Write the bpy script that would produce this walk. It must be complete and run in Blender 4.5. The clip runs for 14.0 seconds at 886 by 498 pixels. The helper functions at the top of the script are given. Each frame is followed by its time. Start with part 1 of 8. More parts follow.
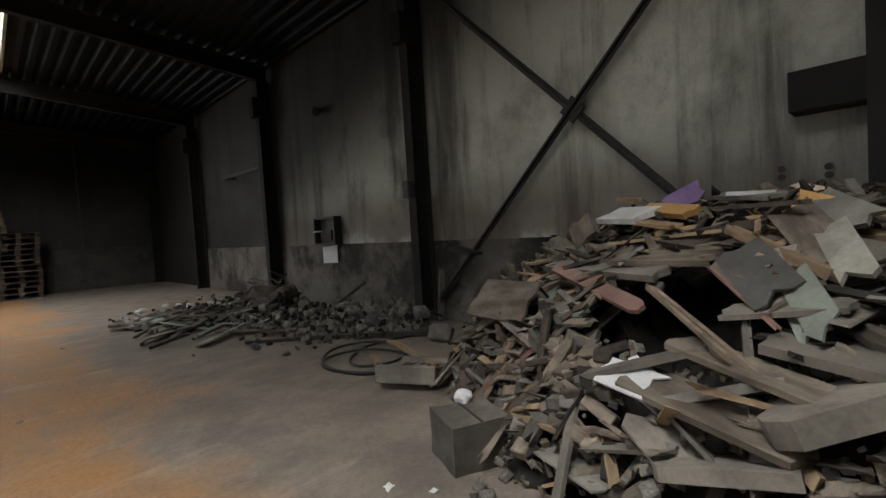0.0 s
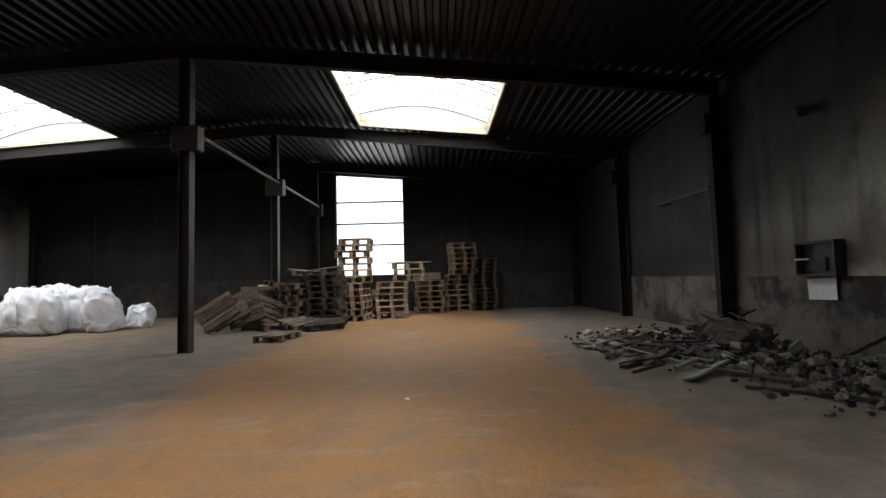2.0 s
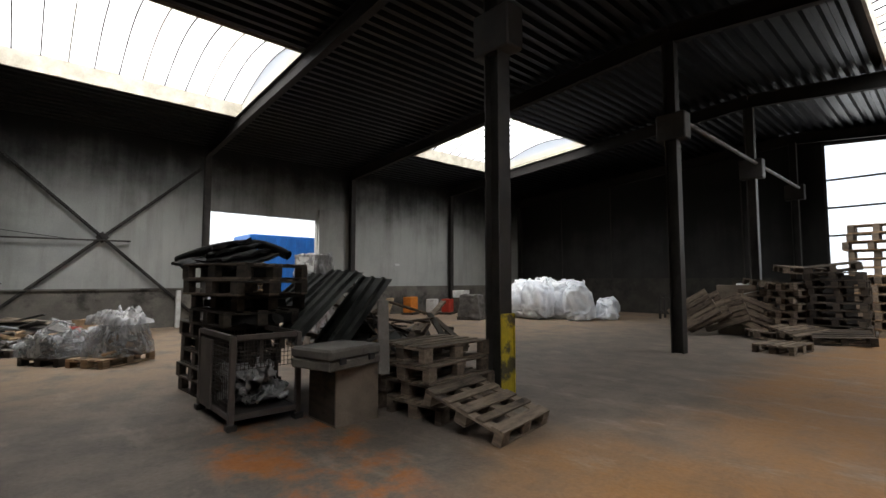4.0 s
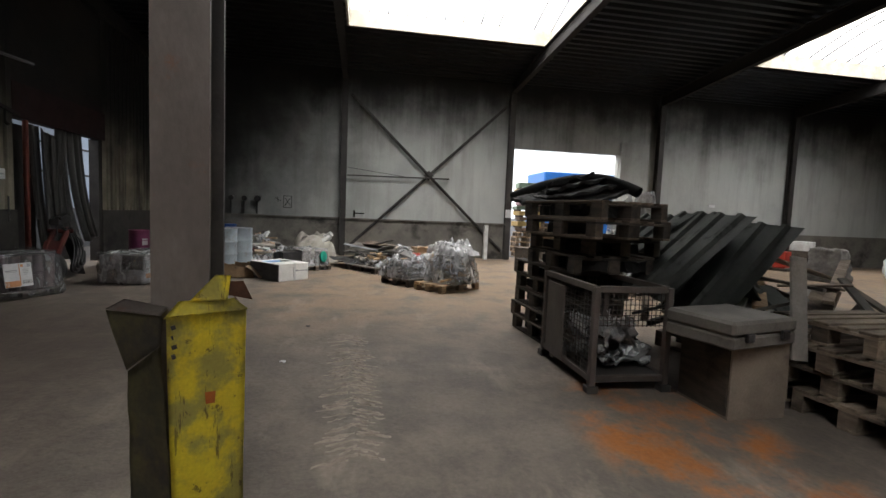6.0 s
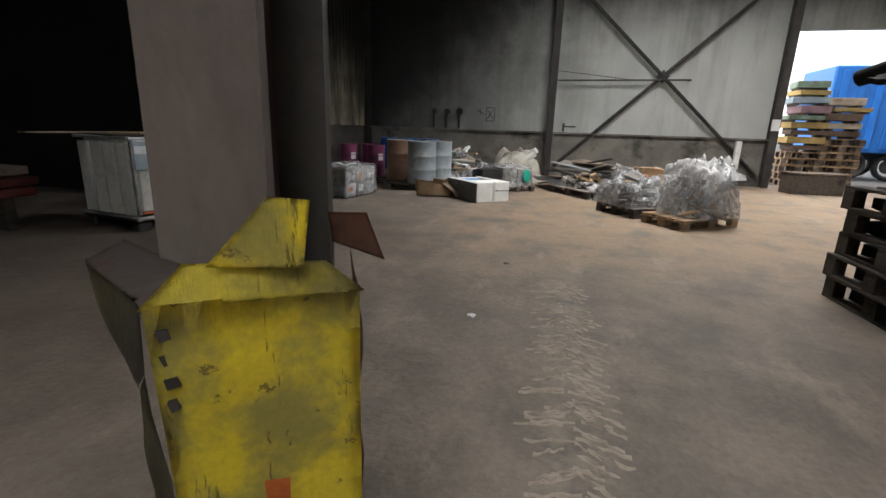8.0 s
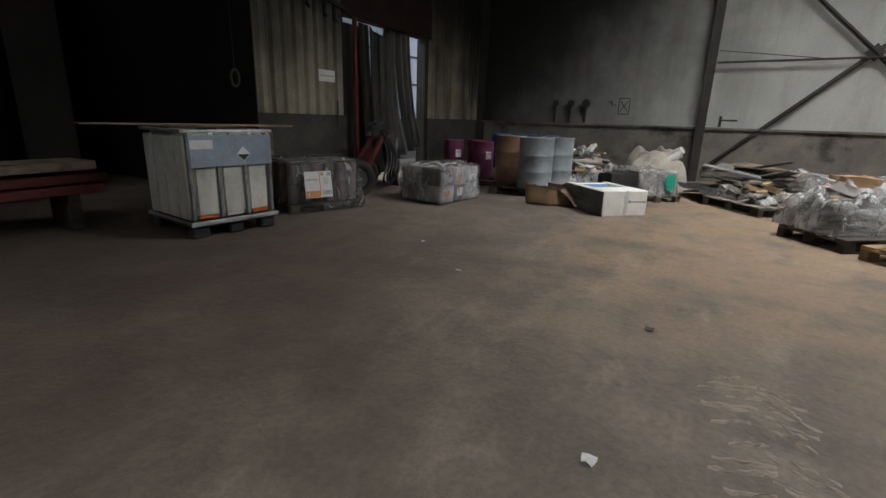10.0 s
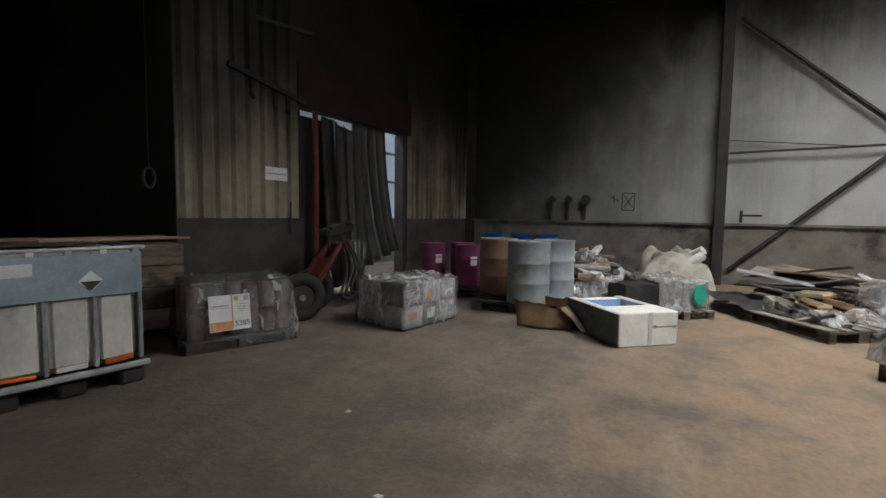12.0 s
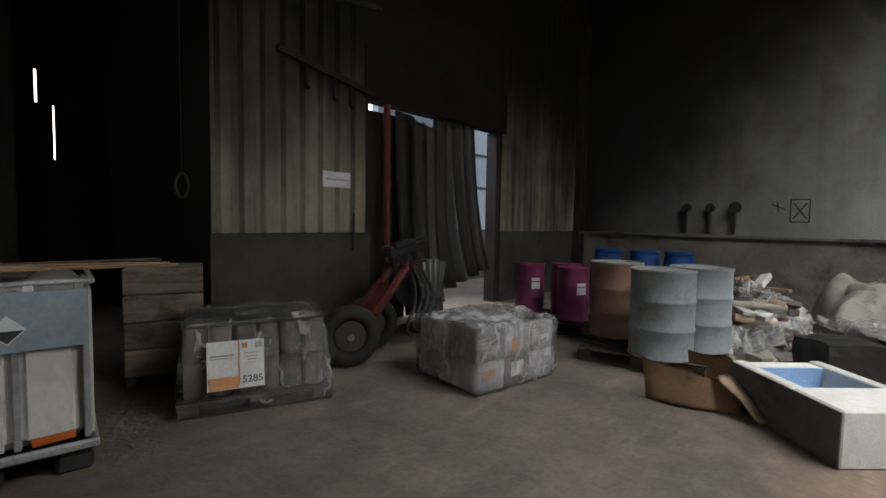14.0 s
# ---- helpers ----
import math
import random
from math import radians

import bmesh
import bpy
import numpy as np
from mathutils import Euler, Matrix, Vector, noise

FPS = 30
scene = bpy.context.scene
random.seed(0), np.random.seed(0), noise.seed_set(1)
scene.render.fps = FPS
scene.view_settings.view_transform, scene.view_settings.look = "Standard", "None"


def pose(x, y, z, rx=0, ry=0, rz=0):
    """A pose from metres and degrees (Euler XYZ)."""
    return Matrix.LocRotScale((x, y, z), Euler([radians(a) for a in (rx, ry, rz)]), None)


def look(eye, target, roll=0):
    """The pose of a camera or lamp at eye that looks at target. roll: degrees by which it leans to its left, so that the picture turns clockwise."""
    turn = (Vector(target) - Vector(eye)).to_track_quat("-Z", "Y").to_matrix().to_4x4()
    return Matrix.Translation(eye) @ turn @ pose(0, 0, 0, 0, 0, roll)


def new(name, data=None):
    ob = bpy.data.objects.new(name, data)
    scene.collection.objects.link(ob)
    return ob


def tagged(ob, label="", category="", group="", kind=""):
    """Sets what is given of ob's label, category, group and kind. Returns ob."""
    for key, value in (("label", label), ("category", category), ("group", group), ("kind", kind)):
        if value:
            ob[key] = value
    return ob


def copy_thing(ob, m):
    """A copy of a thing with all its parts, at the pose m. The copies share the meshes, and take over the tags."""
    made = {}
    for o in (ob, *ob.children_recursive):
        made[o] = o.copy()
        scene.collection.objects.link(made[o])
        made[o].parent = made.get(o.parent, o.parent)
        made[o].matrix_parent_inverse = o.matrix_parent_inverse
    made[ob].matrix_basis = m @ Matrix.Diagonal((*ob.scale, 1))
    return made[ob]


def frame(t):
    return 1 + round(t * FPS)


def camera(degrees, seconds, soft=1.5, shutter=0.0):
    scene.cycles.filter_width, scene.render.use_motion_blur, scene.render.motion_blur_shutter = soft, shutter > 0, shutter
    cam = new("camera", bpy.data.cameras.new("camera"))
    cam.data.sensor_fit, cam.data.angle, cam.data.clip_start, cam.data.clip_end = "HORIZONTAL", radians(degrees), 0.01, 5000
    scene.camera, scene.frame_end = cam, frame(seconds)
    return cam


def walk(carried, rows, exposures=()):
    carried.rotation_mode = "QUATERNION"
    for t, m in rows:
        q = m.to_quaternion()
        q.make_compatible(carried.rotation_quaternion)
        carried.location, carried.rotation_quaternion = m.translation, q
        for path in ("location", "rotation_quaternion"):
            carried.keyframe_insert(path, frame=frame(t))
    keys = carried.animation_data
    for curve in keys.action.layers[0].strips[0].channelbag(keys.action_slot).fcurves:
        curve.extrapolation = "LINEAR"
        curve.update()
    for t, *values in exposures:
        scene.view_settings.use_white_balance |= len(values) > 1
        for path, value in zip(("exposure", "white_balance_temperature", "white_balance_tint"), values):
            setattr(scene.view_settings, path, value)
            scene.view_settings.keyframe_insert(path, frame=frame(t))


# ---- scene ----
cam = camera(87.2, 14.0)
PATH = [
    (0, (-0.523, -0.169, 1.632), (0.879, 1.255, 1.544), -3.5),
    (0.5, (-0.816, 0.214, 1.657), (0.272, 1.892, 1.657), -3.2),
    (1, (-1.094, 0.513, 1.626), (-0.314, 2.354, 1.697), -2.4),
    (1.5, (-1.455, 0.753, 1.626), (-1.002, 2.698, 1.735), -2.1),
    (2, (-1.748, 0.997, 1.586), (-1.726, 2.994, 1.708), -1.6),
    (2.5, (-2.126, 1.153, 1.616), (-2.564, 3.1, 1.752), -0.5),
    (3, (-2.597, 1.154, 1.628), (-3.403, 2.98, 1.759), 0.0),
    (3.5, (-3.044, 1.173, 1.597), (-4.226, 2.781, 1.725), 0.0),
    (4, (-3.471, 1.188, 1.59), (-4.953, 2.525, 1.725), -0.0),
    (4.2, (-3.68, 1.117, 1.593), (-5.241, 2.362, 1.721), 0.1),
    (6.3, (-5.002, 0.744, 1.598), (-6.982, 0.953, 1.416), 2.5),
    (6.5, (-5.172, 0.711, 1.561), (-7.157, 0.844, 1.363), 2.6),
    (7, (-5.612, 0.66, 1.51), (-7.587, 0.569, 1.207), 3.0),
    (7.5, (-6.03, 0.584, 1.448), (-7.966, 0.301, 1.034), 2.9),
    (8, (-6.458, 0.564, 1.388), (-8.333, 0.09, 0.878), 1.9),
    (8.5, (-6.865, 0.51, 1.348), (-8.646, -0.149, 0.719), 1.4),
    (8.7, (-7.017, 0.465, 1.324), (-8.769, -0.252, 0.678), 1.4),
    (10.8, (-8.739, 0.058, 1.345), (-10.409, -0.953, 0.909), 1.2),
    (11, (-8.951, 0.022, 1.352), (-10.634, -0.99, 0.973), 0.9),
    (11.5, (-9.393, -0.072, 1.377), (-11.111, -1.066, 1.132), 0.8),
    (12, (-9.804, -0.223, 1.429), (-11.54, -1.205, 1.282), 0.8),
    (12.5, (-10.234, -0.353, 1.449), (-11.939, -1.395, 1.358), 0.9),
    (13, (-10.592, -0.496, 1.466), (-12.231, -1.638, 1.371), 1.4),
    (13.5, (-10.946, -0.709, 1.508), (-12.515, -1.945, 1.393), 1.3),
    (14, (-11.324, -0.931, 1.518), (-12.793, -2.282, 1.396), 1.0),
]
walk(cam, [(t, look(eye, target, roll)) for t, eye, target, roll in PATH],
     [(0.0, 1.85), (1.5, 1.65), (4.0, 1.2), (6.5, 1.8), (8.5, 1.98), (11.0, 1.55), (12.3, 1.88), (14.0, 1.75)])

# ---- helpers of this scene ----
X, Y, Z = Vector((1, 0, 0)), Vector((0, 1, 0)), Vector((0, 0, 1))
rng = random.Random(7)


def part(name, bm, material, parent=None, label="", smooth=False):
    """One bmesh as one mesh object, under a thing or a part."""
    me = bpy.data.meshes.new(name)
    bm.normal_update()
    bm.to_mesh(me)
    bm.free()
    if smooth:
        for p in me.polygons:
            p.use_smooth = True
    for m in (material if isinstance(material, (list, tuple)) else [material]):
        me.materials.append(m)
    ob = new(name, me)
    if parent is not None:
        ob.parent = parent
    if label:
        ob["label"] = label
    return ob


def thing(name, m, label, category, group="", kind=""):
    """An Empty at the base of a thing."""
    ob = new(name)
    ob.matrix_basis = m
    ob.empty_display_size = 0.2
    return tagged(ob, label, category, group, kind)


def box(bm, size, at=(0, 0, 0), turn=None, bevel=0.0, base=False):
    """A box into bm. base: at is the middle of its underside."""
    at = Vector(at) + (Vector((0, 0, size[2] / 2)) if base else Vector())
    m = Matrix.Translation(at) @ (turn.to_4x4() if turn is not None else Matrix()) @ Matrix.Diagonal((*size, 1))
    made = bmesh.ops.create_cube(bm, size=1, matrix=m)
    if bevel:
        edges = list({e for v in made["verts"] for e in v.link_edges})
        bmesh.ops.bevel(bm, geom=edges, offset=bevel, segments=1, affect="EDGES", profile=0.5)
    return made


def span(bm, x0, x1, y0, y1, z0, z1, bevel=0.0):
    return box(bm, (x1 - x0, y1 - y0, z1 - z0), ((x0 + x1) / 2, (y0 + y1) / 2, (z0 + z1) / 2), None, bevel)


def rod(bm, a, b, r, sides=10, r2=None):
    a, b = Vector(a), Vector(b)
    d = b - a
    m = Matrix.Translation((a + b) / 2) @ d.to_track_quat("Z", "Y").to_matrix().to_4x4()
    return bmesh.ops.create_cone(bm, cap_ends=True, segments=sides, radius1=r, radius2=r if r2 is None else r2, depth=d.length, matrix=m)


def bar(bm, a, b, w, h, up=(0, 0, 1), bevel=0.0):
    """A straight bar from a to b, w across and h along up."""
    a, b = Vector(a), Vector(b)
    d = (b - a).normalized()
    s = d.cross(Vector(up)).normalized()
    u = s.cross(d)
    m = Matrix((s, d, u)).transposed()
    return box(bm, (w, (b - a).length, h), (a + b) / 2, m, bevel)


def h_beam(bm, a, b, width, depth, up, web=0.012, flange=0.018):
    """An I-section from a to b; its depth lies along up."""
    a, b, u = Vector(a), Vector(b), Vector(up).normalized()
    bar(bm, a + u * (depth - flange) / 2, b + u * (depth - flange) / 2, width, flange, u)
    bar(bm, a - u * (depth - flange) / 2, b - u * (depth - flange) / 2, width, flange, u)
    bar(bm, a, b, web, depth - 2 * flange - 0.002, u)


def lathe(bm, rings, sides=24, at=(0, 0, 0)):
    """A turned body from (radius, height) rings, closed at both ends."""
    at = Vector(at)
    loops = []
    for r, z in rings:
        loops.append([bm.verts.new(at + Vector((r * math.cos(2 * math.pi * i / sides), r * math.sin(2 * math.pi * i / sides), z))) for i in range(sides)])
    for lo, hi in zip(loops, loops[1:]):
        for i in range(sides):
            bm.faces.new((lo[i], lo[(i + 1) % sides], hi[(i + 1) % sides], hi[i]))
    bm.faces.new(loops[0][::-1])
    bm.faces.new(loops[-1])


def tube(name, points, r, material, parent=None, cyclic=False, sides=3):
    """A bent round bar or cable as a mesh."""
    cu = bpy.data.curves.new(name, "CURVE")
    cu.dimensions, cu.bevel_depth, cu.bevel_resolution, cu.resolution_u = "3D", r, sides, 6
    sp = cu.splines.new("NURBS")
    sp.points.add(len(points) - 1)
    for p, q in zip(sp.points, points):
        p.co = (*q, 1)
    sp.use_endpoint_u, sp.use_cyclic_u, sp.order_u = True, cyclic, 3
    tmp = bpy.data.objects.new("tmp", cu)
    me = bpy.data.meshes.new_from_object(tmp)
    me.name = name
    bpy.data.objects.remove(tmp)
    me.materials.clear()
    me.materials.append(material)
    for p in me.polygons:
        p.use_smooth = True
    ob = new(name, me)
    if parent is not None:
        ob.parent = parent
    return ob


def crumple(bm, amount, scale, seed=0.0, keep_base=True):
    """Uneven surface: pushes vertices about by noise."""
    for v in bm.verts:
        n = noise.noise_vector(v.co * scale + Vector((seed, seed * 1.7, -seed)))
        n2 = noise.noise_vector(v.co * scale * 2.7 + Vector((seed, seed * 1.7, -seed)))
        d = n * amount + n2 * amount * 0.45
        if keep_base and v.co.z < 0.02:
            d.z = 0
        v.co += d


def grid_box(bm, sx, sy, sz, n, at=(0, 0, 0)):
    """A box with its faces cut into cells of about n metres; at is the middle of its underside."""
    made = bmesh.ops.create_cube(bm, size=1, matrix=Matrix.Translation(Vector(at) + Vector((0, 0, sz / 2))) @ Matrix.Diagonal((sx, sy, sz, 1)))
    verts = made["verts"]
    for axis, length in ((X, sx), (Y, sy), (Z, sz)):
        k = max(1, round(length / n))
        low = Vector(at) + Vector((-sx / 2, -sy / 2, 0))
        for i in range(1, k):
            geom = list(bm.verts) + list(bm.edges) + list(bm.faces)
            bmesh.ops.bisect_plane(bm, geom=geom, plane_co=low + axis * (length * i / k), plane_no=axis)


# ---- materials ----
def nodes_of(name):
    m = bpy.data.materials.new(name)
    m.use_nodes = True
    t = m.node_tree
    return m, t, t.nodes["Principled BSDF"], t.nodes["Material Output"]


def add(t, kind, **values):
    n = t.nodes.new(kind)
    for k, v in values.items():
        n.inputs[k].default_value = v
    return n


def rgb(c):
    return (c[0], c[1], c[2], 1)


def noise_of(t, vec, scale, detail=6.0, rough=0.6, w=None):
    n = t.nodes.new("ShaderNodeTexNoise")
    n.inputs["Scale"].default_value, n.inputs["Detail"].default_value, n.inputs["Roughness"].default_value = scale, detail, rough
    if w is not None:
        n.noise_dimensions = "4D"
        t.links.new(w, n.inputs["W"])
    t.links.new(vec, n.inputs["Vector"])
    return n.outputs["Fac"]


def stretch(t, vec, scale):
    n = t.nodes.new("ShaderNodeMapping")
    n.inputs["Scale"].default_value = scale
    t.links.new(vec, n.inputs["Vector"])
    return n.outputs["Vector"]


def ramp(t, fac, lo, hi):
    """0 below lo, 1 above hi."""
    n = t.nodes.new("ShaderNodeMapRange")
    n.interpolation_type = "SMOOTHSTEP"
    n.inputs["From Min"].default_value, n.inputs["From Max"].default_value = lo, hi
    t.links.new(fac, n.inputs["Value"])
    return n.outputs["Result"]


def math_of(t, op, a, b):
    n = t.nodes.new("ShaderNodeMath")
    n.operation = op
    for s, v in zip(n.inputs, (a, b)):
        if isinstance(v, (int, float)):
            s.default_value = v
        else:
            t.links.new(v, s)
    return n.outputs["Value"]


def mix(t, fac, a, b, how="MIX"):
    n = t.nodes.new("ShaderNodeMix")
    n.data_type, n.blend_type = "RGBA", how
    for s, v in ((n.inputs["Factor"], fac), (n.inputs[6], a), (n.inputs[7], b)):
        if isinstance(v, (int, float)):
            s.default_value = v
        elif isinstance(v, (tuple, list)):
            s.default_value = rgb(v)
        else:
            t.links.new(v, s)
    return n.outputs[2]


def relief(t, bsdf, height, strength, distance=0.01):
    b = t.nodes.new("ShaderNodeBump")
    b.inputs["Strength"].default_value, b.inputs["Distance"].default_value = strength, distance
    t.links.new(height, b.inputs["Height"])
    t.links.new(b.outputs["Normal"], bsdf.inputs["Normal"])


def surface(name, c1, c2, scale=2.0, rough=0.8, metal=0.0, bump=0.3, fine=45.0, stain=None, stain_at=(0.55, 0.7), stain_scale=1.3, grain=(1, 1, 1), vary=0.25, gloss=0.0):
    """A worn surface: two tones in patches, fine grain, stains, uneven roughness; pieces differ a little."""
    m, t, bsdf, out = nodes_of(name)
    co = t.nodes.new("ShaderNodeTexCoord").outputs["Object"]
    rnd = t.nodes.new("ShaderNodeObjectInfo").outputs["Random"]
    w = math_of(t, "MULTIPLY", rnd, 37.0)
    gv = stretch(t, co, grain)
    big = noise_of(t, gv, scale, 5, 0.62, w)
    small = noise_of(t, gv, fine, 3, 0.6, w)
    col = mix(t, ramp(t, big, 0.36, 0.64), c1, c2)
    if stain:
        spots = noise_of(t, co, stain_scale, 7, 0.68, math_of(t, "ADD", w, 5.0))
        col = mix(t, ramp(t, spots, *stain_at), col, stain)
    tone = math_of(t, "ADD", math_of(t, "MULTIPLY", small, 0.5), 0.75)
    piece = math_of(t, "ADD", math_of(t, "MULTIPLY", rnd, 2 * vary), 1 - vary)
    hsv = t.nodes.new("ShaderNodeHueSaturation")
    t.links.new(math_of(t, "MULTIPLY", tone, piece), hsv.inputs["Value"])
    t.links.new(col, hsv.inputs["Color"])
    t.links.new(hsv.outputs["Color"], bsdf.inputs["Base Color"])
    t.links.new(math_of(t, "ADD", math_of(t, "MULTIPLY", big, 0.3), rough - 0.15), bsdf.inputs["Roughness"])
    bsdf.inputs["Metallic"].default_value = metal
    bsdf.inputs["Specular IOR Level"].default_value = 0.3 + gloss
    relief(t, bsdf, math_of(t, "ADD", math_of(t, "MULTIPLY", big, 1.5), small), bump, 0.012)
    return m


def floor_material():
    m, t, bsdf, out = nodes_of("dusty_concrete_floor")
    co = t.nodes.new("ShaderNodeTexCoord").outputs["Object"]
    sep = t.nodes.new("ShaderNodeSeparateXYZ")
    t.links.new(co, sep.inputs[0])
    big = noise_of(t, co, 0.35, 6, 0.6)
    mid = noise_of(t, co, 1.6, 7, 0.65)
    fine = noise_of(t, co, 26, 4, 0.65)
    streak = noise_of(t, stretch(t, co, (2.2, 0.35, 1)), 1.1, 6, 0.6)
    col = mix(t, ramp(t, mid, 0.33, 0.68), (0.115, 0.097, 0.082), (0.195, 0.163, 0.134))
    # rust-brown dust carried along the driving lane of the east aisle
    lane = math_of(t, "ADD", sep.outputs[0], math_of(t, "MULTIPLY", math_of(t, "SUBTRACT", big, 0.5), 5.0))
    east = math_of(t, "MULTIPLY", ramp(t, lane, -6.6, -4.8), ramp(t, math_of(t, "MULTIPLY", lane, -1.0), -1.0, 0.0))
    south = ramp(t, math_of(t, "ADD", sep.outputs[1], math_of(t, "MULTIPLY", streak, 2.0)), 0.2, 4.0)
    dust = math_of(t, "MULTIPLY", math_of(t, "MULTIPLY", east, south), ramp(t, streak, -0.1, 0.55))
    dust = math_of(t, "MULTIPLY", dust, math_of(t, "ADD", math_of(t, "MULTIPLY", ramp(t, mid, 0.3, 0.6), 0.38), 0.62))
    col = mix(t, dust, col, (0.26, 0.135, 0.052))
    # the same dust in the west aisle, thinner
    west = math_of(t, "MULTIPLY", ramp(t, math_of(t, "MULTIPLY", sep.outputs[0], -1.0), 9.5, 13.5), ramp(t, math_of(t, "ADD", sep.outputs[1], math_of(t, "MULTIPLY", mid, 2.5)), -0.8, 1.8))
    col = mix(t, math_of(t, "MULTIPLY", math_of(t, "MULTIPLY", west, ramp(t, mid, 0.25, 0.6)), 0.8), col, (0.27, 0.188, 0.12))
    # bright rust powder beside the mesh crate
    dx = math_of(t, "POWER", math_of(t, "MULTIPLY", math_of(t, "ADD", sep.outputs[0], 7.6), 0.55), 2.0)
    dy = math_of(t, "POWER", math_of(t, "MULTIPLY", math_of(t, "SUBTRACT", sep.outputs[1], 3.2), 1.1), 2.0)
    near = ramp(t, math_of(t, "SUBTRACT", 1.0, math_of(t, "ADD", dx, dy)), 0.0, 0.6)
    col = mix(t, math_of(t, "MULTIPLY", near, ramp(t, mid, 0.42, 0.62)), col, (0.33, 0.12, 0.03))
    col = mix(t, math_of(t, "MULTIPLY", ramp(t, noise_of(t, co, 0.9, 6, 0.7), 0.6, 0.74), 0.4), col, (0.06, 0.052, 0.046))
    col = mix(t, math_of(t, "MULTIPLY", ramp(t, noise_of(t, stretch(t, co, (0.7, 1.6, 1)), 1.3, 6, 0.7), 0.53, 0.7), 0.45), col, (0.3, 0.25, 0.2))
    # dark wet-looking blotches and long wheel smears
    smear = noise_of(t, stretch(t, co, (1.0, 0.4, 1)), 0.7, 7, 0.7)
    col = mix(t, math_of(t, "MULTIPLY", ramp(t, smear, 0.5, 0.72), 0.28), col, (0.06, 0.05, 0.042))
    # darker brown tone towards the annex mouth, with a noisy edge
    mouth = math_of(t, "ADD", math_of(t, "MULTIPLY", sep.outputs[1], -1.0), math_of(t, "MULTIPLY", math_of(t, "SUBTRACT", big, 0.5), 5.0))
    south_tone = math_of(t, "MULTIPLY", ramp(t, mouth, 0.2, 2.6), ramp(t, sep.outputs[0], -13.8, -11.0))
    col = mix(t, math_of(t, "MULTIPLY", south_tone, math_of(t, "ADD", math_of(t, "MULTIPLY", ramp(t, mid, 0.3, 0.65), -0.25), 0.85)), col, (0.068, 0.051, 0.042))
    # pale dirt ground in along a tyre track
    off = math_of(t, "SUBTRACT", sep.outputs[1], math_of(t, "ADD", math_of(t, "MULTIPLY", sep.outputs[0], 0.0475), 1.13))
    strip = math_of(t, "SUBTRACT", 1.0, ramp(t, math_of(t, "ABSOLUTE", off, 0.0), 0.1, 0.27))
    reach = math_of(t, "MULTIPLY", ramp(t, sep.outputs[0], -11.6, -10.4), math_of(t, "SUBTRACT", 1.0, ramp(t, sep.outputs[0], -7.9, -7.3)))
    cake = math_of(t, "MULTIPLY", math_of(t, "MULTIPLY", strip, reach), ramp(t, noise_of(t, co, 5, 5, 0.7), 0.4, 0.62))
    col = mix(t, math_of(t, "MULTIPLY", cake, 0.5), col, (0.26, 0.222, 0.18))
    knots = noise_of(t, co, 9, 4, 0.6)
    hsv = t.nodes.new("ShaderNodeHueSaturation")
    t.links.new(math_of(t, "ADD", math_of(t, "ADD", math_of(t, "MULTIPLY", fine, 0.7), math_of(t, "MULTIPLY", knots, 0.28)), 0.51), hsv.inputs["Value"])
    t.links.new(col, hsv.inputs["Color"])
    t.links.new(hsv.outputs["Color"], bsdf.inputs["Base Color"])
    t.links.new(math_of(t, "ADD", math_of(t, "MULTIPLY", mid, 0.35), 0.55), bsdf.inputs["Roughness"])
    bsdf.inputs["Specular IOR Level"].default_value = 0.3
    relief(t, bsdf, math_of(t, "ADD", math_of(t, "ADD", math_of(t, "MULTIPLY", mid, 2.0), math_of(t, "MULTIPLY", knots, 1.6)), fine), 0.4, 0.02)
    return m


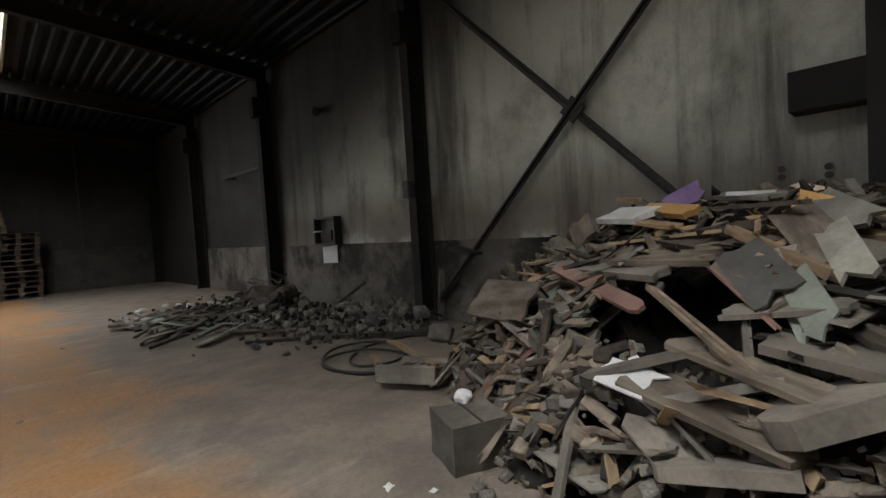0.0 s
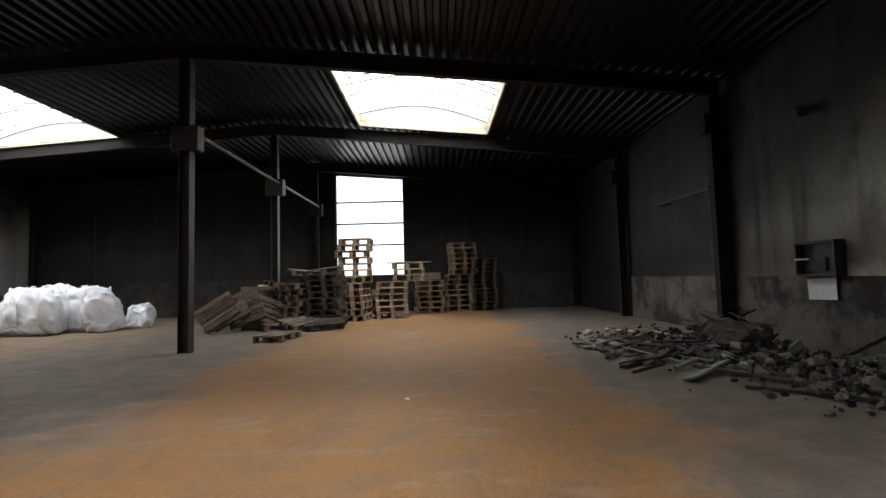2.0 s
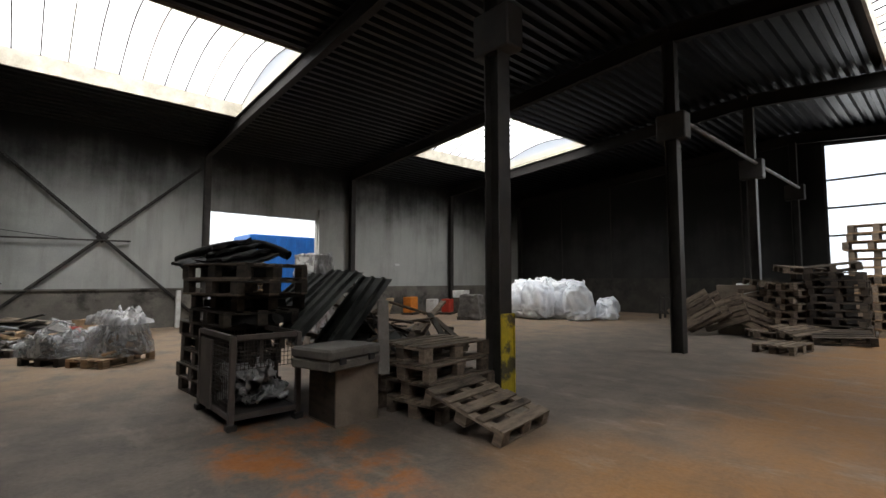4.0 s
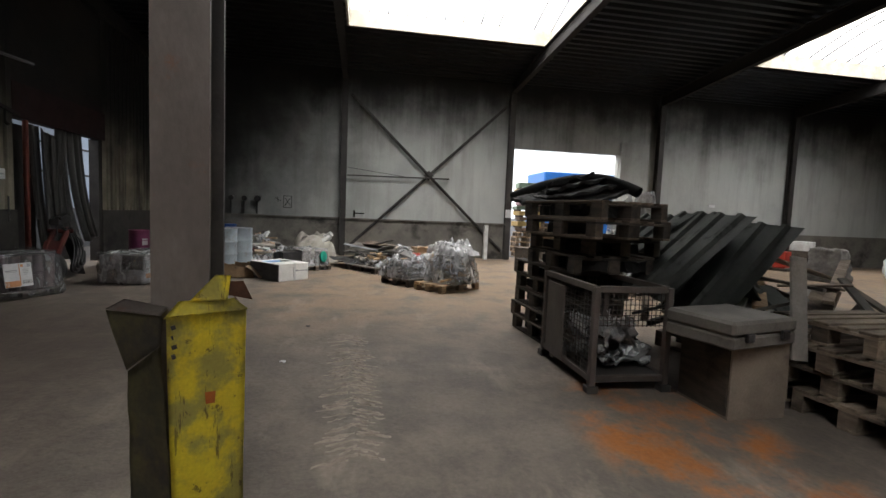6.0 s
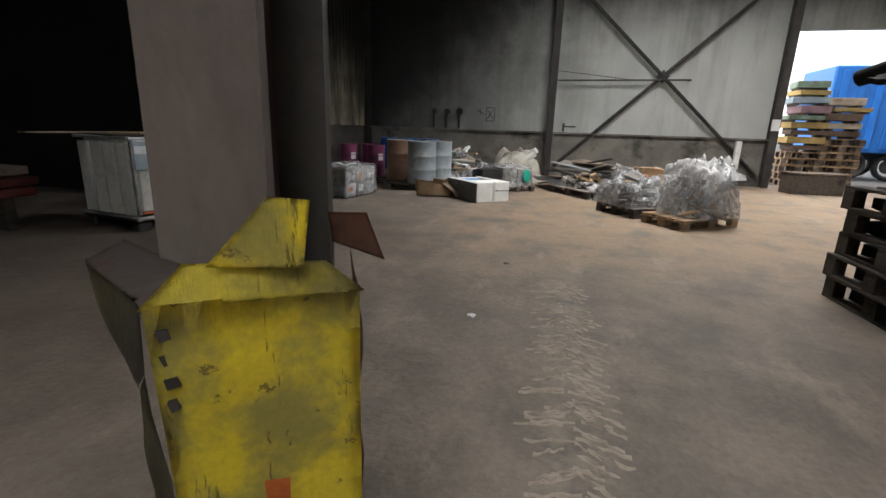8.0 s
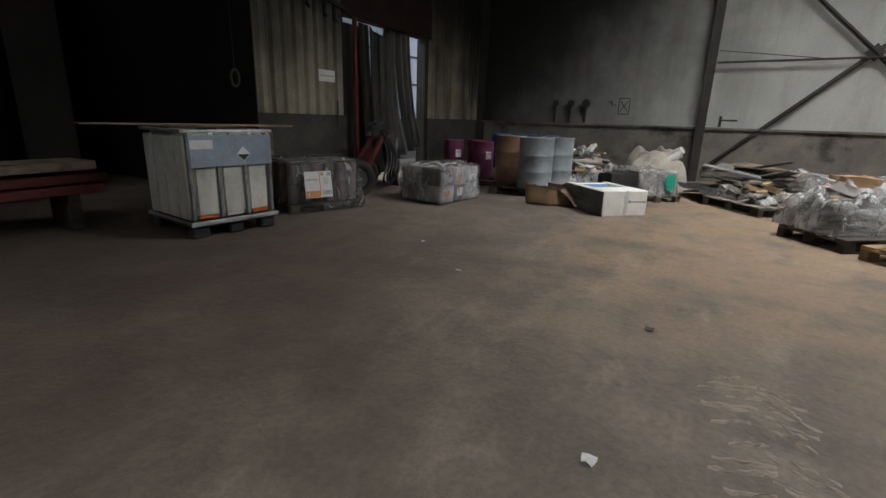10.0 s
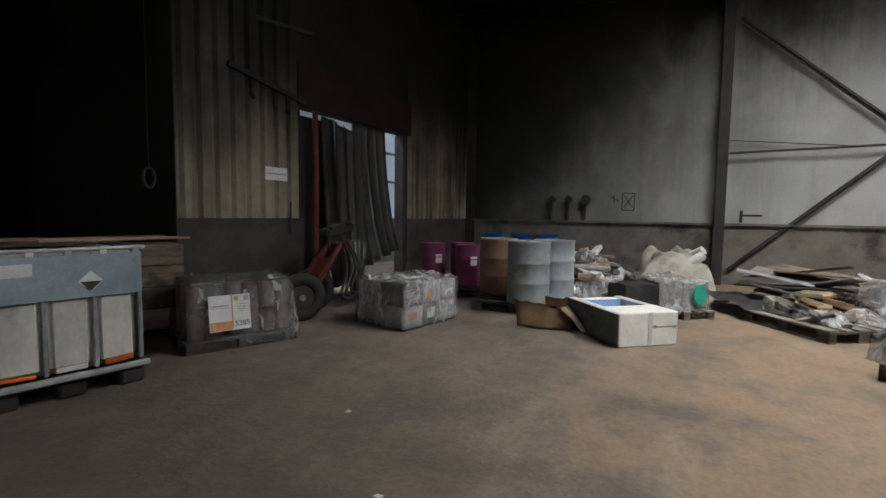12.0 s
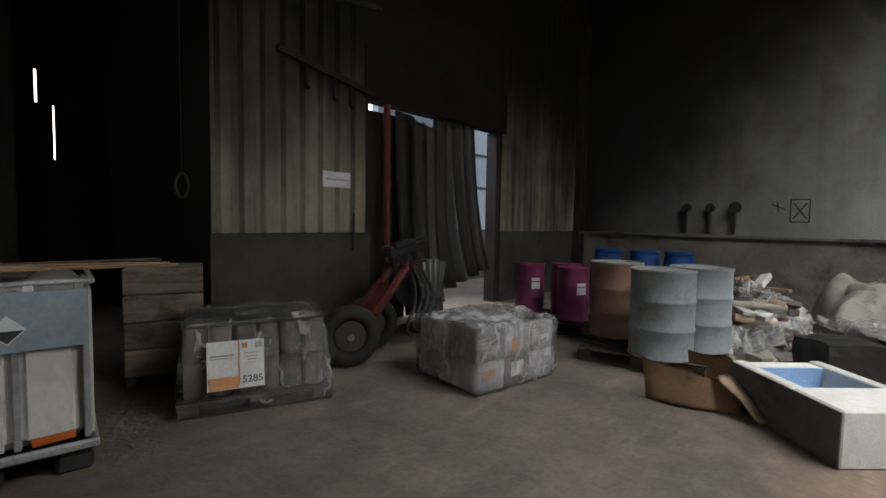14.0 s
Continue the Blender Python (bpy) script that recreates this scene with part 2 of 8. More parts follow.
def wall_material(name, c1, c2, dirt, black_from, black_to, black_amount=1.0, corner=None, streaks=0.5, sign=1.0, thick=0.93, band=None, hang=1.8, climb=0.9):
    """Painted or cast wall with run-down dirt streaks and a black that deepens upwards from an uneven edge.
    corner: (axis, from, to) along which the black also thickens."""
    m, t, bsdf, out = nodes_of(name)
    co = t.nodes.new("ShaderNodeTexCoord").outputs["Object"]
    sep = t.nodes.new("ShaderNodeSeparateXYZ")
    t.links.new(co, sep.inputs[0])
    run = noise_of(t, stretch(t, co, (1.5, 1.5, 0.13)), 1.3, 7, 0.66)
    blot = noise_of(t, co, 0.8, 6, 0.62)
    fine = noise_of(t, co, 30, 4, 0.65)
    col = mix(t, ramp(t, blot, 0.35, 0.66), c1, c2)
    col = mix(t, math_of(t, "MULTIPLY", ramp(t, run, 0.45, 0.68), streaks), col, dirt)
    drip = noise_of(t, stretch(t, co, (5.0, 5.0, 0.35)), 1.1, 4, 0.6)
    col = mix(t, math_of(t, "MULTIPLY", ramp(t, drip, 0.66, 0.76), 0.35), col, [min(0.6, 1.35 * c) for c in c1])
    patch = noise_of(t, stretch(t, co, (1, 1, 0.7)), 0.55, 7, 0.72)
    col = mix(t, math_of(t, "MULTIPLY", ramp(t, patch, 0.5, 0.66), 0.55 if band else 0.25), col, dirt)
    if band:
        level = math_of(t, "ADD", sep.outputs[2], math_of(t, "MULTIPLY", math_of(t, "SUBTRACT", blot, 0.5), 1.6))
        tide = math_of(t, "MULTIPLY", ramp(t, level, 1.1, 1.5), math_of(t, "SUBTRACT", 1.0, ramp(t, level, 1.8, 2.7)))
        col = mix(t, math_of(t, "MULTIPLY", tide, 0.7), col, band)
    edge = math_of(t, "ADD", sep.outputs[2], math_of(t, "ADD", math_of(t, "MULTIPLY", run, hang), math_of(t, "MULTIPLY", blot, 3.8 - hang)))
    blackening = math_of(t, "MULTIPLY", ramp(t, edge, black_from + 1.9, black_to + 1.9), black_amount)
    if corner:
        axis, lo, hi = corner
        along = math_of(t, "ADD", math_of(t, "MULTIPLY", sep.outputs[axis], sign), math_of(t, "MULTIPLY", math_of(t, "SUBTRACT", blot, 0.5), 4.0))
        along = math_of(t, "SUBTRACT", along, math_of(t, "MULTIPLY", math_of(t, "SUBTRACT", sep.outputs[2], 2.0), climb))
        blackening = math_of(t, "MAXIMUM", blackening, math_of(t, "MULTIPLY", math_of(t, "SUBTRACT", 1.0, ramp(t, along, lo, hi)), thick))
    col = mix(t, blackening, col, (0.009, 0.0088, 0.009))
    hsv = t.nodes.new("ShaderNodeHueSaturation")
    t.links.new(math_of(t, "ADD", math_of(t, "MULTIPLY", fine, 0.4), 0.8), hsv.inputs["Value"])
    t.links.new(col, hsv.inputs["Color"])
    t.links.new(hsv.outputs["Color"], bsdf.inputs["Base Color"])
    bsdf.inputs["Roughness"].default_value = 0.75
    bsdf.inputs["Specular IOR Level"].default_value = 0.3
    relief(t, bsdf, math_of(t, "ADD", math_of(t, "MULTIPLY", run, 1.2), fine), 0.3, 0.01)
    return m


def film_material(name, tint, alpha, rough=0.12):
    """Clear, creased plastic film: see-through where it lies taut, milky and glossy along its folds, where pale glints
    are painted in.
    """
    m, t, bsdf, out = nodes_of(name)
    co = t.nodes.new("ShaderNodeTexCoord").outputs["Object"]
    crease = noise_of(t, stretch(t, co, (1, 1, 0.6)), 5, 3, 0.5)
    fold = noise_of(t, stretch(t, co, (1, 1, 0.45)), 7, 2, 0.45)
    ridge = math_of(t, "ABSOLUTE", math_of(t, "SUBTRACT", fold, 0.5), 0.0)
    pull = noise_of(t, stretch(t, co, (0.5, 0.5, 2.6)), 9, 2, 0.5)
    thread = math_of(t, "ABSOLUTE", math_of(t, "SUBTRACT", pull, 0.5), 0.0)
    fold_glints = math_of(t, "MAXIMUM", math_of(t, "SUBTRACT", 1.0, ramp(t, ridge, 0.0, 0.09)), math_of(t, "MULTIPLY", math_of(t, "SUBTRACT", 1.0, ramp(t, thread, 0.0, 0.05)), 0.6))
    # pale lines along the folds put white glints into the base colour
    col = mix(t, math_of(t, "MULTIPLY", math_of(t, "MULTIPLY", fold_glints, crease), 0.7), tint, (0.6, 0.6, 0.61))
    t.links.new(col, bsdf.inputs["Base Color"])
    bsdf.inputs["Roughness"].default_value = rough
    bsdf.inputs["Specular IOR Level"].default_value = 0.7
    bsdf.inputs["Coat Weight"].default_value = 0.45
    bsdf.inputs["Coat Roughness"].default_value = 0.05
    relief(t, bsdf, math_of(t, "ADD", crease, math_of(t, "MULTIPLY", fold_glints, 0.14)), 0.8, 0.06)
    clear = t.nodes.new("ShaderNodeBsdfTransparent")
    mixer = t.nodes.new("ShaderNodeMixShader")
    cover = math_of(t, "ADD", math_of(t, "MULTIPLY", ramp(t, crease, 0.42, 0.68), 0.4), alpha)
    t.links.new(math_of(t, "MINIMUM", math_of(t, "ADD", cover, math_of(t, "MULTIPLY", math_of(t, "MULTIPLY", fold_glints, crease), 0.3)), 1.0), mixer.inputs[0])
    t.links.new(clear.outputs[0], mixer.inputs[1])
    t.links.new(bsdf.outputs[0], mixer.inputs[2])
    t.links.new(mixer.outputs[0], out.inputs["Surface"])
    return m


def pane_material(name, tint, clear_share):
    m, t, bsdf, out = nodes_of(name)
    bsdf.inputs["Base Color"].default_value = rgb(tint)
    bsdf.inputs["Roughness"].default_value = 0.25
    clear = t.nodes.new("ShaderNodeBsdfTransparent")
    clear.inputs[0].default_value = rgb([0.6 + 0.4 * c for c in tint])
    mixer = t.nodes.new("ShaderNodeMixShader")
    mixer.inputs[0].default_value = 1 - clear_share
    cloud = t.nodes.new("ShaderNodeBsdfTranslucent")
    cloud.inputs[0].default_value = rgb(tint)
    t.links.new(clear.outputs[0], mixer.inputs[1])
    t.links.new(cloud.outputs[0], mixer.inputs[2])
    t.links.new(mixer.outputs[0], out.inputs["Surface"])
    return m


M_FLOOR = floor_material()
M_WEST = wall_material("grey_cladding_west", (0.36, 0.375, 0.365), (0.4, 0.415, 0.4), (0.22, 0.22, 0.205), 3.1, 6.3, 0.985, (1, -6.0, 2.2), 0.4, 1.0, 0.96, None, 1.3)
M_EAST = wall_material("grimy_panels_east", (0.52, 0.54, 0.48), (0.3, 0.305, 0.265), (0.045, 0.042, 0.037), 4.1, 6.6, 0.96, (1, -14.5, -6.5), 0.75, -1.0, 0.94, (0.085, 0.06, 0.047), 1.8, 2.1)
M_NORTH = wall_material("near_black_panels_north", (0.036, 0.036, 0.035), (0.024, 0.024, 0.0235), (0.018, 0.018, 0.018), 2.6, 5.0, 0.95, None, 0.6)
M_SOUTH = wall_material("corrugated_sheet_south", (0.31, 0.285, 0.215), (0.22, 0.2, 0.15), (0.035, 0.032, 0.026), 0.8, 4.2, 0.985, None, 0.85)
M_NEAR_BLACK = surface("near_black_surface", (0.012, 0.011, 0.011), (0.022, 0.02, 0.019), 1.2, 0.85, 0, 0.3, 30)
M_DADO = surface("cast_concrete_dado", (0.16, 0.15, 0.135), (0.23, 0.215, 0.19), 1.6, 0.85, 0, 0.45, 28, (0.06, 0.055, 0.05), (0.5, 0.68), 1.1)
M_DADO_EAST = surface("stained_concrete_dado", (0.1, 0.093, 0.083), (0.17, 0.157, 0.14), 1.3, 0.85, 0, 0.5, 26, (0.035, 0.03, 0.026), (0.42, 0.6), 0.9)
# darker copy of the dado tones for the north and south walls
M_DADO_DARK = surface("dark_concrete_dado", (0.034, 0.032, 0.029), (0.058, 0.054, 0.049), 1.6, 0.85, 0, 0.45, 28, (0.02, 0.02, 0.02), (0.5, 0.68), 1.1)
M_DECK = surface("near_black_roof_deck", (0.0075, 0.0085, 0.011), (0.003, 0.0033, 0.004), 0.9, 0.42, 0.35, 0.12, 30, (0.006, 0.006, 0.006), (0.45, 0.65), 0.4, gloss=0.2)
M_STEEL = surface("dark_painted_steel", (0.022, 0.02, 0.019), (0.04, 0.036, 0.033), 2.4, 0.6, 0.0, 0.2, 40, (0.05, 0.03, 0.02), (0.64, 0.75), 2.0, gloss=0.1)
M_STEEL_BROWN = surface("brown_primer_steel", (0.1, 0.085, 0.076), (0.07, 0.058, 0.052), 1.8, 0.6, 0.0, 0.2, 40, (0.11, 0.045, 0.025), (0.58, 0.72), 3.2, (1, 1, 0.5), gloss=0.1)
M_OXIDE_SHADE = surface("shaded_red_oxide_primer", (0.035, 0.014, 0.011), (0.022, 0.011, 0.01), 2.0, 0.75, 0, 0.2, 40)
M_CURB = surface("pale_skylight_curb", (0.5, 0.47, 0.4), (0.36, 0.33, 0.27), 2.5, 0.7, 0, 0.15, 30, (0.25, 0.12, 0.04), (0.62, 0.75), 1.8)
M_PANE = pane_material("skylight_sheet", (0.93, 0.93, 0.92), 0.2)
M_GLASS = pane_material("window_pane", (0.85, 0.9, 0.95), 0.85)
M_ASPHALT = surface("yard_asphalt", (0.045, 0.045, 0.047), (0.065, 0.063, 0.06), 0.6, 0.85, 0, 0.3, 40)
M_PALE_WALL = surface("pale_blue_cladding", (0.4, 0.47, 0.56), (0.5, 0.56, 0.64), 1.0, 0.6, 0, 0.1, 30)
M_WOOD = surface("weathered_pallet_wood", (0.21, 0.165, 0.125), (0.12, 0.094, 0.072), 3.0, 0.85, 0, 0.4, 50, (0.05, 0.04, 0.034), (0.5, 0.68), 2.2, (1, 6, 6), 0.35)
M_WOOD_X = surface("pallet_wood_cross", (0.21, 0.165, 0.125), (0.12, 0.094, 0.072), 3.0, 0.85, 0, 0.4, 50, (0.05, 0.04, 0.034), (0.5, 0.68), 2.2, (6, 1, 6), 0.35)
M_WOOD_DARK = surface("sooty_wood", (0.05, 0.042, 0.035), (0.085, 0.068, 0.054), 3.0, 0.85, 0, 0.4, 50, (0.02, 0.018, 0.016), (0.5, 0.66), 2.2, (1, 6, 6), 0.3)
M_WOOD_NEW = surface("fresh_pallet_wood", (0.34, 0.235, 0.14), (0.22, 0.15, 0.09), 3.0, 0.8, 0, 0.35, 50, (0.13, 0.09, 0.06), (0.55, 0.7), 2.0, (1, 6, 6), 0.3)

# ---- world and light ----
world = bpy.data.worlds.new("overcast_day")
scene.world = world
world.use_nodes = True
wt = world.node_tree
sky = wt.nodes.new("ShaderNodeTexSky")
sky.sky_type = "NISHITA"
sky.sun_disc = False
sky.sun_elevation, sky.sun_rotation = radians(38), radians(200)
sky.dust_density, sky.air_density = 4.0, 1.0
wt.nodes["Background"].inputs["Strength"].default_value = 0.14
cloud = wt.nodes.new("ShaderNodeMix")
cloud.data_type = "RGBA"
cloud.inputs["Factor"].default_value = 0.6
cloud.inputs[7].default_value = (6.0, 6.2, 6.5, 1)
wt.links.new(sky.outputs[0], cloud.inputs[6])
wt.links.new(cloud.outputs[2], wt.nodes["Background"].inputs["Color"])
sun = new("sun", bpy.data.lights.new("sun", "SUN"))
sun.data.energy, sun.data.angle, sun.data.color = 0.8, radians(14), (1.0, 0.96, 0.9)
sun.matrix_basis = look((0, 0, 30), (-8, 20, -2))

# skylight openings: x0, x1, y0, y1; the fourth is unseen, added to light heap and guard
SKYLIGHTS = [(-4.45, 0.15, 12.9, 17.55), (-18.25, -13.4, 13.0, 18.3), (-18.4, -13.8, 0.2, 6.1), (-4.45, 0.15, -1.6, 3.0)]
EAVES_E, EAVES_W, RIDGE_X, RIDGE_Z = 5.3, -21.75, -7.7, 7.475


def roof(x):
    return RIDGE_Z - 0.095 * (x - RIDGE_X) if x > RIDGE_X else RIDGE_Z - 0.07 * (RIDGE_X - x)


def daylight(name, m, sx, sy, watts, tint=(1.0, 0.98, 0.94)):
    lamp = new(name, bpy.data.lights.new(name, "AREA"))
    lamp.data.shape, lamp.data.size, lamp.data.size_y, lamp.data.energy, lamp.data.color = "RECTANGLE", sx, sy, watts, tint
    lamp.matrix_basis = m
    return lamp


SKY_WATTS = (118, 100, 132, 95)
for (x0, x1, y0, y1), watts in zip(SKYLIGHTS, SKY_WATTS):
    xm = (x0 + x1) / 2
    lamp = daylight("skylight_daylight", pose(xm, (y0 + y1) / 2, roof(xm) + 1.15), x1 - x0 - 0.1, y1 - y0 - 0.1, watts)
    # narrow spread keeps the added fourth lamp off the floor further west
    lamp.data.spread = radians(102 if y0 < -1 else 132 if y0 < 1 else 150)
daylight("window_daylight", pose(-5.08, 24.35, 4.3, -90, 0, 0), 3.3, 5.0, 45)
daylight("gateway_daylight", look((-24.2, 8.3, 6.6), (-17.0, 8.0, 0.0)), 4.0, 3.0, 130)

# ---- structure ----
def structure(name, bm, material, label, category, smooth=False):
    return tagged(part(name, bm, material, None, "", smooth), label, category, "", "structure")


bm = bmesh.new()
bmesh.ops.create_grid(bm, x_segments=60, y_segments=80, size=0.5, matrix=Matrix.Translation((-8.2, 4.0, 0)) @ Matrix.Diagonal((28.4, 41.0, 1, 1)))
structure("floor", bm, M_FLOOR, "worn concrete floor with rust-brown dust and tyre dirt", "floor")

bm = bmesh.new()
for a, b, c, d in ((-400, -22.4, -400, 400), (6.0, 400, -400, 400), (-22.4, 6.0, 24.5, 400), (-22.4, 6.0, -400, -12.1)):
    vs = [bm.verts.new(p) for p in ((a, c, -0.03), (b, c, -0.03), (b, d, -0.03), (a, d, -0.03))]
    bm.faces.new(vs)
structure("ground", bm, M_ASPHALT, "dark asphalt yard around the warehouse", "ground")

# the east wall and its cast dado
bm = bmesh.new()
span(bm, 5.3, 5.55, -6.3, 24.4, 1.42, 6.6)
structure("wall_east", bm, M_EAST, "grimy grey concrete wall streaked with damp, blacker upwards and northwards", "wall")
bm = bmesh.new()
span(bm, 5.26, 5.55, -6.3, 17.9, 0, 1.416)
structure("dado_east", bm, M_DADO_EAST, "stained cast concrete dado of the east wall", "wall")
# north end of the east wall: near-black panels and dado
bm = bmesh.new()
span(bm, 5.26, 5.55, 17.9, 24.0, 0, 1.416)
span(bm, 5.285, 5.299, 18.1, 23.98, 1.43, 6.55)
structure("wall_east_burnt", bm, M_NEAR_BLACK, "near-black panels of the east wall", "wall")

# north wall with its tall window
WX0, WX1 = -6.8, -3.38
bm = bmesh.new()
span(bm, EAVES_W - 0.2, WX0, 24.0, 24.3, 0, 7.5)
span(bm, WX1, 5.3, 24.0, 24.3, 0, 7.5)
span(bm, WX0, WX1, 24.0, 24.3, 0, 1.75)
vs = [(WX0, 6.88), (WX1, 6.6), (WX1, 7.5), (WX0, 7.5)]
front = [bm.verts.new((x, 24.0, z)) for x, z in vs]
back = [bm.verts.new((x, 24.3, z)) for x, z in vs]
bm.faces.new(front)
bm.faces.new(back[::-1])
for i in range(4):
    j = (i + 1) % 4
    bm.faces.new((front[j], front[i], back[i], back[j]))
bmesh.ops.recalc_face_normals(bm, faces=bm.faces)
structure("wall_north", bm, M_NORTH, "near-black panel wall with one tall window", "wall")
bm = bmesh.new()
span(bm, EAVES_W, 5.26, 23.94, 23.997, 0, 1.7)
structure("dado_north", bm, M_DADO_DARK, "dark concrete dado of the north wall", "wall")
bm = bmesh.new()
for x in (-18.6, -15.6, -12.6, -9.6, -0.4, 2.4):
    span(bm, x - 0.03, x + 0.03, 23.975, 23.998, 1.72, 6.7)
span(bm, -10.0, -9.4, 23.9, 23.997, 1.69, 1.71)
structure("trim_north", bm, M_STEEL, "panel joints of the north wall", "trim")

win = thing("window_1", pose(0, 0, 0), "tall dirty window with four glazing rows in dark steel bars", "window", "", "structure")
bm = bmesh.new()
for x in (WX0 + 0.03, WX1 - 0.03):
    span(bm, x - 0.03, x + 0.03, 24.06, 24.16, 1.75, 6.88 if x < -5 else 6.6)
bar(bm, (WX0, 24.11, 6.85), (WX1, 24.11, 6.57), 0.1, 0.06)
span(bm, WX0, WX1, 24.06, 24.16, 1.75, 1.8)
part("window_frame", bm, M_STEEL, win)
for z in (5.44, 4.36, 3.29):
    bm = bmesh.new()
    span(bm, WX0 + 0.06, WX1 - 0.06, 24.07, 24.15, z - 0.035, z + 0.035)
    part("glazing_bar", bm, M_STEEL, win)
for z0, z1 in ((1.81, 3.25), (3.33, 4.32), (4.4, 5.4), (5.48, 6.55)):
    bm = bmesh.new()
    span(bm, WX0 + 0.06, WX1 - 0.06, 24.1, 24.11, z0, z1)
    ob = part("pane", bm, M_GLASS, win)
    ob.visible_shadow = False

# west wall: cladding bays above a cast dado, gateway between y 6.15 and 10.42
GY0, GY1, GZ = 6.15, 10.42, 4.15
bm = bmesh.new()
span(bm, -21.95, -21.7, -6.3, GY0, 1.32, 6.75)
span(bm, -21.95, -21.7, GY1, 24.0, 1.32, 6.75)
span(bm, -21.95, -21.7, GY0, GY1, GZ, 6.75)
structure("wall_west", bm, M_WEST, "light grey cladding wall, blacker towards roof and corner", "wall")
bm = bmesh.new()
span(bm, -21.95, -21.62, -6.3, GY0, 0, 1.316)
span(bm, -21.95, -21.62, GY1, 24.0, 0, 1.316)
span(bm, -21.7, -21.55, -6.0, GY0 - 0.02, 1.28, 1.33)
structure("dado_west", bm, M_DADO, "stained cast concrete dado of the west wall", "wall")
bm = bmesh.new()
span(bm, -21.9, -21.55, 10.44, 11.6, 1.35, 4.6)
structure("wall_panel", bm, M_WEST, "grey panel beside the gateway", "wall")

# south wall: trapezoid sheet above a dado, doorway, and the opening to the dark annex


def ribbed_sheet(bm, x0, x1, y, z0, z1, pitch=0.25, depth=0.06, face=1):
    profile, x = [], x0
    while x < x1 - 1e-6:
        for f, d in ((0, 0), (0.16, 0), (0.28, 1), (0.84, 1)):
            px = x + f * pitch
            if px <= x1:
                profile.append((px, y + face * depth * d))
        x += pitch
    profile.append((x1, y))
    low = [bm.verts.new((px, py, z0)) for px, py in profile]
    top = [bm.verts.new((px, py, z1)) for px, py in profile]
    for i in range(len(profile) - 1):
        bm.faces.new((low[i], low[i + 1], top[i + 1], top[i]))


DX0, DX1 = -18.5, -15.4
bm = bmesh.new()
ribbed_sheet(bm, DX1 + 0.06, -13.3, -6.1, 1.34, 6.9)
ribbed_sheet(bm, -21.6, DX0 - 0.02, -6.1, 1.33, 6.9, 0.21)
structure("wall_south", bm, M_SOUTH, "dirty cream trapezoid sheet wall, streaked and blacker upwards", "wall")
# near-black walls: the darkness of the unlit annex is put into their colour
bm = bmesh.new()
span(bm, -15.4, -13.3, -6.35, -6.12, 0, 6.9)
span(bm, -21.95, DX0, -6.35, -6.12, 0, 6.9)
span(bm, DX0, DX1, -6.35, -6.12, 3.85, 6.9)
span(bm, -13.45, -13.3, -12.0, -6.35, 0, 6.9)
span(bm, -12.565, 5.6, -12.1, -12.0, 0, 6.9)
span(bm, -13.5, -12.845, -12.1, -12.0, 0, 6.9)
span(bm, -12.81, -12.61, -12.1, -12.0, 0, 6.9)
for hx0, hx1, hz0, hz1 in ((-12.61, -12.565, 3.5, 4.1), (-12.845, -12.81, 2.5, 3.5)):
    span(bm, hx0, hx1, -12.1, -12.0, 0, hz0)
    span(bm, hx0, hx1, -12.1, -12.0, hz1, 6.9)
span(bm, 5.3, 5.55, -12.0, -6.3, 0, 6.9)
# unseen pier, added to block the view of the slits from further east
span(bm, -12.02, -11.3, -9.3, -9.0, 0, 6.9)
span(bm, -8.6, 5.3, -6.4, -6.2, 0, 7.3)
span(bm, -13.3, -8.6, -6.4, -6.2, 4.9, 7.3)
structure("wall_annex", bm, M_NEAR_BLACK, "annex walls, the unlit room's darkness put into their near-black colour", "wall")
bm = bmesh.new()
span(bm, -15.42, -13.28, -6.12, -6.08, 0, 1.335)
span(bm, -21.6, DX0, -6.12, -6.08, 0, 1.325)
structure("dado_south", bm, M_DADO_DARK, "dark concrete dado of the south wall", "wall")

# roof: trapezoid deck on rafters, four openings
bm = bmesh.new()
PITCH = 0.3
for x_from, x_to in ((RIDGE_X, EAVES_E + 0.3), (EAVES_W - 0.3, RIDGE_X)):
    x = x_from
    while x < x_to - 0.01:
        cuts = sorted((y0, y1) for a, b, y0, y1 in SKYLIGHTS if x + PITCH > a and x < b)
        runs, y = [], -6.4
        for y0, y1 in cuts:
            runs.append((y, y0))
            y = y1
        runs.append((y, 24.4))
        prof = [(x, 0), (x + 0.11, 0), (x + 0.15, 0.11), (x + 0.26, 0.11), (x + PITCH, 0)]
        for y0, y1 in runs:
            lo = [bm.verts.new((px, y0, roof(px) + d)) for px, d in prof]
            hi = [bm.verts.new((px, y1, roof(px) + d)) for px, d in prof]
            for i in range(4):
                bm.faces.new((lo[i], hi[i], hi[i + 1], lo[i + 1]))
        x += PITCH
structure("ceiling", bm, M_DECK, "near-black trapezoid steel roof deck", "ceiling")
bm = bmesh.new()
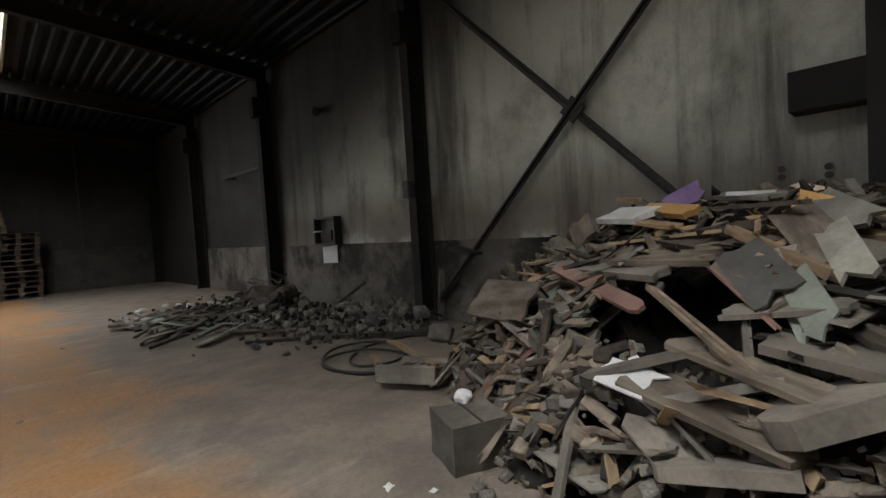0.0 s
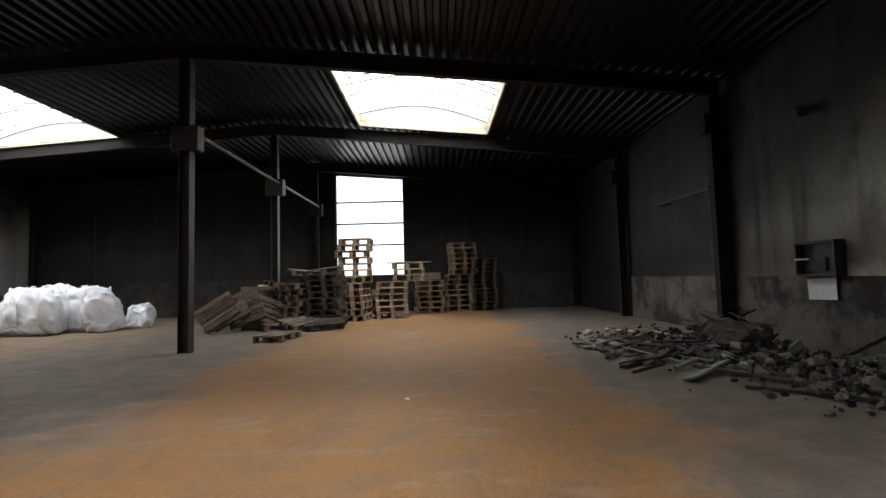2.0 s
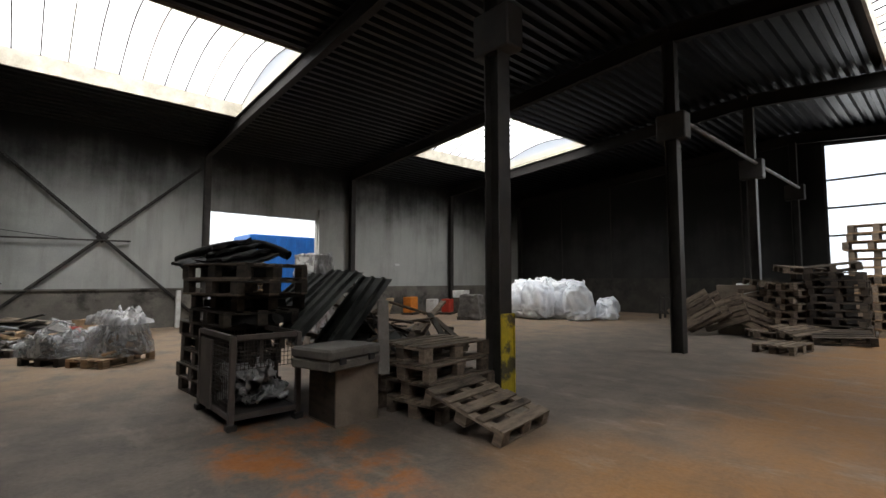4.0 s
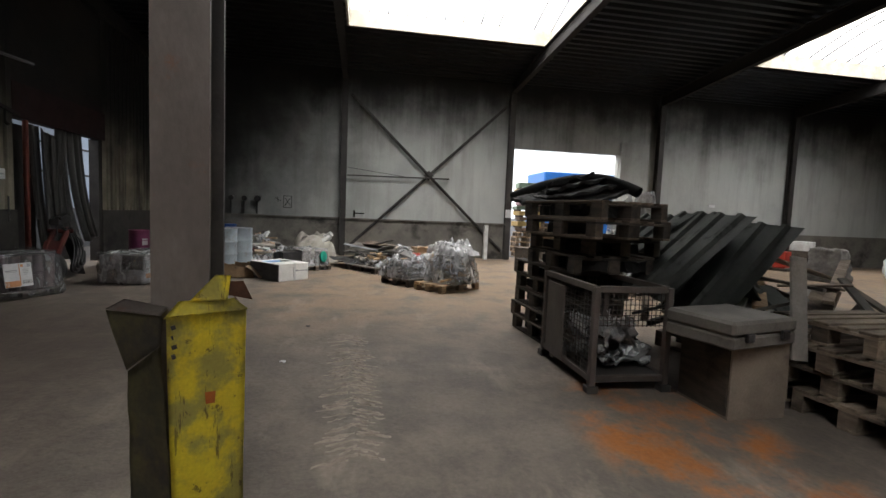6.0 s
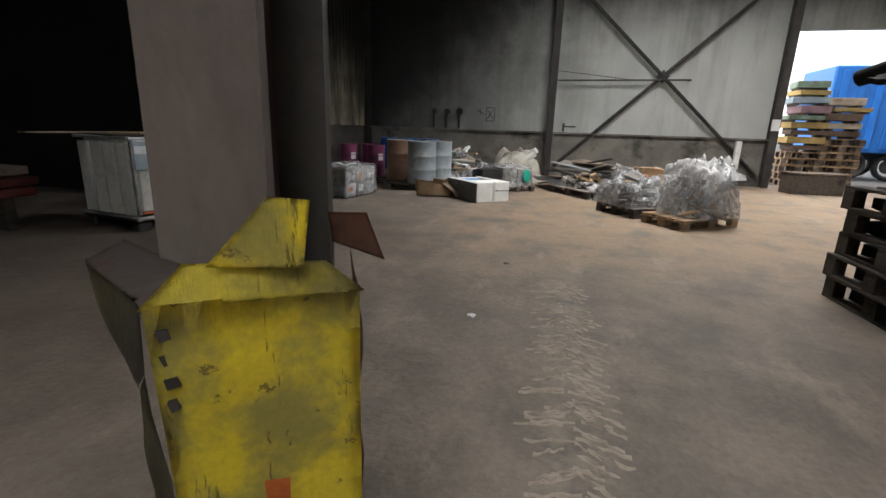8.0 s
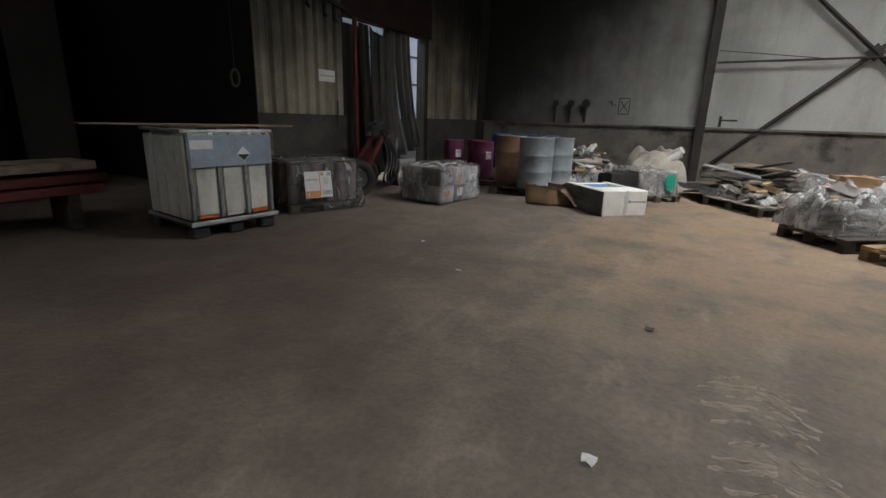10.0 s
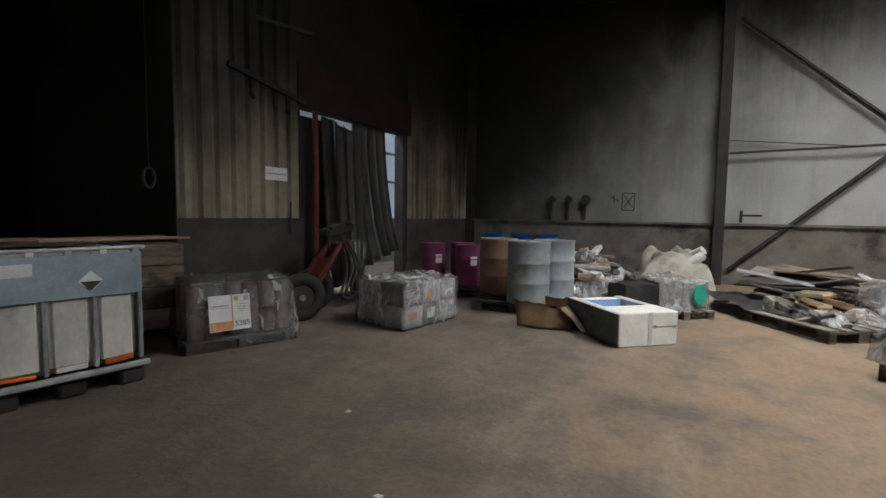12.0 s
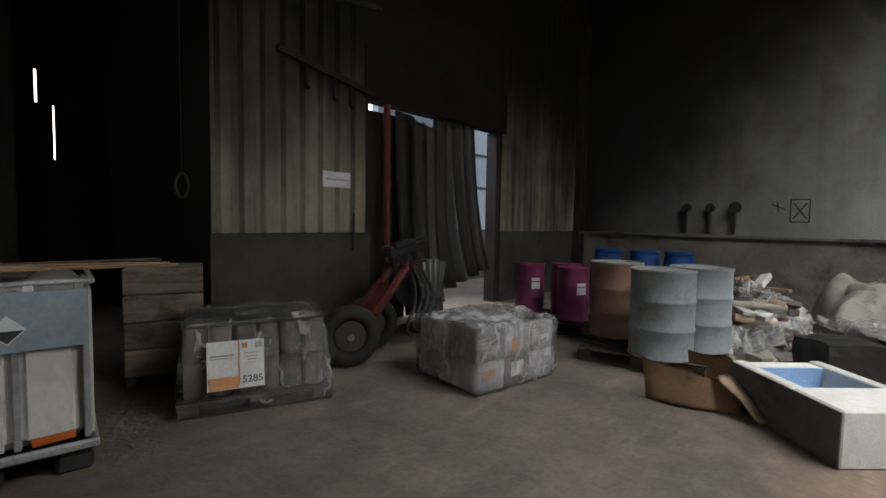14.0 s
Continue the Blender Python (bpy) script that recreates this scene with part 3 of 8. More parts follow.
for x0, x1 in ((EAVES_W - 0.5, RIDGE_X), (RIDGE_X, EAVES_E + 0.5)):
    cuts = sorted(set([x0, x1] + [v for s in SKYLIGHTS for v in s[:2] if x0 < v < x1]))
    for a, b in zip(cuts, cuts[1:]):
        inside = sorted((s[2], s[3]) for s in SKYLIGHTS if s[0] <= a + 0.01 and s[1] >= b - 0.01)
        runs, y = [], -6.5
        for y0, y1 in inside:
            runs.append((y, y0))
            y = y1
        runs.append((y, 24.6))
        for y0, y1 in runs:
            p = [(a, roof(a) + 0.16), (b, roof(b) + 0.16)]
            vs = [bm.verts.new(q) for q in ((p[0][0], y0, p[0][1]), (p[1][0], y0, p[1][1]), (p[1][0], y1, p[1][1]), (p[0][0], y1, p[0][1]))]
            bm.faces.new(vs)
span(bm, -14, 6, -12.3, -6.4, 6.9, 7.0)
structure("roof_covering", bm, M_NEAR_BLACK, "black bitumen roof covering", "roof")

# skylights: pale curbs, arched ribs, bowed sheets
# the fourth, out of view, is a guess built like the others
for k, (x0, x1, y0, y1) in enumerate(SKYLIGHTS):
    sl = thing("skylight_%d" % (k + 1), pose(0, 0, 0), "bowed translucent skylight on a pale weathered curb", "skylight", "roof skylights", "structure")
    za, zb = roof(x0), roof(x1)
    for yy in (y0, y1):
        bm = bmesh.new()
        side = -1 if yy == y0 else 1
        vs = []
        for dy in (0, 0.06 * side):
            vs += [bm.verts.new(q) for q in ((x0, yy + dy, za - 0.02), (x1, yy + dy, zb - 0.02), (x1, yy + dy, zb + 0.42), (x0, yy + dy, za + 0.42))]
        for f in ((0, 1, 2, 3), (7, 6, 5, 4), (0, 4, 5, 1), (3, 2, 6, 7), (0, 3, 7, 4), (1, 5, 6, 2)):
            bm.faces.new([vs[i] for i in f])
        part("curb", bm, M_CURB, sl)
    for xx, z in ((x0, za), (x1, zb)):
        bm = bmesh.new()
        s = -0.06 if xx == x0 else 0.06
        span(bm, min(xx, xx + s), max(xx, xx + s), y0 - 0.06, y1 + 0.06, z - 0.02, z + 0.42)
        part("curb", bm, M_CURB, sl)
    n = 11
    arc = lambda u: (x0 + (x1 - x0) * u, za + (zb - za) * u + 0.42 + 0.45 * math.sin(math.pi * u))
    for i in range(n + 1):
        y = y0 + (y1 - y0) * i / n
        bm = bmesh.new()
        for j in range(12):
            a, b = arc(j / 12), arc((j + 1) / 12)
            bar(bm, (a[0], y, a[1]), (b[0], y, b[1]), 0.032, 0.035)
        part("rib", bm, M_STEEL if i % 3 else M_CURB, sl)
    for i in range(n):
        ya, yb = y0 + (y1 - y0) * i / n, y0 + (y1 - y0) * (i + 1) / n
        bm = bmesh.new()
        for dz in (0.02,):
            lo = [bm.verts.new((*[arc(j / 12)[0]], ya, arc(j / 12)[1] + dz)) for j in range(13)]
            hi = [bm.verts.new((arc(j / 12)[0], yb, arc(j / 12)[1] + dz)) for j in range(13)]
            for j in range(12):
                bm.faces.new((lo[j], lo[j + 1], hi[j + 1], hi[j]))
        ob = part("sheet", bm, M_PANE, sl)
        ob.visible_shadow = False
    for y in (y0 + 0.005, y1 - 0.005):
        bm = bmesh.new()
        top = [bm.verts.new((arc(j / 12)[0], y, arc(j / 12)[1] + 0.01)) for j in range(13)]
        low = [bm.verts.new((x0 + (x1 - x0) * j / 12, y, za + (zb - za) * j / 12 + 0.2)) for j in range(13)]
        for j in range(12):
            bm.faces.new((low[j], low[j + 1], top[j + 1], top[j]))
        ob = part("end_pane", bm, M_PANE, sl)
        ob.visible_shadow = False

# steel frames every six metres
for k, y in enumerate((-6.0, 0.0, 6.0, 12.0, 18.0, 23.85)):
    bm = bmesh.new()
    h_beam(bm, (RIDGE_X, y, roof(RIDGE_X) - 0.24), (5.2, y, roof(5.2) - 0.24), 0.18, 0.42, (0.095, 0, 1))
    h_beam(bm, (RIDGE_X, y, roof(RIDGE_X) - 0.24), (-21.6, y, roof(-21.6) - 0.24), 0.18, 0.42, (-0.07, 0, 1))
    structure("rafter", bm, M_NEAR_BLACK, "dark steel roof rafter", "beam")
    bm = bmesh.new()
    if k > 0:
        h_beam(bm, (5.05, y, 0), (5.05, y, roof(5.05) - 0.44), 0.2, 0.36, X)
        span(bm, 4.72, 5.2, y - 0.12, y + 0.12, 4.85, 5.35)
        structure("column_east", bm, M_NEAR_BLACK, "dark steel column against the east wall", "column")
        bm = bmesh.new()
    h_beam(bm, (-21.5, y, 0), (-21.5, y, roof(-21.5) - 0.44), 0.2, 0.24, X)
    structure("column_west", bm, M_STEEL, "dark steel column against the west wall", "column")

for k, y in enumerate((-0.094, 6.0, 12.0, 18.0, 23.7)):
    bm = bmesh.new()
    big = k == 0
    cx = -7.33 if big else -7.68
    if big:
        top = roof(cx) - 0.44
        box(bm, (0.022, 0.264, top), (cx + 0.114, y, 0), None, 0, True)
        n_out = len(bm.faces)
        box(bm, (0.205, 0.014, top), (cx, y, 0), None, 0, True)
        box(bm, (0.022, 0.264, top), (cx - 0.114, y, 0), None, 0, True)
        # web and rear flange take darker paint that holds the shade of the recess
        for i, f in enumerate(bm.faces):
            f.material_index = 0 if i < n_out else 1 if i < n_out + 6 else 2
        structure("column_middle", bm, [M_STEEL_BROWN, M_OXIDE_SHADE, M_STEEL], "brown-primed steel column, recess shade painted into its dark red web", "column")
        continue
    h_beam(bm, (cx, y, 0), (cx, y, roof(cx) - 0.44), 0.24, 0.26, X, 0.014, 0.022)
    span(bm, -7.98, -7.34, y - 0.17, y + 0.17, 4.75, 5.35, 0.02)
    structure("column_middle", bm, M_STEEL, "dark steel column in the middle row", "column")
bm = bmesh.new()
rod(bm, (-7.5, 12.1, 5.2), (-7.5, 23.8, 5.2), 0.055)
structure("tie_pipe", bm, M_STEEL_BROWN, "long steel pipe along the middle columns", "pipe")


def cross_brace(x, y0, y1, z0, z1, w, name, label):
    b = thing(name, pose(x, (y0 + y1) / 2, 0), label, "brace", "", "structure")
    s = -0.05 if x > 0 else 0.05
    for k, (za, zb) in enumerate(((z0, z1), (z1, z0))):
        bm = bmesh.new()
        off = 0.04 * k
        a, c = Vector((s * 0.4 + off * (1 if s > 0 else -1), y0 - (y0 + y1) / 2, za)), Vector((s * 0.4 + off * (1 if s > 0 else -1), y1 - (y0 + y1) / 2, zb))
        bar(bm, a, c, 0.012, w, X)
        bar(bm, a, c, w, 0.012, X)
        part("bar", bm, M_STEEL, b)
    bm = bmesh.new()
    box(bm, (0.03, 0.26, 0.26), (s * 0.4 + 0.02 * (1 if s > 0 else -1), 0, (z0 + z1) / 2), Euler((radians(45), 0, 0)).to_matrix())
    part("plate", bm, M_STEEL, b)
    return b


cross_brace(5.2, 0.25, 5.75, 0.35, 5.85, 0.11, "cross_brace_east", "crossed dark steel angle bars braced across the east wall")
cross_brace(-21.6, 0.2, 5.8, 0.3, 5.6, 0.1, "cross_brace_west", "crossed dark steel angle bars braced across the west wall")

# yard behind the doorway
bm = bmesh.new()
span(bm, -17.6, -13.5, -8.8, -8.6, 0, 2.6)
span(bm, -26, -17.6, -8.8, -8.6, 1.3, 4.6)
structure("wall_yard", bm, M_PALE_WALL, "pale blue-grey wall across the yard", "wall")
bm = bmesh.new()
span(bm, -26, -17.6, -8.8, -8.57, 0, 1.3)
span(bm, -26, -17.6, -8.6, -8.57, 2.35, 2.42)
span(bm, -26, -17.6, -8.6, -8.57, 3.2, 3.26)
structure("plinth_yard", bm, M_STEEL, "dark plinth and rails of the yard wall", "wall")

# ---- materials of the things ----
M_YELLOW = surface("scuffed_yellow_paint", (0.66, 0.53, 0.03), (0.56, 0.44, 0.04), 3.5, 0.55, 0, 0.25, 40, (0.1, 0.09, 0.055), (0.5, 0.62), 3.0, (1, 1, 0.7), 0.05, 0.1)
M_RUST = surface("rusty_sheet", (0.13, 0.06, 0.035), (0.09, 0.05, 0.035), 4.0, 0.8, 0.1, 0.3, 45, (0.05, 0.03, 0.025), (0.5, 0.7), 3.0)
M_DIRTY_YELLOW = surface("grimy_yellow_paint", (0.12, 0.105, 0.05), (0.07, 0.064, 0.046), 4, 0.65, 0, 0.25, 40, (0.06, 0.05, 0.045), (0.5, 0.65), 3.0, vary=0.05)
M_ORANGE_PAINT = surface("orange_paint_mark", (0.5, 0.13, 0.03), (0.42, 0.15, 0.05), 9, 0.6)
M_BAG = surface("white_woven_bag", (0.82, 0.85, 0.9), (0.7, 0.75, 0.82), 2.5, 0.7, 0, 0.5, 60, (0.4, 0.45, 0.5), (0.6, 0.75), 2.0, vary=0.08)
M_BAG_BLUE = surface("bluish_woven_bag", (0.66, 0.75, 0.86), (0.52, 0.63, 0.76), 2.5, 0.7, 0, 0.5, 60, (0.35, 0.42, 0.5), (0.58, 0.72), 2.0, vary=0.08)
M_MAT = surface("dusty_black_rubber", (0.012, 0.012, 0.012), (0.024, 0.023, 0.022), 4, 0.85, 0, 0.3, 40, (0.05, 0.047, 0.043), (0.58, 0.72), 3)
M_PANEL = surface("dusty_grey_green_sheet", (0.06, 0.064, 0.06), (0.1, 0.105, 0.097), 2.0, 0.75, 0, 0.2, 40, (0.022, 0.022, 0.02), (0.52, 0.66), 2.4, vary=0.3)
M_BOARD = surface("plain_chipboard", (0.2, 0.165, 0.13), (0.15, 0.12, 0.095), 2.5, 0.85, 0, 0.2, 60, (0.08, 0.065, 0.055), (0.55, 0.7), 1.5)
M_GREYBOARD = surface("grey_dusty_board", (0.2, 0.185, 0.165), (0.14, 0.13, 0.118), 2.0, 0.85, 0, 0.25, 45, (0.06, 0.055, 0.05), (0.52, 0.7), 1.8)
M_BLACK = surface("black_plastic", (0.016, 0.016, 0.017), (0.026, 0.025, 0.025), 4, 0.5, 0, 0.2, 40, gloss=0.15)
M_FOIL = surface("dusty_silver_foil", (0.6, 0.62, 0.63), (0.34, 0.35, 0.36), 6.0, 0.3, 0.3, 0.5, 30, (0.02, 0.02, 0.02), (0.54, 0.6), 5.0)
M_WHITE = surface("dirty_white_plastic", (0.62, 0.63, 0.62), (0.48, 0.48, 0.46), 4, 0.6, 0, 0.2, 40, (0.2, 0.19, 0.17), (0.6, 0.72), 3.0, vary=0.1)
M_ORANGE = surface("orange_machine_paint", (0.62, 0.2, 0.03), (0.5, 0.16, 0.03), 4, 0.5, 0, 0.15, 40, (0.12, 0.06, 0.03), (0.62, 0.75), 3)
M_RED = surface("red_machine_paint", (0.5, 0.05, 0.03), (0.36, 0.04, 0.025), 4, 0.5, 0, 0.15, 40, (0.1, 0.03, 0.02), (0.6, 0.75), 3)
M_BLUE = surface("blue_lorry_paint", (0.012, 0.12, 0.42), (0.015, 0.15, 0.5), 2, 0.4, 0, 0.08, 30, gloss=0.2)


def plate(bm, points, thick=0.006):
    """A flat sheet through the points, with real thickness."""
    ps = [Vector(p) for p in points]
    n = (ps[1] - ps[0]).cross(ps[-1] - ps[0]).normalized() * thick
    a = [bm.verts.new(p) for p in ps]
    b = [bm.verts.new(p - n) for p in ps]
    bm.faces.new(a)
    bm.faces.new(b[::-1])
    for i in range(len(ps)):
        j = (i + 1) % len(ps)
        bm.faces.new((a[j], a[i], b[i], b[j]))


# ---- pallets ----
def make_pallet(m, wood, cross, label, h=0.19, lx=1.2, ly=0.8, group="wooden pallets", new_ones=True):
    p = thing("pallet", m, label, "pallet", group)
    t = 0.024
    widths = (0.145, 0.1, 0.145, 0.1, 0.145)
    gap = (ly - sum(widths)) / 4
    y = -ly / 2
    for w in widths:
        bm = bmesh.new()
        box(bm, (lx, w, t), (0, y + w / 2, h - t / 2), None, 0.004)
        part("top_board", bm, wood, p)
        y += w + gap
    for x in (-lx / 2 + 0.073, 0, lx / 2 - 0.073):
        bm = bmesh.new()
        box(bm, (0.145, ly, t), (x, 0, h - 1.5 * t), None, 0.003)
        part("cross_board", bm, cross, p)
        for yy, w in ((-ly / 2 + 0.05, 0.1), (0, 0.145), (ly / 2 - 0.05, 0.1)):
            bm = bmesh.new()
            box(bm, (0.145, w, h - 3 * t), (x, yy, t + (h - 3 * t) / 2), None, 0.004)
            part("block", bm, cross, p)
    for yy, w in ((-ly / 2 + 0.05, 0.1), (0, 0.145), (ly / 2 - 0.05, 0.1)):
        bm = bmesh.new()
        box(bm, (lx, w, t), (0, yy, t / 2), None, 0.003)
        part("bottom_board", bm, wood, p)
    return p


FAR = make_pallet(pose(-6.2, 13.9, 0, 0, 0, 84), M_WOOD, M_WOOD_X, "single weathered wooden pallet lying on the floor", 0.19)
FAR_TALL = make_pallet(pose(-3.62, 19.95, 0, 0, 0, 3), M_WOOD_NEW, M_WOOD, "brown wooden pallet in a tall stack by the window", 0.245, 1.25, 0.85, "stacked pallets")
DARK = make_pallet(pose(-10.7, 3.5, 0, 0, 0, 4), M_WOOD_DARK, M_WOOD_DARK, "dirty dark wooden pallet in a leaning stack", 0.2, 1.2, 1.0, "pallets behind the crate")


def stack(proto, x, y, turn, n, h, start=0, slip=0.05, spin=2.5, lean=(0, 0)):
    for i in range(start, n):
        copy_thing(proto, pose(x + rng.uniform(-slip, slip) + lean[0] * i, y + rng.uniform(-slip, slip) + lean[1] * i, i * h, 0, 0, turn + rng.uniform(-spin, spin)))


H = 0.246
stack(FAR_TALL, -3.62, 19.95, 3, 6, H, 1)
stack(FAR_TALL, -2.95, 20.1, 1, 9, H, 6)
stack(FAR_TALL, -2.2, 22.3, 8, 6, H)
stack(FAR_TALL, -0.85, 23.15, 4, 7, H)
stack(FAR_TALL, -0.6, 23.1, 12, 13, H, 7, 0.06)
stack(DARK, 0.35, 23.2, 3, 12, 0.201)
stack(FAR_TALL, -4.95, 19.3, 85, 7, H)
stack(FAR_TALL, -5.0, 19.45, 4, 10, H, 7)
stack(FAR_TALL, -5.05, 19.4, 2, 13, H, 10, 0.08)
stack(DARK, -5.65, 17.3, 2, 9, 0.201)
stack(FAR, -6.6, 17.15, 70, 8, 0.191, 0, 0.07, 7)
stack(FAR, -7.35, 17.35, 20, 7, 0.191, 0, 0.08, 9)
stack(DARK, -6.3, 18.6, 10, 9, 0.201)
copy_thing(FAR, pose(-8.75, 15.95, 0.66, 74, -33, 12))
copy_thing(FAR, pose(-8.6, 16.3, 0.64, 70, -28, 16))
copy_thing(FAR, pose(-8.15, 16.6, 0.62, 78, -20, 6))
copy_thing(FAR, pose(-7.5, 16.75, 0.62, 74, 24, 10))
copy_thing(FAR, pose(-6.9, 16.35, 0.02, 0, 4, 30))
copy_thing(FAR, pose(-6.35, 16.45, 0.16, 14, -6, 60))
copy_thing(DARK, pose(-5.5, 16.35, 0.08, 7, -3, 14))
copy_thing(FAR, pose(-6.45, 17.6, 1.78, 6, 5, 32))
copy_thing(DARK, pose(-5.8, 17.6, 1.83, 4, -7, 12))
copy_thing(FAR, pose(-7.2, 17.5, 1.36, 5, 9, 48))
stack(DARK, -7.9, 18.6, 15, 8, 0.201, 0, 0.09, 8)
stack(FAR, -4.35, 20.4, 12, 6, 0.191, 0, 0.08, 7)
stack(DARK, -1.5, 23.2, 6, 8, 0.201, 0, 0.07, 5)

# brown box with a white lid corner, behind the leaning pallets
b = thing("carton", pose(-8.0, 17.2, 0, 0, 0, 15), "large brown cardboard carton beside the pallets", "box")
bm = bmesh.new()
grid_box(bm, 1.0, 0.8, 1.45, 0.3)
crumple(bm, 0.02, 2.0, 3)
part("body", bm, M_BOARD, b)
bm = bmesh.new()
plate(bm, [(-0.1, -0.45, 1.12), (0.55, -0.42, 1.3), (0.58, 0.1, 1.55), (0.0, 0.1, 1.5)], 0.01)
part("flap", bm, M_WHITE, b, "white coated flap")

# boards laid over two stacks
for x, y, z, l, a in ((-3.0, 20.3, 2.23, 1.9, 2), (-2.3, 22.4, 1.5, 1.2, 6)):
    bm = bmesh.new()
    box(bm, (l, 0.7, 0.03 if l > 1.5 else 0.32), (0, 0, 0.02 if l > 1.5 else 0.16), None, 0.006)
    ob = part("board" if l > 1.5 else "chipboard_box", bm, M_GREYBOARD)
    ob.matrix_basis = pose(x, y, z, 0, 0, a)
    tagged(ob, "grey board laid on top of a pallet stack" if l > 1.5 else "low grey chipboard box on a pallet stack", "board" if l > 1.5 else "box")

# dark steel frames by the north wall
for x, y, l in ((-10.0, 20.6, 1.8), (-11.3, 21.5, 1.5)):
    r = thing("steel_rack", pose(x, y, 0, 0, 0, 8), "low dark steel rack lying by the wall", "rack", "steel racks")
    for z in (0.25, 0.8):
        for s in (-0.35, 0.35):
            bm = bmesh.new()
            span(bm, -l / 2, l / 2, s - 0.04, s + 0.04, z, z + 0.08)
            part("rail", bm, M_STEEL, r)
    for sx in (-l / 2 + 0.06, l / 2 - 0.06):
        for s in (-0.35, 0.35):
            bm = bmesh.new()
            span(bm, sx - 0.04, sx + 0.04, s - 0.045, s + 0.045, 0, 1.0)
            part("post", bm, M_STEEL, r)


def big_bag(x, y, w, h, turn, seed, lie=0):
    g = thing("big_bag", pose(x, y, 0, 0, lie, turn), "full white woven bulk bag standing on the floor", "bag", "white bulk bags")
    bm = bmesh.new()
    bmesh.ops.create_uvsphere(bm, u_segments=72, v_segments=44, radius=1)
    for v in bm.verts:
        d = v.co.copy()
        r = math.hypot(d.x, d.y)
        sq = 1.0 / max(abs(d.x), abs(d.y), 0.72 * r, 1e-4) * r if r > 1e-4 else 0
        zz = math.copysign(abs(d.z) ** 0.55, d.z)
        taper = 1.0 - (0.38 + 0.16 * math.sin(seed)) * max(0.0, zz) ** 1.2
        k = (1 - abs(d.z) ** 5) ** 0.4 if abs(d.z) < 1 else 0
        v.co = Vector((d.x / max(r, 1e-4) * min(sq, 1.2) * 0.46 * w * k * taper, d.y / max(r, 1e-4) * min(sq, 1.2) * 0.46 * w * k * taper, (zz + 1) / 2 * h))
    crumple(bm, 0.13, 1.9, seed)
    crumple(bm, 0.06, 5.5, seed + 11)
    for v in bm.verts:
        a2 = math.atan2(v.co.y, v.co.x)
        pleat = 0.05 * math.sin(7 * a2 + seed + 2.5 * v.co.z) * min(1, v.co.z)
        crease = 1 - abs(noise.noise(Vector((2.2 * math.cos(a2) + seed, 2.2 * math.sin(a2), 2.6 * v.co.z)))) * 5
        pleat += 0.05 * max(0.0, crease)
        v.co.x *= 1 + pleat
        v.co.y *= 1 + pleat
        v.co.z = max(v.co.z, 0)
    part("sack", bm, M_BAG if int(seed) % 3 else M_BAG_BLUE, g, "", True)
    bm = bmesh.new()
    bmesh.ops.create_cone(bm, cap_ends=True, segments=9, radius1=0.07, radius2=0.1, depth=0.12, matrix=Matrix.Translation((0.03, 0, h - 0.01)))
    crumple(bm, 0.05, 7, seed + 3, False)
    part("tied_neck", bm, M_BAG, g, "", True)
    for s in (-1, 1):
        tube("lifting_loop", [(s * 0.25 * w, -0.2, h * 0.86), (s * 0.3 * w, -0.15, h * 1.0), (s * 0.28 * w, 0.1, h * 1.02), (s * 0.25 * w, 0.2, h * 0.86)], 0.018, M_BAG, g)


for k, (x, y, w, h, a) in enumerate(((-17.0, 18.1, 1.1, 1.5, 10), (-16.3, 17.3, 1.15, 1.55, 30), (-15.3, 17.2, 1.25, 1.6, 5), (-14.6, 18.2, 1.2, 1.55, 22), (-13.7, 17.9, 1.15, 1.5, 40), (-16.0, 18.6, 1.2, 1.65, 0))):
    big_bag(x, y, w * 1.06, h * 1.03, a, 3.1 * k + 1, (7, 5, 0, -4, -9, 0)[k])
big_bag(-13.3, 19.2, 0.95, 0.85, 12, 31)

# machine parts and a wrapped load beside the bags
for x, y, mat, lab in ((-20.6, 15.15, M_ORANGE, "orange square machine housing with a round hole"), (-19.9, 15.9, M_WHITE, "white square machine housing with a round hole"), (-19.55, 16.55, M_RED, "red square machine housing with a round hole")):
    q = thing("machine_housing", pose(x - 0.27, y - 0.32, 0.1, 0, 0, -62), lab, "machine", "machine housings")
    bm = bmesh.new()
    side = 0.86 if mat is M_ORANGE else 0.64
    box(bm, (side, 0.4, 0.72 if mat is M_ORANGE else 0.62), (0, 0, 0), None, 0.03, True)
    part("casing", bm, mat, q)
    bm = bmesh.new()
    rod(bm, (0, -0.21, 0.31), (0, -0.16, 0.31), 0.1, 16)
    part("port", bm, M_BLACK, q)
    bm = bmesh.new()
    box(bm, (0.8, 0.6, 0.1), (0, 0, -0.1), None, 0.01, True)
    part("plinth", bm, M_WOOD_DARK, q, "dark timber plinth")
b = thing("plastic_crate", pose(-20.3, 17.6, 0, 0, 0, -60), "white plastic crate on dark timber", "crate")
bm = bmesh.new()
box(bm, (1.0, 0.6, 0.35), (0, 0, 0.75), None, 0.02, True)
part("tub", bm, M_WHITE, b)
bm = bmesh.new()
box(bm, (1.0, 0.7, 0.75), (0, 0, 0), None, 0.01, True)
part("plinth", bm, M_WOOD_DARK, b)

# ---- the heap by the second middle column ----
Hd = 0.201
stack(DARK, -10.7, 3.5, 4, 5, Hd, 1, 0.04, 2)
stack(DARK, -10.15, 3.5, 8, 7, Hd, 5, 0.06, 5)
PALE = make_pallet(pose(-9.85, 3.4, 7 * Hd, 0, 0, 12), M_WOOD, M_WOOD_DARK, "worn wooden pallet on the dark stack", 0.2, 1.3, 1.0, "pallets behind the crate")
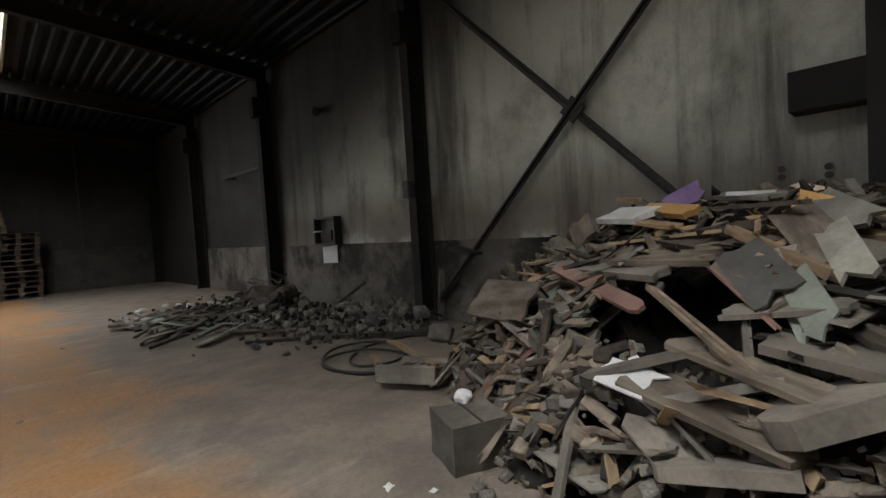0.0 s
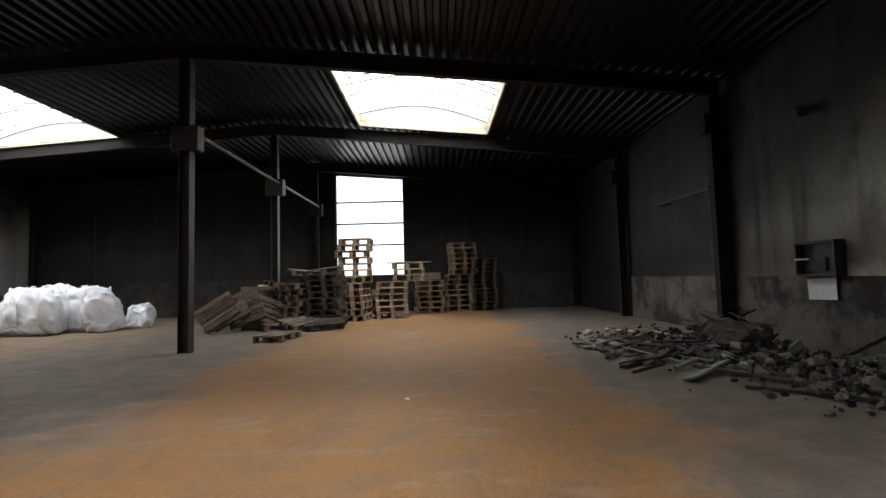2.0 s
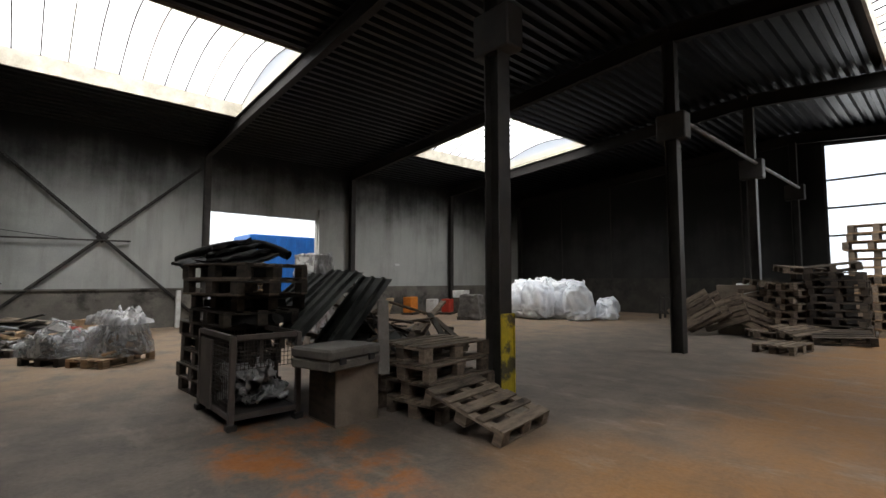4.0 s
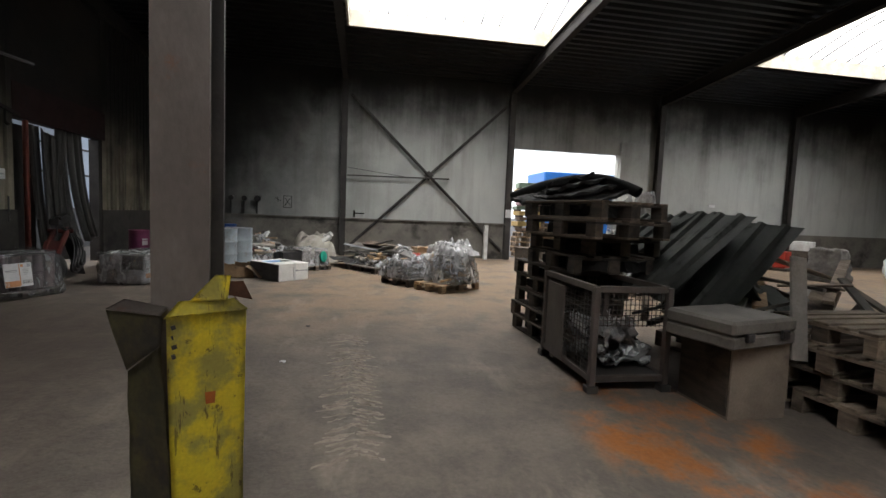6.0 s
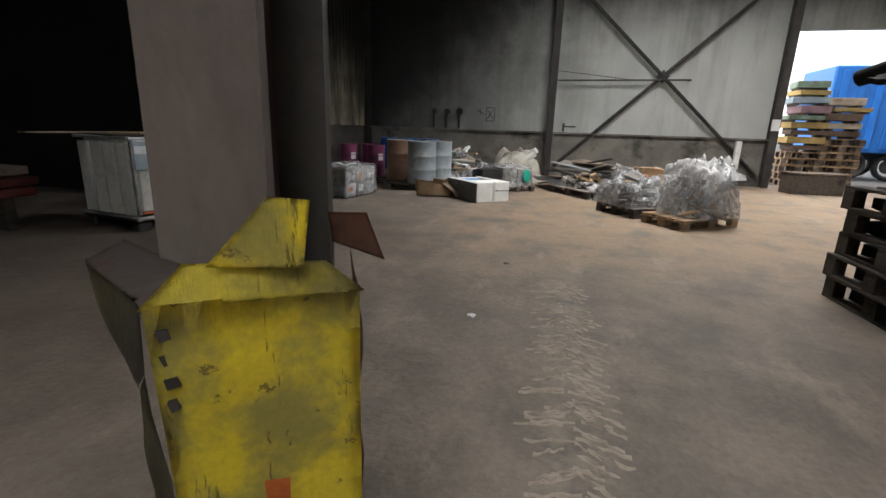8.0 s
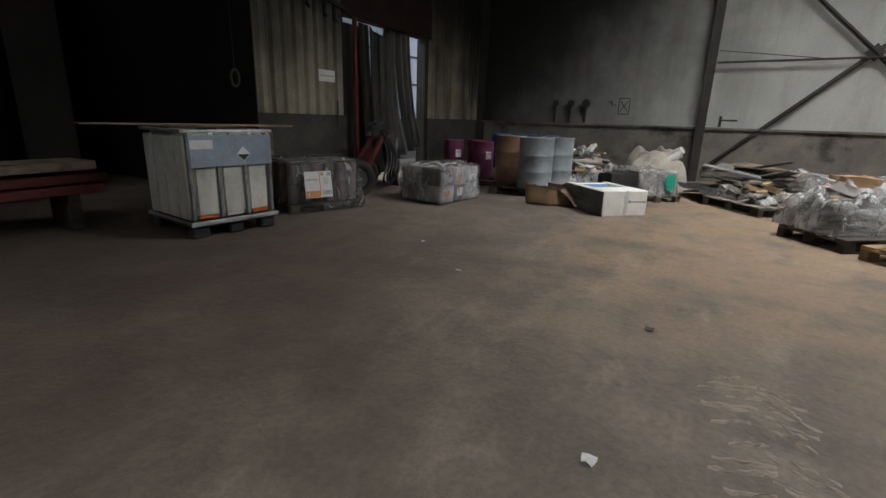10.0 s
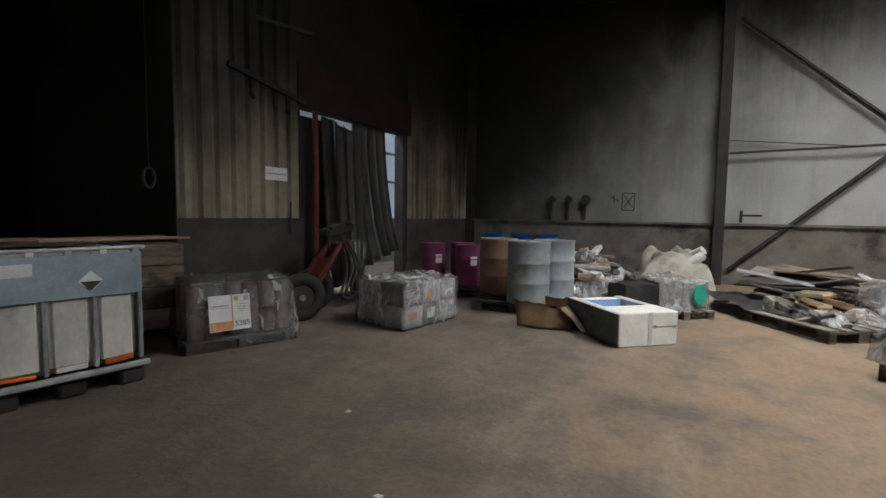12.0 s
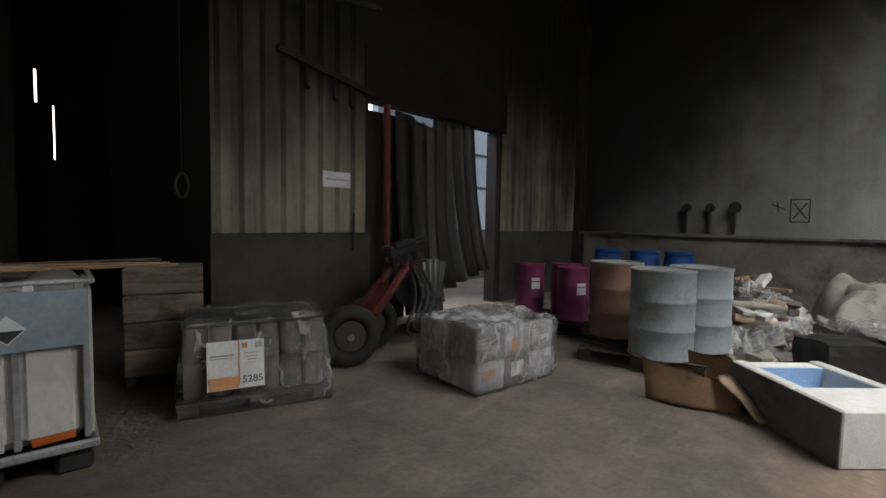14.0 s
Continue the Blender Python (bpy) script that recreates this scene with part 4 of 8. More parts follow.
copy_thing(PALE, pose(-10.0, 3.45, 8 * Hd, 0, 0, 17))
for i in range(4):
    s = thing("rubber_mat", pose(-10.55 - 0.1 * i, 3.35 + 0.04 * i, 9 * Hd + 0.06 + 0.055 * i, 14, 3 - 4 * i, 20 - 9 * i), "black folded rubber mat thrown over the pallets", "mat", "black mats")
    b2 = bmesh.new()
    bmesh.ops.create_grid(b2, x_segments=20, y_segments=14, size=0.5, matrix=Matrix.Diagonal((1.3 - 0.15 * i, 0.85 - 0.1 * i, 1, 1)))
    geom = bmesh.ops.extrude_face_region(b2, geom=b2.faces[:])
    for v in geom["geom"]:
        if isinstance(v, bmesh.types.BMVert):
            v.co.z += 0.04
    crumple(b2, 0.045, 6.0, i * 4 + 2, False)
    bmesh.ops.recalc_face_normals(b2, faces=b2.faces)
    part("sheet", b2, M_MAT, s)
tagged(tube("black_hose", [(-11.5, 2.95, 1.9), (-11.1, 3.2, 2.05), (-10.6, 3.6, 2.14), (-10.3, 3.85, 2.12), (-10.0, 4.05, 1.95)], 0.07, M_MAT), "thick black hose over the mats", "hose")

# open-sided mesh crate
CX, CY, CW, CD, CH = -9.29, 3.26, 1.22, 0.8, 0.99
crate = thing("mesh_crate", pose(CX, CY, 0), "rusty steel mesh crate holding crumpled foil sheeting", "crate")
for sx in (-1, 1):
    for sy in (-1, 1):
        bm = bmesh.new()
        box(bm, (0.06, 0.06, CH), (sx * (CW / 2 - 0.03), sy * (CD / 2 - 0.03), 0), None, 0.006, True)
        part("post", bm, M_STEEL_BROWN, crate)
        bm = bmesh.new()
        box(bm, (0.11, 0.11, 0.07), (sx * (CW / 2 - 0.03), sy * (CD / 2 - 0.03), 0), None, 0.01, True)
        part("foot", bm, M_STEEL, crate)
for z in (0.1, CH - 0.05):
    for sy in (-1, 1):
        bm = bmesh.new()
        box(bm, (CW - 0.12, 0.05, 0.06), (0, sy * (CD / 2 - 0.03), z), None, 0.005, True)
        part("rail", bm, M_STEEL_BROWN, crate)
    for sx in (-1, 1):
        bm = bmesh.new()
        box(bm, (0.05, CD - 0.12, 0.06), (sx * (CW / 2 - 0.03), 0, z), None, 0.005, True)
        part("rail", bm, M_STEEL_BROWN, crate)
bm = bmesh.new()
box(bm, (CW - 0.1, CD - 0.1, 0.03), (0, 0, 0.12), None, 0, True)
part("deck", bm, M_STEEL, crate)
bm = bmesh.new()
for k in range(16):
    y = -CD / 2 + 0.07 + k * (CD - 0.14) / 15
    rod(bm, (-CW / 2 + 0.03, y, 0.14), (-CW / 2 + 0.03, y, CH - 0.03), 0.004, 5)
for k in range(17):
    z = 0.16 + k * 0.049
    rod(bm, (-CW / 2 + 0.03, -CD / 2 + 0.05, z), (-CW / 2 + 0.03, CD / 2 - 0.05, z), 0.004, 5)
part("mesh_panel", bm, M_STEEL_BROWN, crate)
bm = bmesh.new()
for k in range(18):
    x = -CW / 2 + 0.07 + k * (CW - 0.14) / 17
    rod(bm, (x, -CD / 2 + 0.03, 0.14), (x, -CD / 2 + 0.03, CH - 0.03), 0.004, 5)
for k in range(17):
    z = 0.16 + k * 0.049
    rod(bm, (-CW / 2 + 0.05, -CD / 2 + 0.03, z), (CW / 2 - 0.05, -CD / 2 + 0.03, z), 0.004, 5)
part("mesh_panel", bm, M_STEEL_BROWN, crate)
bm = bmesh.new()
for k in range(16):
    y = -CD / 2 + 0.07 + k * (CD - 0.14) / 15
    rod(bm, (CW / 2 - 0.03, y, 0.62), (CW / 2 - 0.03, y, CH - 0.03), 0.004, 5)
for k in range(7):
    z = 0.63 + k * 0.049
    rod(bm, (CW / 2 - 0.03, -CD / 2 + 0.05, z), (CW / 2 - 0.03, CD / 2 - 0.05, z), 0.004, 5)
part("mesh_panel", bm, M_STEEL_BROWN, crate, "upper half-panel of rusty mesh")
bm = bmesh.new()
box(bm, (0.42, 0.02, 0.78), (-0.22, -CD / 2 - 0.008, 0.12), None, 0, True)
part("side_plate", bm, M_STEEL_BROWN, crate)
foil = thing("foil_sheeting", pose(CX + 0.12, CY, 0.152), "crumpled silver-black foil sheeting inside the mesh crate", "foil")
for k in range(3):
    bm = bmesh.new()
    bmesh.ops.create_grid(bm, x_segments=34, y_segments=34, size=0.5, matrix=Matrix.Translation((0.02 * k, 0.05 - 0.05 * k, 0.12 + 0.12 * k)) @ Matrix.Diagonal((0.66, 0.6, 1, 1)))
    crumple(bm, 0.22, 4.2, 5 + 7 * k, False)
    crumple(bm, 0.05, 14, 2 + k, False)
    for v in bm.verts:
        v.co.x, v.co.y, v.co.z = max(-0.4, min(0.3, v.co.x)), max(-0.33, min(0.33, v.co.y)), max(0.005, v.co.z)
    part("sheet", bm, M_FOIL, foil)

# chipboard cabinet with a grey case on it
cab = thing("cabinet", pose(-8.36, 4.03, 0, 0, 0, 2), "plain brown chipboard cabinet, open at one side", "cabinet")
bm = bmesh.new()
box(bm, (0.6, 0.56, 0.02), (0, 0, 0), None, 0, True)
box(bm, (0.6, 0.56, 0.02), (0, 0, 0.62), None, 0, True)
box(bm, (0.02, 0.56, 0.6), (0.29, 0, 0.02), None, 0.002, True)
box(bm, (0.56, 0.02, 0.6), (-0.01, 0.27, 0.02), None, 0, True)
part("body", bm, M_BOARD, cab)
bm = bmesh.new()
box(bm, (0.56, 0.02, 0.6), (-0.01, -0.27, 0.02), None, 0, True)
part("side_panel", bm, M_WOOD_DARK, cab, "dark side panel")
case = thing("metal_case", pose(-8.25, 3.88, 0.64, 0, 0, 14), "dusty grey metal case with clasps on the cabinet", "case")
bm = bmesh.new()
box(bm, (0.62, 0.78, 0.1), (0, 0, 0), None, 0.015, True)
part("base", bm, M_GREYBOARD, case)
bm = bmesh.new()
box(bm, (0.63, 0.79, 0.12), (0, 0, 0.104), None, 0.025, True)
part("lid", bm, M_GREYBOARD, case)
for y in (-0.22, 0.22):
    bm = bmesh.new()
    box(bm, (0.03, 0.09, 0.07), (0.325, y, 0.06), None, 0.008, True)
    part("clasp", bm, M_BLACK, case)

# corrugated panels leaning on the pile behind
for k, (dx, dy, dz, tilt) in enumerate(((0.05, -0.05, 0, 46), (-0.7, 0.2, 0.1, 36), (0.3, 0.3, -0.14, 54), (-1.25, 0.05, 0.02, 41))):
    tl = radians(tilt)
    la, wa = Vector((0.12, math.cos(tl), math.sin(tl))).normalized(), Vector((-1, 0.1, 0)).normalized()
    na = la.cross(wa).normalized()
    wa = na.cross(la)
    p = thing("roof_panel", Matrix.Translation((-9.4 + dx, 4.25 + dy, 1.27 + dz)) @ Matrix((la, wa, na)).transposed().to_4x4(), "dark grey ribbed roof panel leaning on the scrap pile", "panel", "leaning roof panels")
    bm = bmesh.new()
    ribs = 3
    prof = []
    for i in range(ribs):
        y = -0.5 + i * 0.333
        prof += [(y, 0), (y + 0.16, 0), (y + 0.185, 0.04), (y + 0.25, 0.04), (y + 0.275, 0)]
    prof.append((0.5, 0))
    lo = [bm.verts.new((-0.62, y, z)) for y, z in prof]
    hi = [bm.verts.new((0.62, y, z)) for y, z in prof]
    for i in range(len(prof) - 1):
        bm.faces.new((lo[i], lo[i + 1], hi[i + 1], hi[i]))
    geom = bmesh.ops.solidify(bm, geom=bm.faces[:], thickness=0.012)
    part("sheet", bm, M_PANEL, p)

# wooden plank and stepped pallets in front of the column
ob = bmesh.new()
bar(ob, (-8.03, 4.37, 0.5), (-8.25, 4.5, 1.35), 0.15, 0.025, (1, 0, 0.4), 0.003)
tagged(part("plank", ob, M_GREYBOARD), "pale grey plank leaning on the scrap pile", "plank")
NEAR = make_pallet(pose(-7.85, 5.2, 0, 0, 0, 96), M_WOOD, M_WOOD_X, "worn wooden pallet in a low stepped stack", 0.2, 1.2, 0.9, "pallets by the column")
for i, (x, y, a) in enumerate(((-8.05, 5.25, 95), (-8.1, 5.2, 98), (-8.2, 5.3, 93))):
    copy_thing(NEAR, pose(x, y, 0.2 * (i + 1), 0, 0, a))
copy_thing(NEAR, pose(-8.75, 5.2, 0, 0, 0, 80))
copy_thing(NEAR, pose(-8.85, 5.25, 0.2, 0, 0, 86))
copy_thing(NEAR, pose(-8.8, 5.15, 0.4, 0, 0, 84))
LEAN = make_pallet(pose(-7.02, 5.02, 0.14, 16, 0, 100), M_WOOD, M_WOOD_X, "worn wooden pallet propped at a slant on the stack", 0.16, 1.0, 1.0, "pallets by the column")
for k, (a, b2, w) in enumerate((((-9.0, 4.9, 0.75), (-10.6, 6.3, 1.25), 0.14), ((-8.8, 5.5, 0.85), (-9.9, 7.0, 1.2), 0.1), ((-9.6, 5.3, 0.9), (-10.9, 5.5, 1.35), 0.12), ((-9.2, 5.9, 0.7), (-10.3, 4.7, 1.3), 0.1))):
    bm = bmesh.new()
    bar(bm, a, b2, w, 0.04, (0, 0, 1), 0.004)
    tagged(part("plank", bm, (M_WOOD_NEW, M_WOOD, M_GREYBOARD, M_WOOD)[k]), "rough timber plank lying across the scrap pile", "plank", "scrap planks")
stack(DARK, -9.8, 5.3, 12, 4, Hd, 0, 0.08, 8)
stack(DARK, -10.6, 6.5, 40, 3, Hd, 0, 0.1, 15)

# black fillers added to darken the pallet gaps, and broken boards behind the panels
r3 = random.Random(19)
for k in range(16):
    q = thing("rubber_wad", pose(-10.15 + r3.uniform(-0.4, 0.4), 3.5 + r3.uniform(-0.35, 0.35), Hd * (4 + k % 5) + 0.03, 0, 0, r3.uniform(-20, 20)), "black filler added to darken the gaps between the pallets", "wad", "jammed wads")
    bm = bmesh.new()
    grid_box(bm, r3.uniform(0.3, 0.6), r3.uniform(0.25, 0.45), 0.12, 0.08)
    crumple(bm, 0.03, 6, k * 1.7, False)
    part("rag_body", bm, M_MAT, q)
for level in range(7):
    for side in (-1, 1):
        x = -10.7 if level < 5 else -10.15
        q = thing("rubber_wad", pose(x, 3.5, Hd * level + 0.026, 0, 0, 4) @ pose(0, side * 0.235, 0, 0, 0, r3.uniform(-3, 3)), "black filler added to darken the gaps between the pallets", "wad", "jammed wads")
        bm = bmesh.new()
        grid_box(bm, r3.uniform(0.9, 1.1), 0.26, 0.095, 0.09)
        crumple(bm, 0.012, 6, level * 1.3 + side, False)
        part("rag_body", bm, M_MAT, q)
for k in range(44):
    x, y, ang, ln = r3.uniform(-10.6, -8.7), r3.uniform(4.5, 6.2), r3.uniform(0, 3.14), r3.uniform(0.35, 1.2)
    z = r3.uniform(0.55, 1.15) - 0.25 * abs(x + 9.6)
    rise = r3.gauss(0, 0.2)
    bm = bmesh.new()
    bar(bm, (x - math.cos(ang) * ln / 2, y - math.sin(ang) * ln / 2, max(0.06, z - rise)), (x + math.cos(ang) * ln / 2, y + math.sin(ang) * ln / 2, max(0.06, z + rise)), r3.choice((0.06, 0.1, 0.14, 0.26)), r3.choice((0.02, 0.03, 0.06)), (0, 0, 1), 0.003)
    tagged(part("scrap_board", bm, r3.choice((M_WOOD_DARK, M_WOOD_DARK, M_PANEL, M_MAT, M_WOOD, M_GREYBOARD))), "broken dirty board in the scrap pile", "board", "scrap pile boards")

# ---- yellow column guard ----
gd = thing("column_guard", pose(-7.33, -0.094, 0), "dented yellow sheet-steel guard round a column base", "guard")
o = Vector((-7.33, -0.094, 0))


def sheet_piece(bm, pts, thick=0.007, n=6, dent=0.012, seed=1.0):
    """A four-cornered steel sheet, dented, with thickness: corners bottom left, bottom right, top right, top left."""
    p = [Vector(q) - o for q in pts]
    rows = []
    nrm = (p[1] - p[0]).cross(p[3] - p[0]).normalized()
    for j in range(n + 1):
        a, c = p[0].lerp(p[3], j / n), p[1].lerp(p[2], j / n)
        row = []
        for i in range(n + 1):
            q = a.lerp(c, i / n)
            edge = 0.35 if i in (0, n) or j in (0, n) else 1.0
            row.append(bm.verts.new(q + nrm * dent * edge * 2 * noise.noise(q * 5 + Vector((seed, 0, seed)))))
        rows.append(row)
    for j in range(n):
        for i in range(n):
            bm.faces.new((rows[j][i], rows[j][i + 1], rows[j + 1][i + 1], rows[j + 1][i]))
    bmesh.ops.solidify(bm, geom=bm.faces[:], thickness=thick)



def guard_paint(name, c1, c2, grime, chips):
    """Yellow paint with soft soot clouds, thin vertical scrapes down to brown steel and chipped spots."""
    m, t, bsdf, out = nodes_of(name)
    co = t.nodes.new("ShaderNodeTexCoord").outputs["Object"]
    cloud = noise_of(t, co, 4.2, 5, 0.6)
    speck = noise_of(t, co, 16, 6, 0.7)
    scrape = noise_of(t, stretch(t, co, (9, 9, 1.1)), 2.2, 7, 0.72)
    fine = noise_of(t, co, 60, 3, 0.6)
    col = mix(t, ramp(t, speck, 0.35, 0.7), c1, c2)
    col = mix(t, math_of(t, "MULTIPLY", ramp(t, cloud, 0.44, 0.6), 0.78), col, grime)
    col = mix(t, math_of(t, "MULTIPLY", ramp(t, scrape, 0.59, 0.63), chips), col, (0.06, 0.034, 0.022))
    col = mix(t, math_of(t, "MULTIPLY", ramp(t, speck, 0.62, 0.66), chips), col, (0.075, 0.045, 0.03))
    hsv = t.nodes.new("ShaderNodeHueSaturation")
    t.links.new(math_of(t, "ADD", math_of(t, "MULTIPLY", fine, 0.4), 0.8), hsv.inputs["Value"])
    t.links.new(col, hsv.inputs["Color"])
    t.links.new(hsv.outputs["Color"], bsdf.inputs["Base Color"])
    t.links.new(math_of(t, "ADD", math_of(t, "MULTIPLY", speck, 0.35), 0.42), bsdf.inputs["Roughness"])
    relief(t, bsdf, math_of(t, "ADD", math_of(t, "MULTIPLY", scrape, 1.4), math_of(t, "MULTIPLY", speck, 0.6)), 0.4, 0.01)
    return m


M_GUARD = guard_paint("battered_yellow_paint", (0.8, 0.66, 0.04), (0.72, 0.57, 0.045), (0.27, 0.25, 0.1), 0.7)
M_GUARD_TOP = guard_paint("sooty_yellow_paint", (0.62, 0.52, 0.045), (0.5, 0.42, 0.055), (0.22, 0.2, 0.085), 0.5)
FRONT = ((-7.06, -0.075, 0), (-7.275, 0.185, 0), (-7.24, 0.203, 1.09), (-7.03, -0.092, 1.085))


def on_front(u, v, out=0.0):
    """A point of the front plate, u across and v up, held out from it."""
    p = [Vector(q) for q in FRONT]
    return p[0].lerp(p[1], u).lerp(p[3].lerp(p[2], u), v) + Vector((0.81, 0.58, 0)) * out


for name, pts, mat, lab, seed, dent in (
    ("front_plate", FRONT, M_GUARD, "", 1, 0.016),
    ("folded_top", ((-7.024, -0.1, 1.074), (-7.237, 0.215, 1.08), (-7.2, 0.155, 1.143), (-7.085, -0.055, 1.146)), M_GUARD_TOP, "sooty folded top edge", 5, 0.009),
    ("bent_tongue", ((-7.088, -0.012, 1.143), (-7.15, 0.139, 1.141), (-7.162, 0.15, 1.26), (-7.13, 0.09, 1.266)), M_GUARD, "", 8, 0.006),
    ("side_plate", ((-7.28, 0.182, 0), (-7.43, 0.11, 0), (-7.41, 0.1, 1.12), (-7.25, 0.196, 1.08)), M_RUST, "bare rusty side plate", 3, 0.016),
    ("torn_flap", ((-7.415, 0.055, 1.12), (-7.371, 0.204, 1.103), (-7.394, 0.151, 1.199), (-7.423, 0.04, 1.188)), M_RUST, "torn rusty flap", 11, 0.006),
    ("flared_plate", ((-7.17, -0.3, 0), (-7.07, -0.085, 0), (-7.04, -0.11, 0.95), (-7.2, -0.33, 0.78)), M_DIRTY_YELLOW, "flared dirty side plate", 4, 0.014),
    ("bent_corner", ((-7.205, -0.335, 0.78), (-7.042, -0.115, 0.95), (-7.036, -0.105, 1.082), (-7.2, -0.418, 1.08)), M_DIRTY_YELLOW, "bent corner of the side plate", 14, 0.012),
    ("bent_lip", ((-7.2, -0.423, 1.083), (-7.036, -0.115, 1.088), (-7.19, -0.14, 1.1), (-7.245, -0.36, 1.125)), M_STEEL_BROWN, "bare brown lip of the bent corner", 17, 0.006),
    ("paint_mark", tuple(on_front(u, v, 0.012) for u, v in ((0.45, 0.585), (0.57, 0.58), (0.58, 0.635), (0.44, 0.64))), M_ORANGE_PAINT, "", 2, 0.0),
):
    bm = bmesh.new()
    sheet_piece(bm, pts, 0.007 if name != "paint_mark" else 0.03, 12 if dent else 2, dent, seed)
    part(name, bm, mat, gd, lab, name != "paint_mark")
for k, reach in enumerate((0.05, 0.035, 0.06, 0.04)):
    v = 0.95 - 0.042 * k
    bm = bmesh.new()
    bar(bm, on_front(0.05, v, 0.006) - o, on_front(0.05 + reach, v + 0.004, 0.006) - o, 0.02, 0.02, (0, 0, 1))
    part("stencil_mark", bm, M_BLACK, gd)

# yellow paint on the foot of the second column
bm = bmesh.new()
span(bm, -7.54, -7.527, 5.88, 6.125, 0.01, 1.15)
span(bm, -7.527, -7.5, 6.12, 6.127, 0.01, 1.15)
tagged(part("warning_plate", bm, M_YELLOW), "yellow warning plate on a column foot", "plate")

# ---- south-west corner: drums, wrapped loads, tank ----
M_FILM = film_material("grey_stretch_film", (0.34, 0.34, 0.35), 0.26)
M_FILM_DARK = film_material("dusty_dark_film", (0.2, 0.195, 0.2), 0.14, 0.1)
M_FILM_WHITE = film_material("milky_stretch_film", (0.46, 0.46, 0.47), 0.42)
M_TANK = surface("dusty_white_tank", (0.54, 0.54, 0.5), (0.4, 0.4, 0.375), 2.0, 0.5, 0, 0.1, 30, (0.24, 0.23, 0.21), (0.55, 0.72), 2.0, (1, 1, 0.5), 0.02)
M_TANK_PLATE = surface("blue_grey_plate", (0.25, 0.31, 0.36), (0.19, 0.24, 0.285), 3.0, 0.55, 0.1, 0.1, 40, (0.11, 0.13, 0.15), (0.6, 0.75), 3)
M_GALV = surface("dull_galvanised_steel", (0.36, 0.38, 0.39), (0.26, 0.27, 0.28), 6, 0.45, 0.5, 0.12, 50, (0.1, 0.09, 0.08), (0.62, 0.75), 4)
M_RESIDUE = surface("orange_residue", (0.48, 0.11, 0.02), (0.36, 0.09, 0.02), 5, 0.6)
M_DRUM = surface("faded_blue_drum", (0.29, 0.33, 0.35), (0.22, 0.255, 0.28), 2.2, 0.5, 0.0, 0.15, 40, (0.15, 0.12, 0.095), (0.5, 0.7), 2.6, vary=0.06, gloss=0.1)
M_DRUM_RUST = surface("rust_brown_drum", (0.27, 0.165, 0.115), (0.21, 0.12, 0.085), 2.2, 0.6, 0.0, 0.15, 40, (0.1, 0.07, 0.055), (0.58, 0.72), 2.6, vary=0.06)
M_PURPLE = surface("purple_drum_paint", (0.19, 0.035, 0.1), (0.14, 0.028, 0.08), 2.2, 0.5, 0, 0.1, 40, (0.06, 0.02, 0.04), (0.6, 0.75), 2.6, vary=0.1, gloss=0.1)
M_BLUEBIN = surface("blue_plastic_barrel", (0.012, 0.075, 0.28), (0.01, 0.055, 0.21), 3, 0.45, 0, 0.1, 40)
M_POLY = surface("dirty_polystyrene", (0.78, 0.78, 0.75), (0.68, 0.68, 0.65), 5, 0.8, 0, 0.15, 70, (0.2, 0.19, 0.17), (0.62, 0.75), 3)
M_POLY_DARK = surface("dark_grey_polystyrene", (0.105, 0.103, 0.103), (0.15, 0.148, 0.148), 3, 0.85, 0, 0.4, 70, (0.06, 0.06, 0.06), (0.55, 0.7), 2)
M_PALEBLUE = surface("pale_blue_sheet", (0.25, 0.42, 0.68), (0.33, 0.5, 0.74), 4, 0.6)
M_CARD = surface("torn_cardboard", (0.37, 0.25, 0.15), (0.28, 0.185, 0.11), 3, 0.85, 0, 0.2, 50, (0.12, 0.09, 0.06), (0.55, 0.7), 2)
M_CARD_PALE = surface("pale_cardboard", (0.56, 0.44, 0.31), (0.47, 0.36, 0.25), 3, 0.85, 0, 0.2, 50)
M_CAN = surface("dull_purple_can", (0.15, 0.115, 0.115), (0.12, 0.09, 0.092), 3, 0.5, 0, 0.1, 40, vary=0.2)
M_PAPER = surface("printed_paper", (0.62, 0.63, 0.64), (0.56, 0.57, 0.58), 5, 0.7, 0, 0.05, 60, vary=0.03)
M_INK = surface("black_print", (0.03, 0.03, 0.03), (0.04, 0.04, 0.04), 5, 0.7)
M_INK_GREY = surface("grey_print", (0.27, 0.28, 0.29), (0.3, 0.31, 0.32), 5, 0.7)
M_INK_ORANGE = surface("orange_print", (0.55, 0.27, 0.13), (0.5, 0.24, 0.11), 5, 0.7)
M_PACK = surface("printed_pack", (0.26, 0.235, 0.225), (0.17, 0.16, 0.165), 6, 0.6, 0, 0.2, 40, (0.45, 0.32, 0.22), (0.58, 0.68), 5, vary=0.15)
M_PACK_PALE = surface("pale_printed_pack", (0.5, 0.5, 0.52), (0.38, 0.37, 0.38), 5, 0.6, 0, 0.2, 40, (0.5, 0.33, 0.2), (0.6, 0.68), 4, vary=0.15)
M_TEAL = surface("green_label", (0.02, 0.38, 0.27), (0.02, 0.33, 0.23), 5, 0.6)
M_TYRE = surface("worn_tyre_rubber", (0.018, 0.018, 0.018), (0.028, 0.027, 0.026), 5, 0.75, 0, 0.3, 40)
M_DARK_RED = surface("old_red_paint", (0.09, 0.016, 0.013), (0.06, 0.013, 0.011), 3, 0.6, 0, 0.2, 40, (0.04, 0.02, 0.015), (0.55, 0.7), 3)
